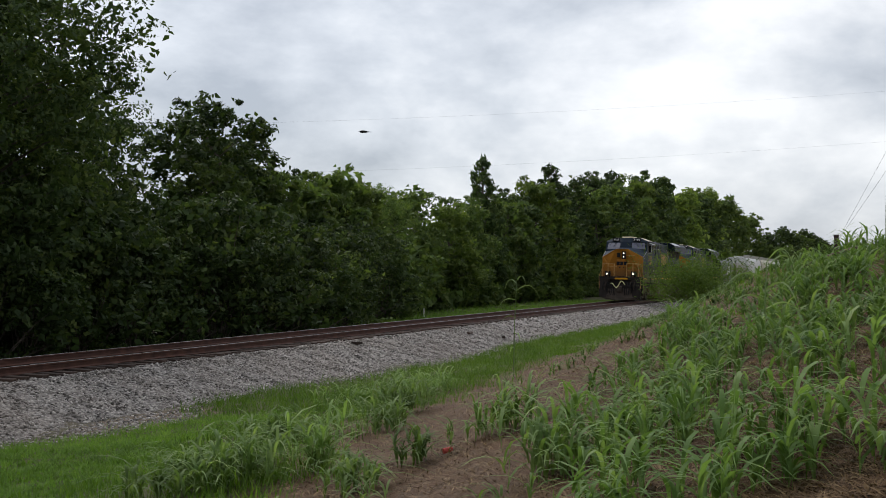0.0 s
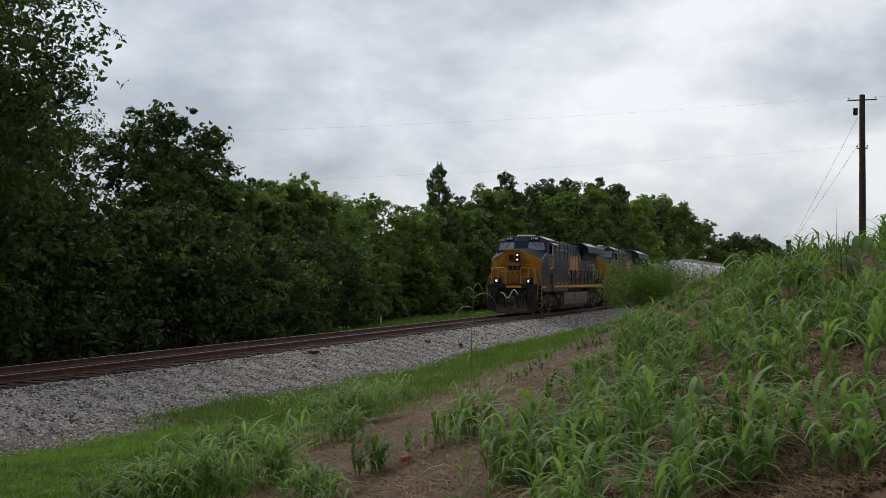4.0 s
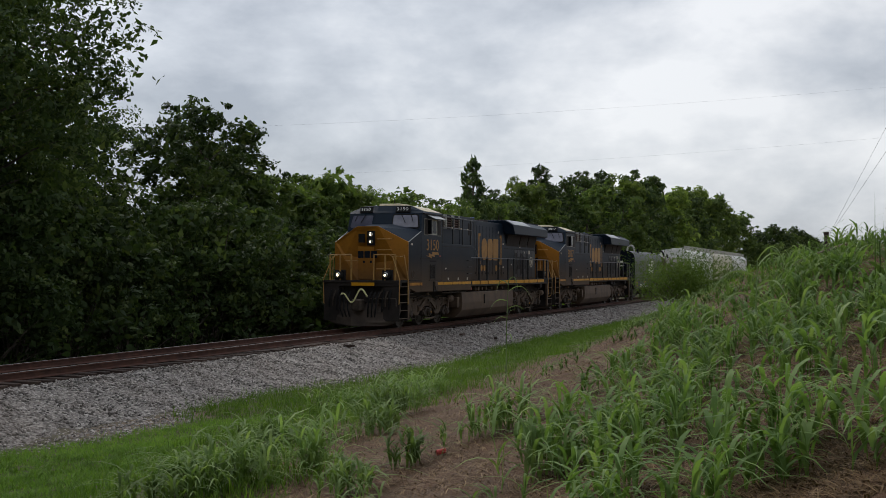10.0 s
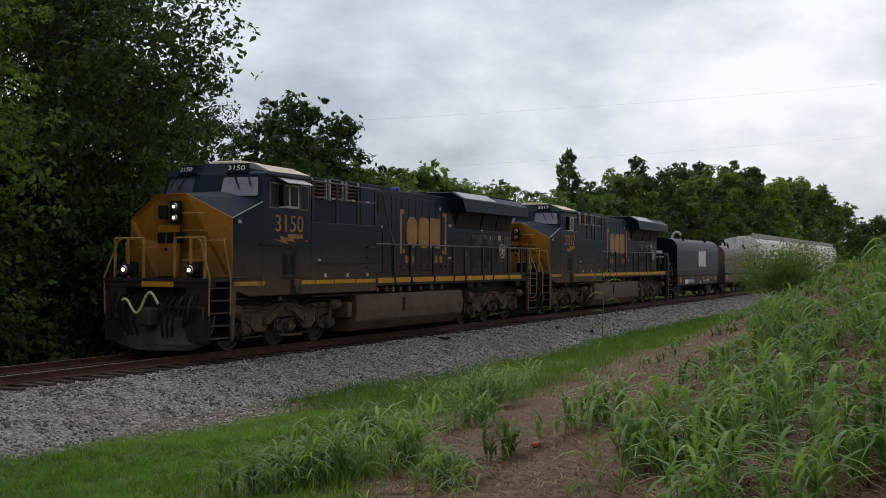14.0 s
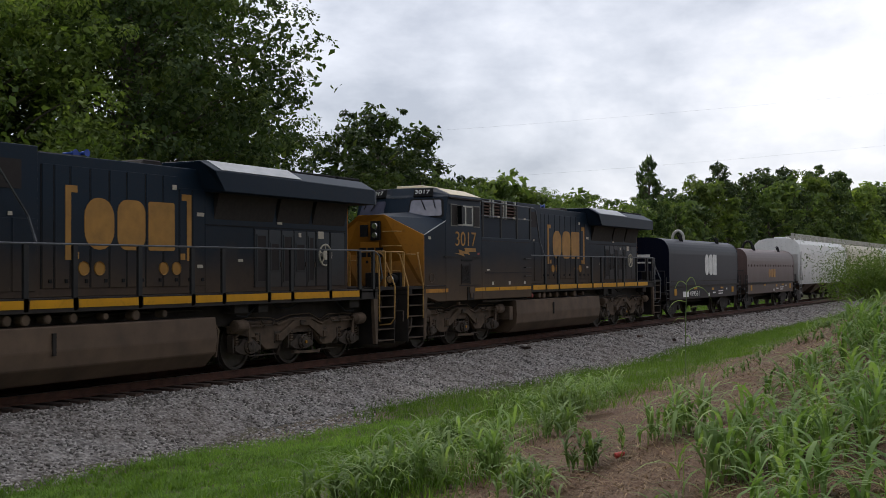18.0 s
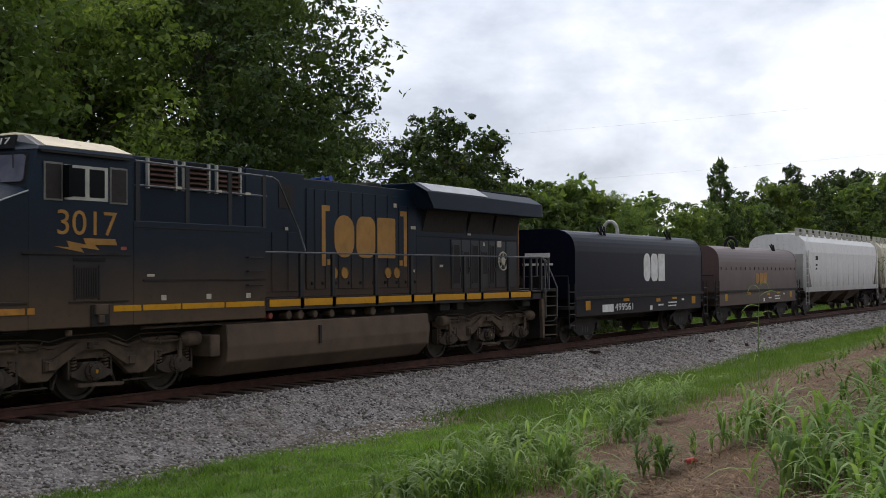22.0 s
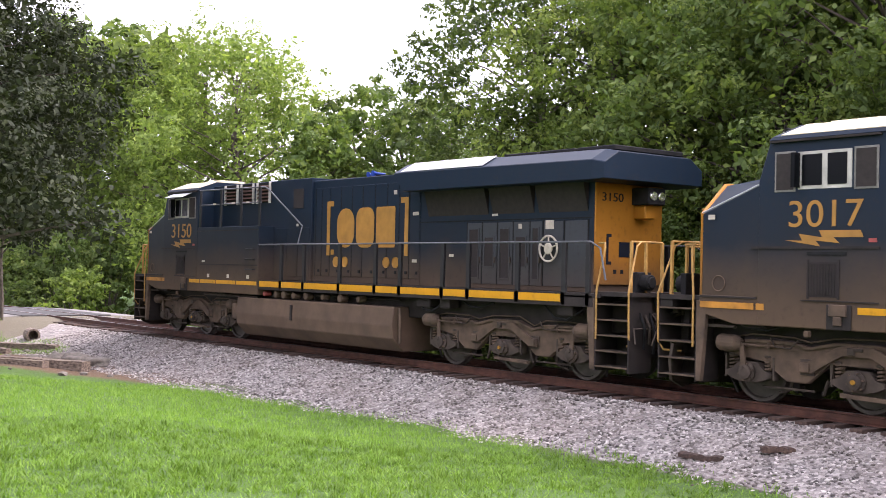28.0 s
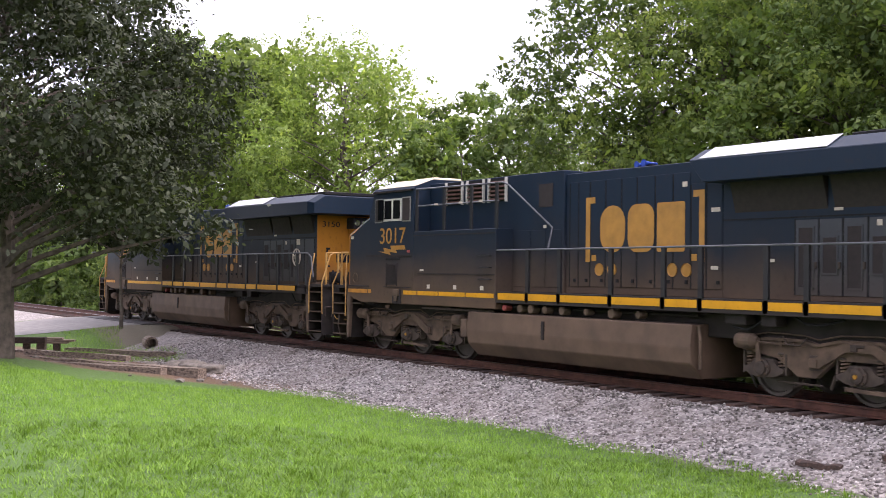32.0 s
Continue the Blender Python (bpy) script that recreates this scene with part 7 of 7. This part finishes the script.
def make_coil_car(hood_mat, zt, half, label, white):
    root = tagged(new("coil_car"), label, "railway wagon", group="coil cars of the train")
    h = half - 1.0
    sill = part("side_sill", prisms(([(-1.45, 0.85), (1.45, 0.85), (1.45, 1.42), (-1.45, 1.42)], "x", -h + 0.1, h - 0.1)), M["coilblue"] if white else M["coilbrown"], root, bevel=0.015)
    part("centre_sill", boxes((-half + 0.7, half - 0.7, -0.4, 0.4, 0.6, 1.0)), M["frame"], root, bevel=0.015)
    part("end_platform", boxes((-half + 0.65, -h + 0.15, -1.4, 1.4, 1.1, 1.2)), M["frame"], root)
    part("end_platform", boxes((h - 0.15, half - 0.65, -1.4, 1.4, 1.1, 1.2)), M["frame"], root)
    prof = [(-1.47, 1.42), (1.47, 1.42)] + [(1.47 * math.cos(a) if abs(math.cos(a)) > 0.98 else 1.47 * math.copysign(abs(math.cos(a)) ** 0.42, math.cos(a)), zt - 0.72 + 0.72 * math.sin(a) ** 0.9) for a in [radians(v_) for v_ in range(0, 181, 12)]]
    hood = part("hood", prisms((prof, "x", -h, h)), hood_mat, root, "round-topped removable coil hood", bevel=0.01)
    for x_ in (-h - 0.012, h - 0.03):
        part("hood_rim", prisms(([(y * 1.008, z + 0.008) for y, z in prof], "x", x_, x_ + 0.045)), hood_mat, hood)
    for s in (-1, 1):
        part("hood_rail", boxes((-h - 0.03, h + 0.03, *sorted((s * 1.47, s * 1.52)), 1.4, 1.5)), M["frame"], hood, bevel=0.008)
        if not white:
            for x_ in np.linspace(-h + 0.3, h - 0.3, 18):
                part("rib", boxes((x_ - 0.03, x_ + 0.03, *sorted((s * 1.46, s * 1.50)), zt - 1.05, zt - 0.93)), hood_mat, hood)
    for x_ in (-h * 0.52, h * 0.52):
        for y in (-1.2, 1.2):
            part("lifting_bracket", tubes(([(x_ - 0.3, y * 0.9, zt + 0.16), (x_ - 0.14, y, zt - 0.2), (x_, y * 0.9, zt + 0.2), (x_ + 0.14, y, zt - 0.2), (x_ + 0.3, y * 0.9, zt + 0.16)], 0.032)), M["black"], hood)
    # lifting bail at the middle
    part("lifting_bail", tubes(([(0.25 - 0.0, -0.28 + 0.0, zt - 0.02)] + [(0.25, 0.28 * -math.cos(a), zt + 0.1 + 0.38 * math.sin(a)) for a in [radians(v_) for v_ in range(0, 181, 20)]] + [(0.25, 0.28, zt - 0.02)], 0.07)), M["alu"] if white else M["black"], hood)
    for d in (-1, 1):
        xa = d * (half - 0.75)
        part("end_railing", tubes(([(xa, -1.35, 1.15), (xa, -1.35, 2.15), (xa, 1.35, 2.15), (xa, 1.35, 1.15)], 0.022), ([(xa, -0.5, 1.15), (xa, -0.5, 2.15)], 0.018)), M["rail_g"], root)
        part("ladder", tubes(*[([(d * (h + 0.08), -1.5, z), (d * (h + 0.5), -1.5, z)], 0.018) for z in (0.6, 0.95, 1.3, 1.65)], ([(d * (h + 0.08), -1.5, 0.5), (d * (h + 0.08), -1.5, 1.9)], 0.02), ([(d * (h + 0.5), -1.5, 0.5), (d * (h + 0.5), -1.5, 1.9)], 0.02)), M["rail_g"], root)
        wagon_truck(root, d * (half - 2.45))
    wagon_ends(root, half)
    part("hand_brake", cyl((-half + 0.75, 0.5, 1.9), 0.3, 0.04, "x", 18), M["frame"], root)
    y = -1.455
    if white:
        emblem(root, -1.472, -0.25, 1.85, 1.95, 2.95, M["white"], False, "white painted emblem of plain shapes")
        lettering("499561", 0.34, M["white"], root, (-1.9, y, 1.08), "side", 1.55)
        bm = bmesh.new()
        side_slab(bm, -3.75, -2.85, 0.95, 1.2, -1.45, 0.006)
        part("mark_bar", bm, M["white"], root, "white painted bar")
        bm = bmesh.new()
        box(bm, -h - 0.02, -h - 0.012, -0.6, 0.3, 2.75, 2.9)
        box(bm, -h - 0.02, -h - 0.012, -0.7, 0.4, 2.5, 2.57)
        part("mark_bar", bm, M["white"], hood)
        part("panel_strip", boxes((-h + 0.3, h - 0.3, -1.483, -1.47, 1.66, 1.69)), M["frame"], hood)
    else:
        emblem(root, -1.473, -0.9, 0.9, 1.75, 2.25, M["orange"], False, "faded orange painted emblem")
    dp = part("data_plates", bmesh.new(), M["stripe"], root, "yellow and white data plates on the sill")
    for x_, w, hh, z, m_ in ((-5.05, 0.36, 0.3, 1.05, "stripe"), (4.7, 0.4, 0.28, 1.05, "stripe"), (-2.0, 0.5, 0.1, 1.28, "stripe"), (1.0, 0.4, 0.12, 1.2, "stripe"), (2.6, 0.5, 0.08, 1.26, "stripe"), (0.4, 0.22, 0.16, 0.92, "white"), (1.2, 0.5, 0.06, 1.05, "white"),
                                (2.2, 0.9, 0.05, 1.12, "white"), (2.2, 0.8, 0.05, 1.0, "white"), (3.6, 0.25, 0.07, 1.2, "white")):
        bm = bmesh.new()
        side_slab(bm, x_, x_ + w, z, z + hh, -1.45, 0.007)
        part("data_plate", bm, M[m_], dp)
    return root


def make_hopper(mat, half, label, marks=True):
    root = tagged(new("covered_hopper"), label, "railway wagon", group="covered hoppers of the train")
    h = half - 0.55
    zt = 4.25
    prof = [(-1.5, 1.45), (1.5, 1.45), (1.53, 2.2), (1.53, 3.3), (1.42, 3.85), (1.15, 4.12), (0.6, zt), (-0.6, zt), (-1.15, 4.12), (-1.42, 3.85), (-1.53, 3.3), (-1.53, 2.2)]
    b = part("body", prisms((prof, "x", -h + 1.3, h - 1.3)), mat, root, bevel=0.02)
    for d in (-1, 1):
        bm = bmesh.new()
        hi = [(y, z) for y, z in prof]
        loft(bm, [(d * (h - 1.3), y, z) for y, z in hi], [(d * (h - 0.25), y, max(z, 3.2)) for y, z in hi])
        part("end_slope", bm, mat, b)
        for y in (-1.44, 1.44):
            part("end_post", boxes((*sorted((d * (h - 0.1), d * (h - 0.25))), y - 0.06, y + 0.06, 1.3, 3.4)), mat, b)
        part("end_platform", boxes((*sorted((d * (h - 1.4), d * (h + 0.1))), -1.45, 1.45, 1.2, 1.32)), M["frame"], root)
        part("ladder", tubes(([(d * (h - 0.05), -1.52, 0.6), (d * (h - 0.05), -1.52, 3.4), (d * (h - 0.6), -1.5, 4.2)], 0.022), ([(d * (h - 0.5), -1.55, 0.6), (d * (h - 0.5), -1.55, 3.4)], 0.022), *[([(d * (h - 0.05), -1.54, z), (d * (h - 0.5), -1.54, z)], 0.016) for z in np.arange(0.7, 3.5, 0.35)]), mat, root)
        wagon_truck(root, d * (half - 2.2))
    part("side_sill", boxes((-h, h, -1.53, -1.47, 1.25, 1.5), (-h, h, 1.47, 1.53, 1.25, 1.5)), mat, root)
    part("centre_sill", boxes((-h, h, -0.3, 0.3, 0.7, 1.1)), M["frame"], root)
    for x_ in (-half * 0.42, 0, half * 0.42):
        bm = bmesh.new()
        loft(bm, [(x_ - 1.9, -1.45, 1.45), (x_ + 1.9, -1.45, 1.45), (x_ + 1.9, 1.45, 1.45), (x_ - 1.9, 1.45, 1.45)], [(x_ - 0.45, -0.5, 0.55), (x_ + 0.45, -0.5, 0.55), (x_ + 0.45, 0.5, 0.55), (x_ - 0.45, 0.5, 0.55)])
        hp = part("discharge_chute", bm, M["truck"], root)
        part("outlet_gate", boxes((x_ - 0.6, x_ + 0.6, -0.65, 0.65, 0.42, 0.55)), M["frame"], hp)
    rw = part("roof_walk", boxes((-h + 0.2, h - 0.2, -0.95, -0.6, zt + 0.1, zt + 0.14)), M["alu"], root)
    part("roof_rail", tubes(([(-h + 0.2, -0.95, zt + 0.3), (h - 0.2, -0.95, zt + 0.3)], 0.02)), M["alu"], rw)
    for x_ in np.linspace(-h + 0.3, h - 0.3, 14):
        part("roof_bracket", boxes((x_ - 0.02, x_ + 0.02, -1.15, -0.93, zt - 0.1, zt + 0.3)), M["alu"], rw)
    for x_ in np.linspace(-h * 0.75, h * 0.75, 5):
        part("hatch", boxes((x_ - 0.8, x_ + 0.8, -0.4, 0.4, zt, zt + 0.1)), mat, root, bevel=0.02)
    for x_ in np.linspace(-h + 1.6, h - 1.6, 12):
        part("side_rib", boxes((x_ - 0.02, x_ + 0.02, -1.533, -1.525, 1.5, 3.3)), mat, b)
    if marks:
        for x_, z, w, hh in ((-h + 2.0, 2.9, 0.5, 0.22), (-h + 2.0, 2.6, 0.35, 0.1), (-h + 2.0, 2.4, 0.3, 0.1)):
            bm = bmesh.new()
            side_slab(bm, x_, x_ + w, z, z + hh, -1.53, 0.006)
            part("mark_bar", bm, M["frame"], root)
    wagon_ends(root, half)
    return root


COIL_1 = make_coil_car(M["coilblue"], 3.66, 6.86, "dark navy coil car with a round-topped hood and white markings", True)
COIL_2 = make_coil_car(M["coilbrown"], 3.42, 6.86, "rusty brown coil car with a round-topped hood", False)
HOP_1 = make_hopper(M["hopwhite"], 9.2, "dirty white covered hopper wagon with scrawled dark marks")
HOP_2 = make_hopper(M["hopcream"], 9.2, "dirty cream covered hopper wagon", False)
HOP_3 = make_hopper(M["hopwhite"], 9.2, "dirty white covered hopper wagon with roof walkway", False)
TRAIN = [(LOCO_1, MID), (LOCO_2, MID + 22.3), (COIL_1, 52.42), (COIL_2, 66.2), (HOP_1, 82.3), (HOP_2, 100.7), (HOP_3, 119.1)]


# ---- ties and loose stone ----
trng = np.random.default_rng(5)
bm = boxes((-0.115, 0.115, -1.3, 1.3, -0.36, -0.172))
bmesh.ops.bevel(bm, geom=bm.edges[:], offset=0.012, segments=1, affect="EDGES")
TIE = bpy.data.meshes.new("tie")
bm.to_mesh(TIE)
bm.free()
TIE.materials.append(M["tie"])
for i in range(292):
    x = -44.6 + i * 0.5
    ob = new("tie", TIE)
    ob.parent = track
    ob.matrix_basis = pose(x + trng.normal() * 0.025, TRACK_Y + trng.normal() * 0.05, trng.normal() * 0.006, 0, 0, 0 + trng.normal() * 0.9)
bm = bmesh.new()
for i in range(260):
    box(bm, 101.4 + i * 0.5 - 0.115, 101.4 + i * 0.5 + 0.115, TRACK_Y - 1.3, TRACK_Y + 1.3, -0.36, -0.172)
    if i < 120:
        x = -55 - i * 0.5
        box(bm, x - 0.115, x + 0.115, TRACK_Y - 1.3, TRACK_Y + 1.3, -0.36, -0.172)
tagged(part("far_ties", bm, M["tie"], track), "", "", kind="stuff")


def stones(n, x0, x1, y0, y1, size, name, label, dz=0.0, px=1.0):
    x = x0 + (x1 - x0) * trng.random(n) ** px
    y = trng.uniform(y0, y1, n)
    ok = np.abs(x - CROSS_X) > 4.7
    z = np.maximum(ballast_z(x, y), ground_z(x, y)) + dz
    ok &= y > np.interp(x, EDGE_X, EDGE_Y) + 0.15 * wob(x, y, 1.1, 2) + 0.12 * trng.normal(size=n) - 0.15
    x, y, z = x[ok], y[ok], z[ok]
    n = len(x)
    dirs = np.array([[1, 0, 0], [0, 1, 0], [-1, 0, 0], [0, -1, 0], [0, 0, 1], [0, 0, -1]], float)
    R_ = trng.normal(size=(n, 3, 3))
    q, _ = np.linalg.qr(R_)
    rad = size * trng.uniform(0.55, 1.5, (n, 1, 1)) * trng.uniform(0.65, 1.25, (n, 6, 1))
    V_ = np.einsum("nij,kj->nki", q, dirs) * rad * np.array([1, 1, 0.75]) + np.stack([x, y, z], 1)[:, None, :]
    F0 = np.array([[0, 1, 4], [1, 2, 4], [2, 3, 4], [3, 0, 4], [1, 0, 5], [2, 1, 5], [3, 2, 5], [0, 3, 5]])
    F_ = (F0[None] + (np.arange(n) * 6)[:, None, None]).reshape(-1, 3)
    return tagged(sheet(name, V_.reshape(-1, 3), F_, M["stone"]), label, "gravel", kind="stuff")


stones(80000, -40, 48, 12.4, 16.45, 0.033, "ballast_stones", "loose angular grey ballast stones")
stones(11000, -46, 62, 16.85, 18.15, 0.034, "ballast_stones", "grey ballast stones between the rails")
stones(9000, 48, 110, 13.4, 16.45, 0.055, "ballast_stones", "distant grey ballast stones")
stones(5000, -46, 62, 18.4, 20.6, 0.045, "ballast_stones", "grey ballast stones past the far rail")


# ---- motion ----
def train_s(t):
    """How far along the track the train's reference point is, in metres; it slows down a little, and drags briefly near the end."""
    return 81.99 - 4.4785 * t + 0.00733 * t * t + float(np.interp(t, (24.6, 26, 28, 30, 31, 32), (0, 0.18, 0.15, 0.14, 0.12, 0.03)))


def motions():
    for ob, off in TRAIN:
        walk(ob, [(t, pose(train_s(t) + off, TRACK_Y, 0)) for t in range(0, 33)])
    # every wheelset turns with the way the train has gone
    for ob, x_, r_ in WHEELS:
        walk(ob, [(q * 4 / 30, Matrix.Translation((x_, 0, r_)) @ Matrix.Rotation(-(train_s(0) - train_s(q * 4 / 30)) / r_, 4, "Y")) for q in range(241)])
    walk(BIRD, [(t, pose(x_, y_, z_, 0, 0, h_)) for t, x_, y_, z_, h_ in ((0, 27.3, 12.4, 5.62, -65), (0.1, 26.8, 13.5, 5.66, -65), (0.2, 26.3, 14.6, 5.7, -65), (0.3, 25.8, 15.7, 5.8, -65), (1, 22, 23.3, 11.0, -65), (3, 8, 50, 26, -60), (32, -250, 400, 60, -55))])


motions()
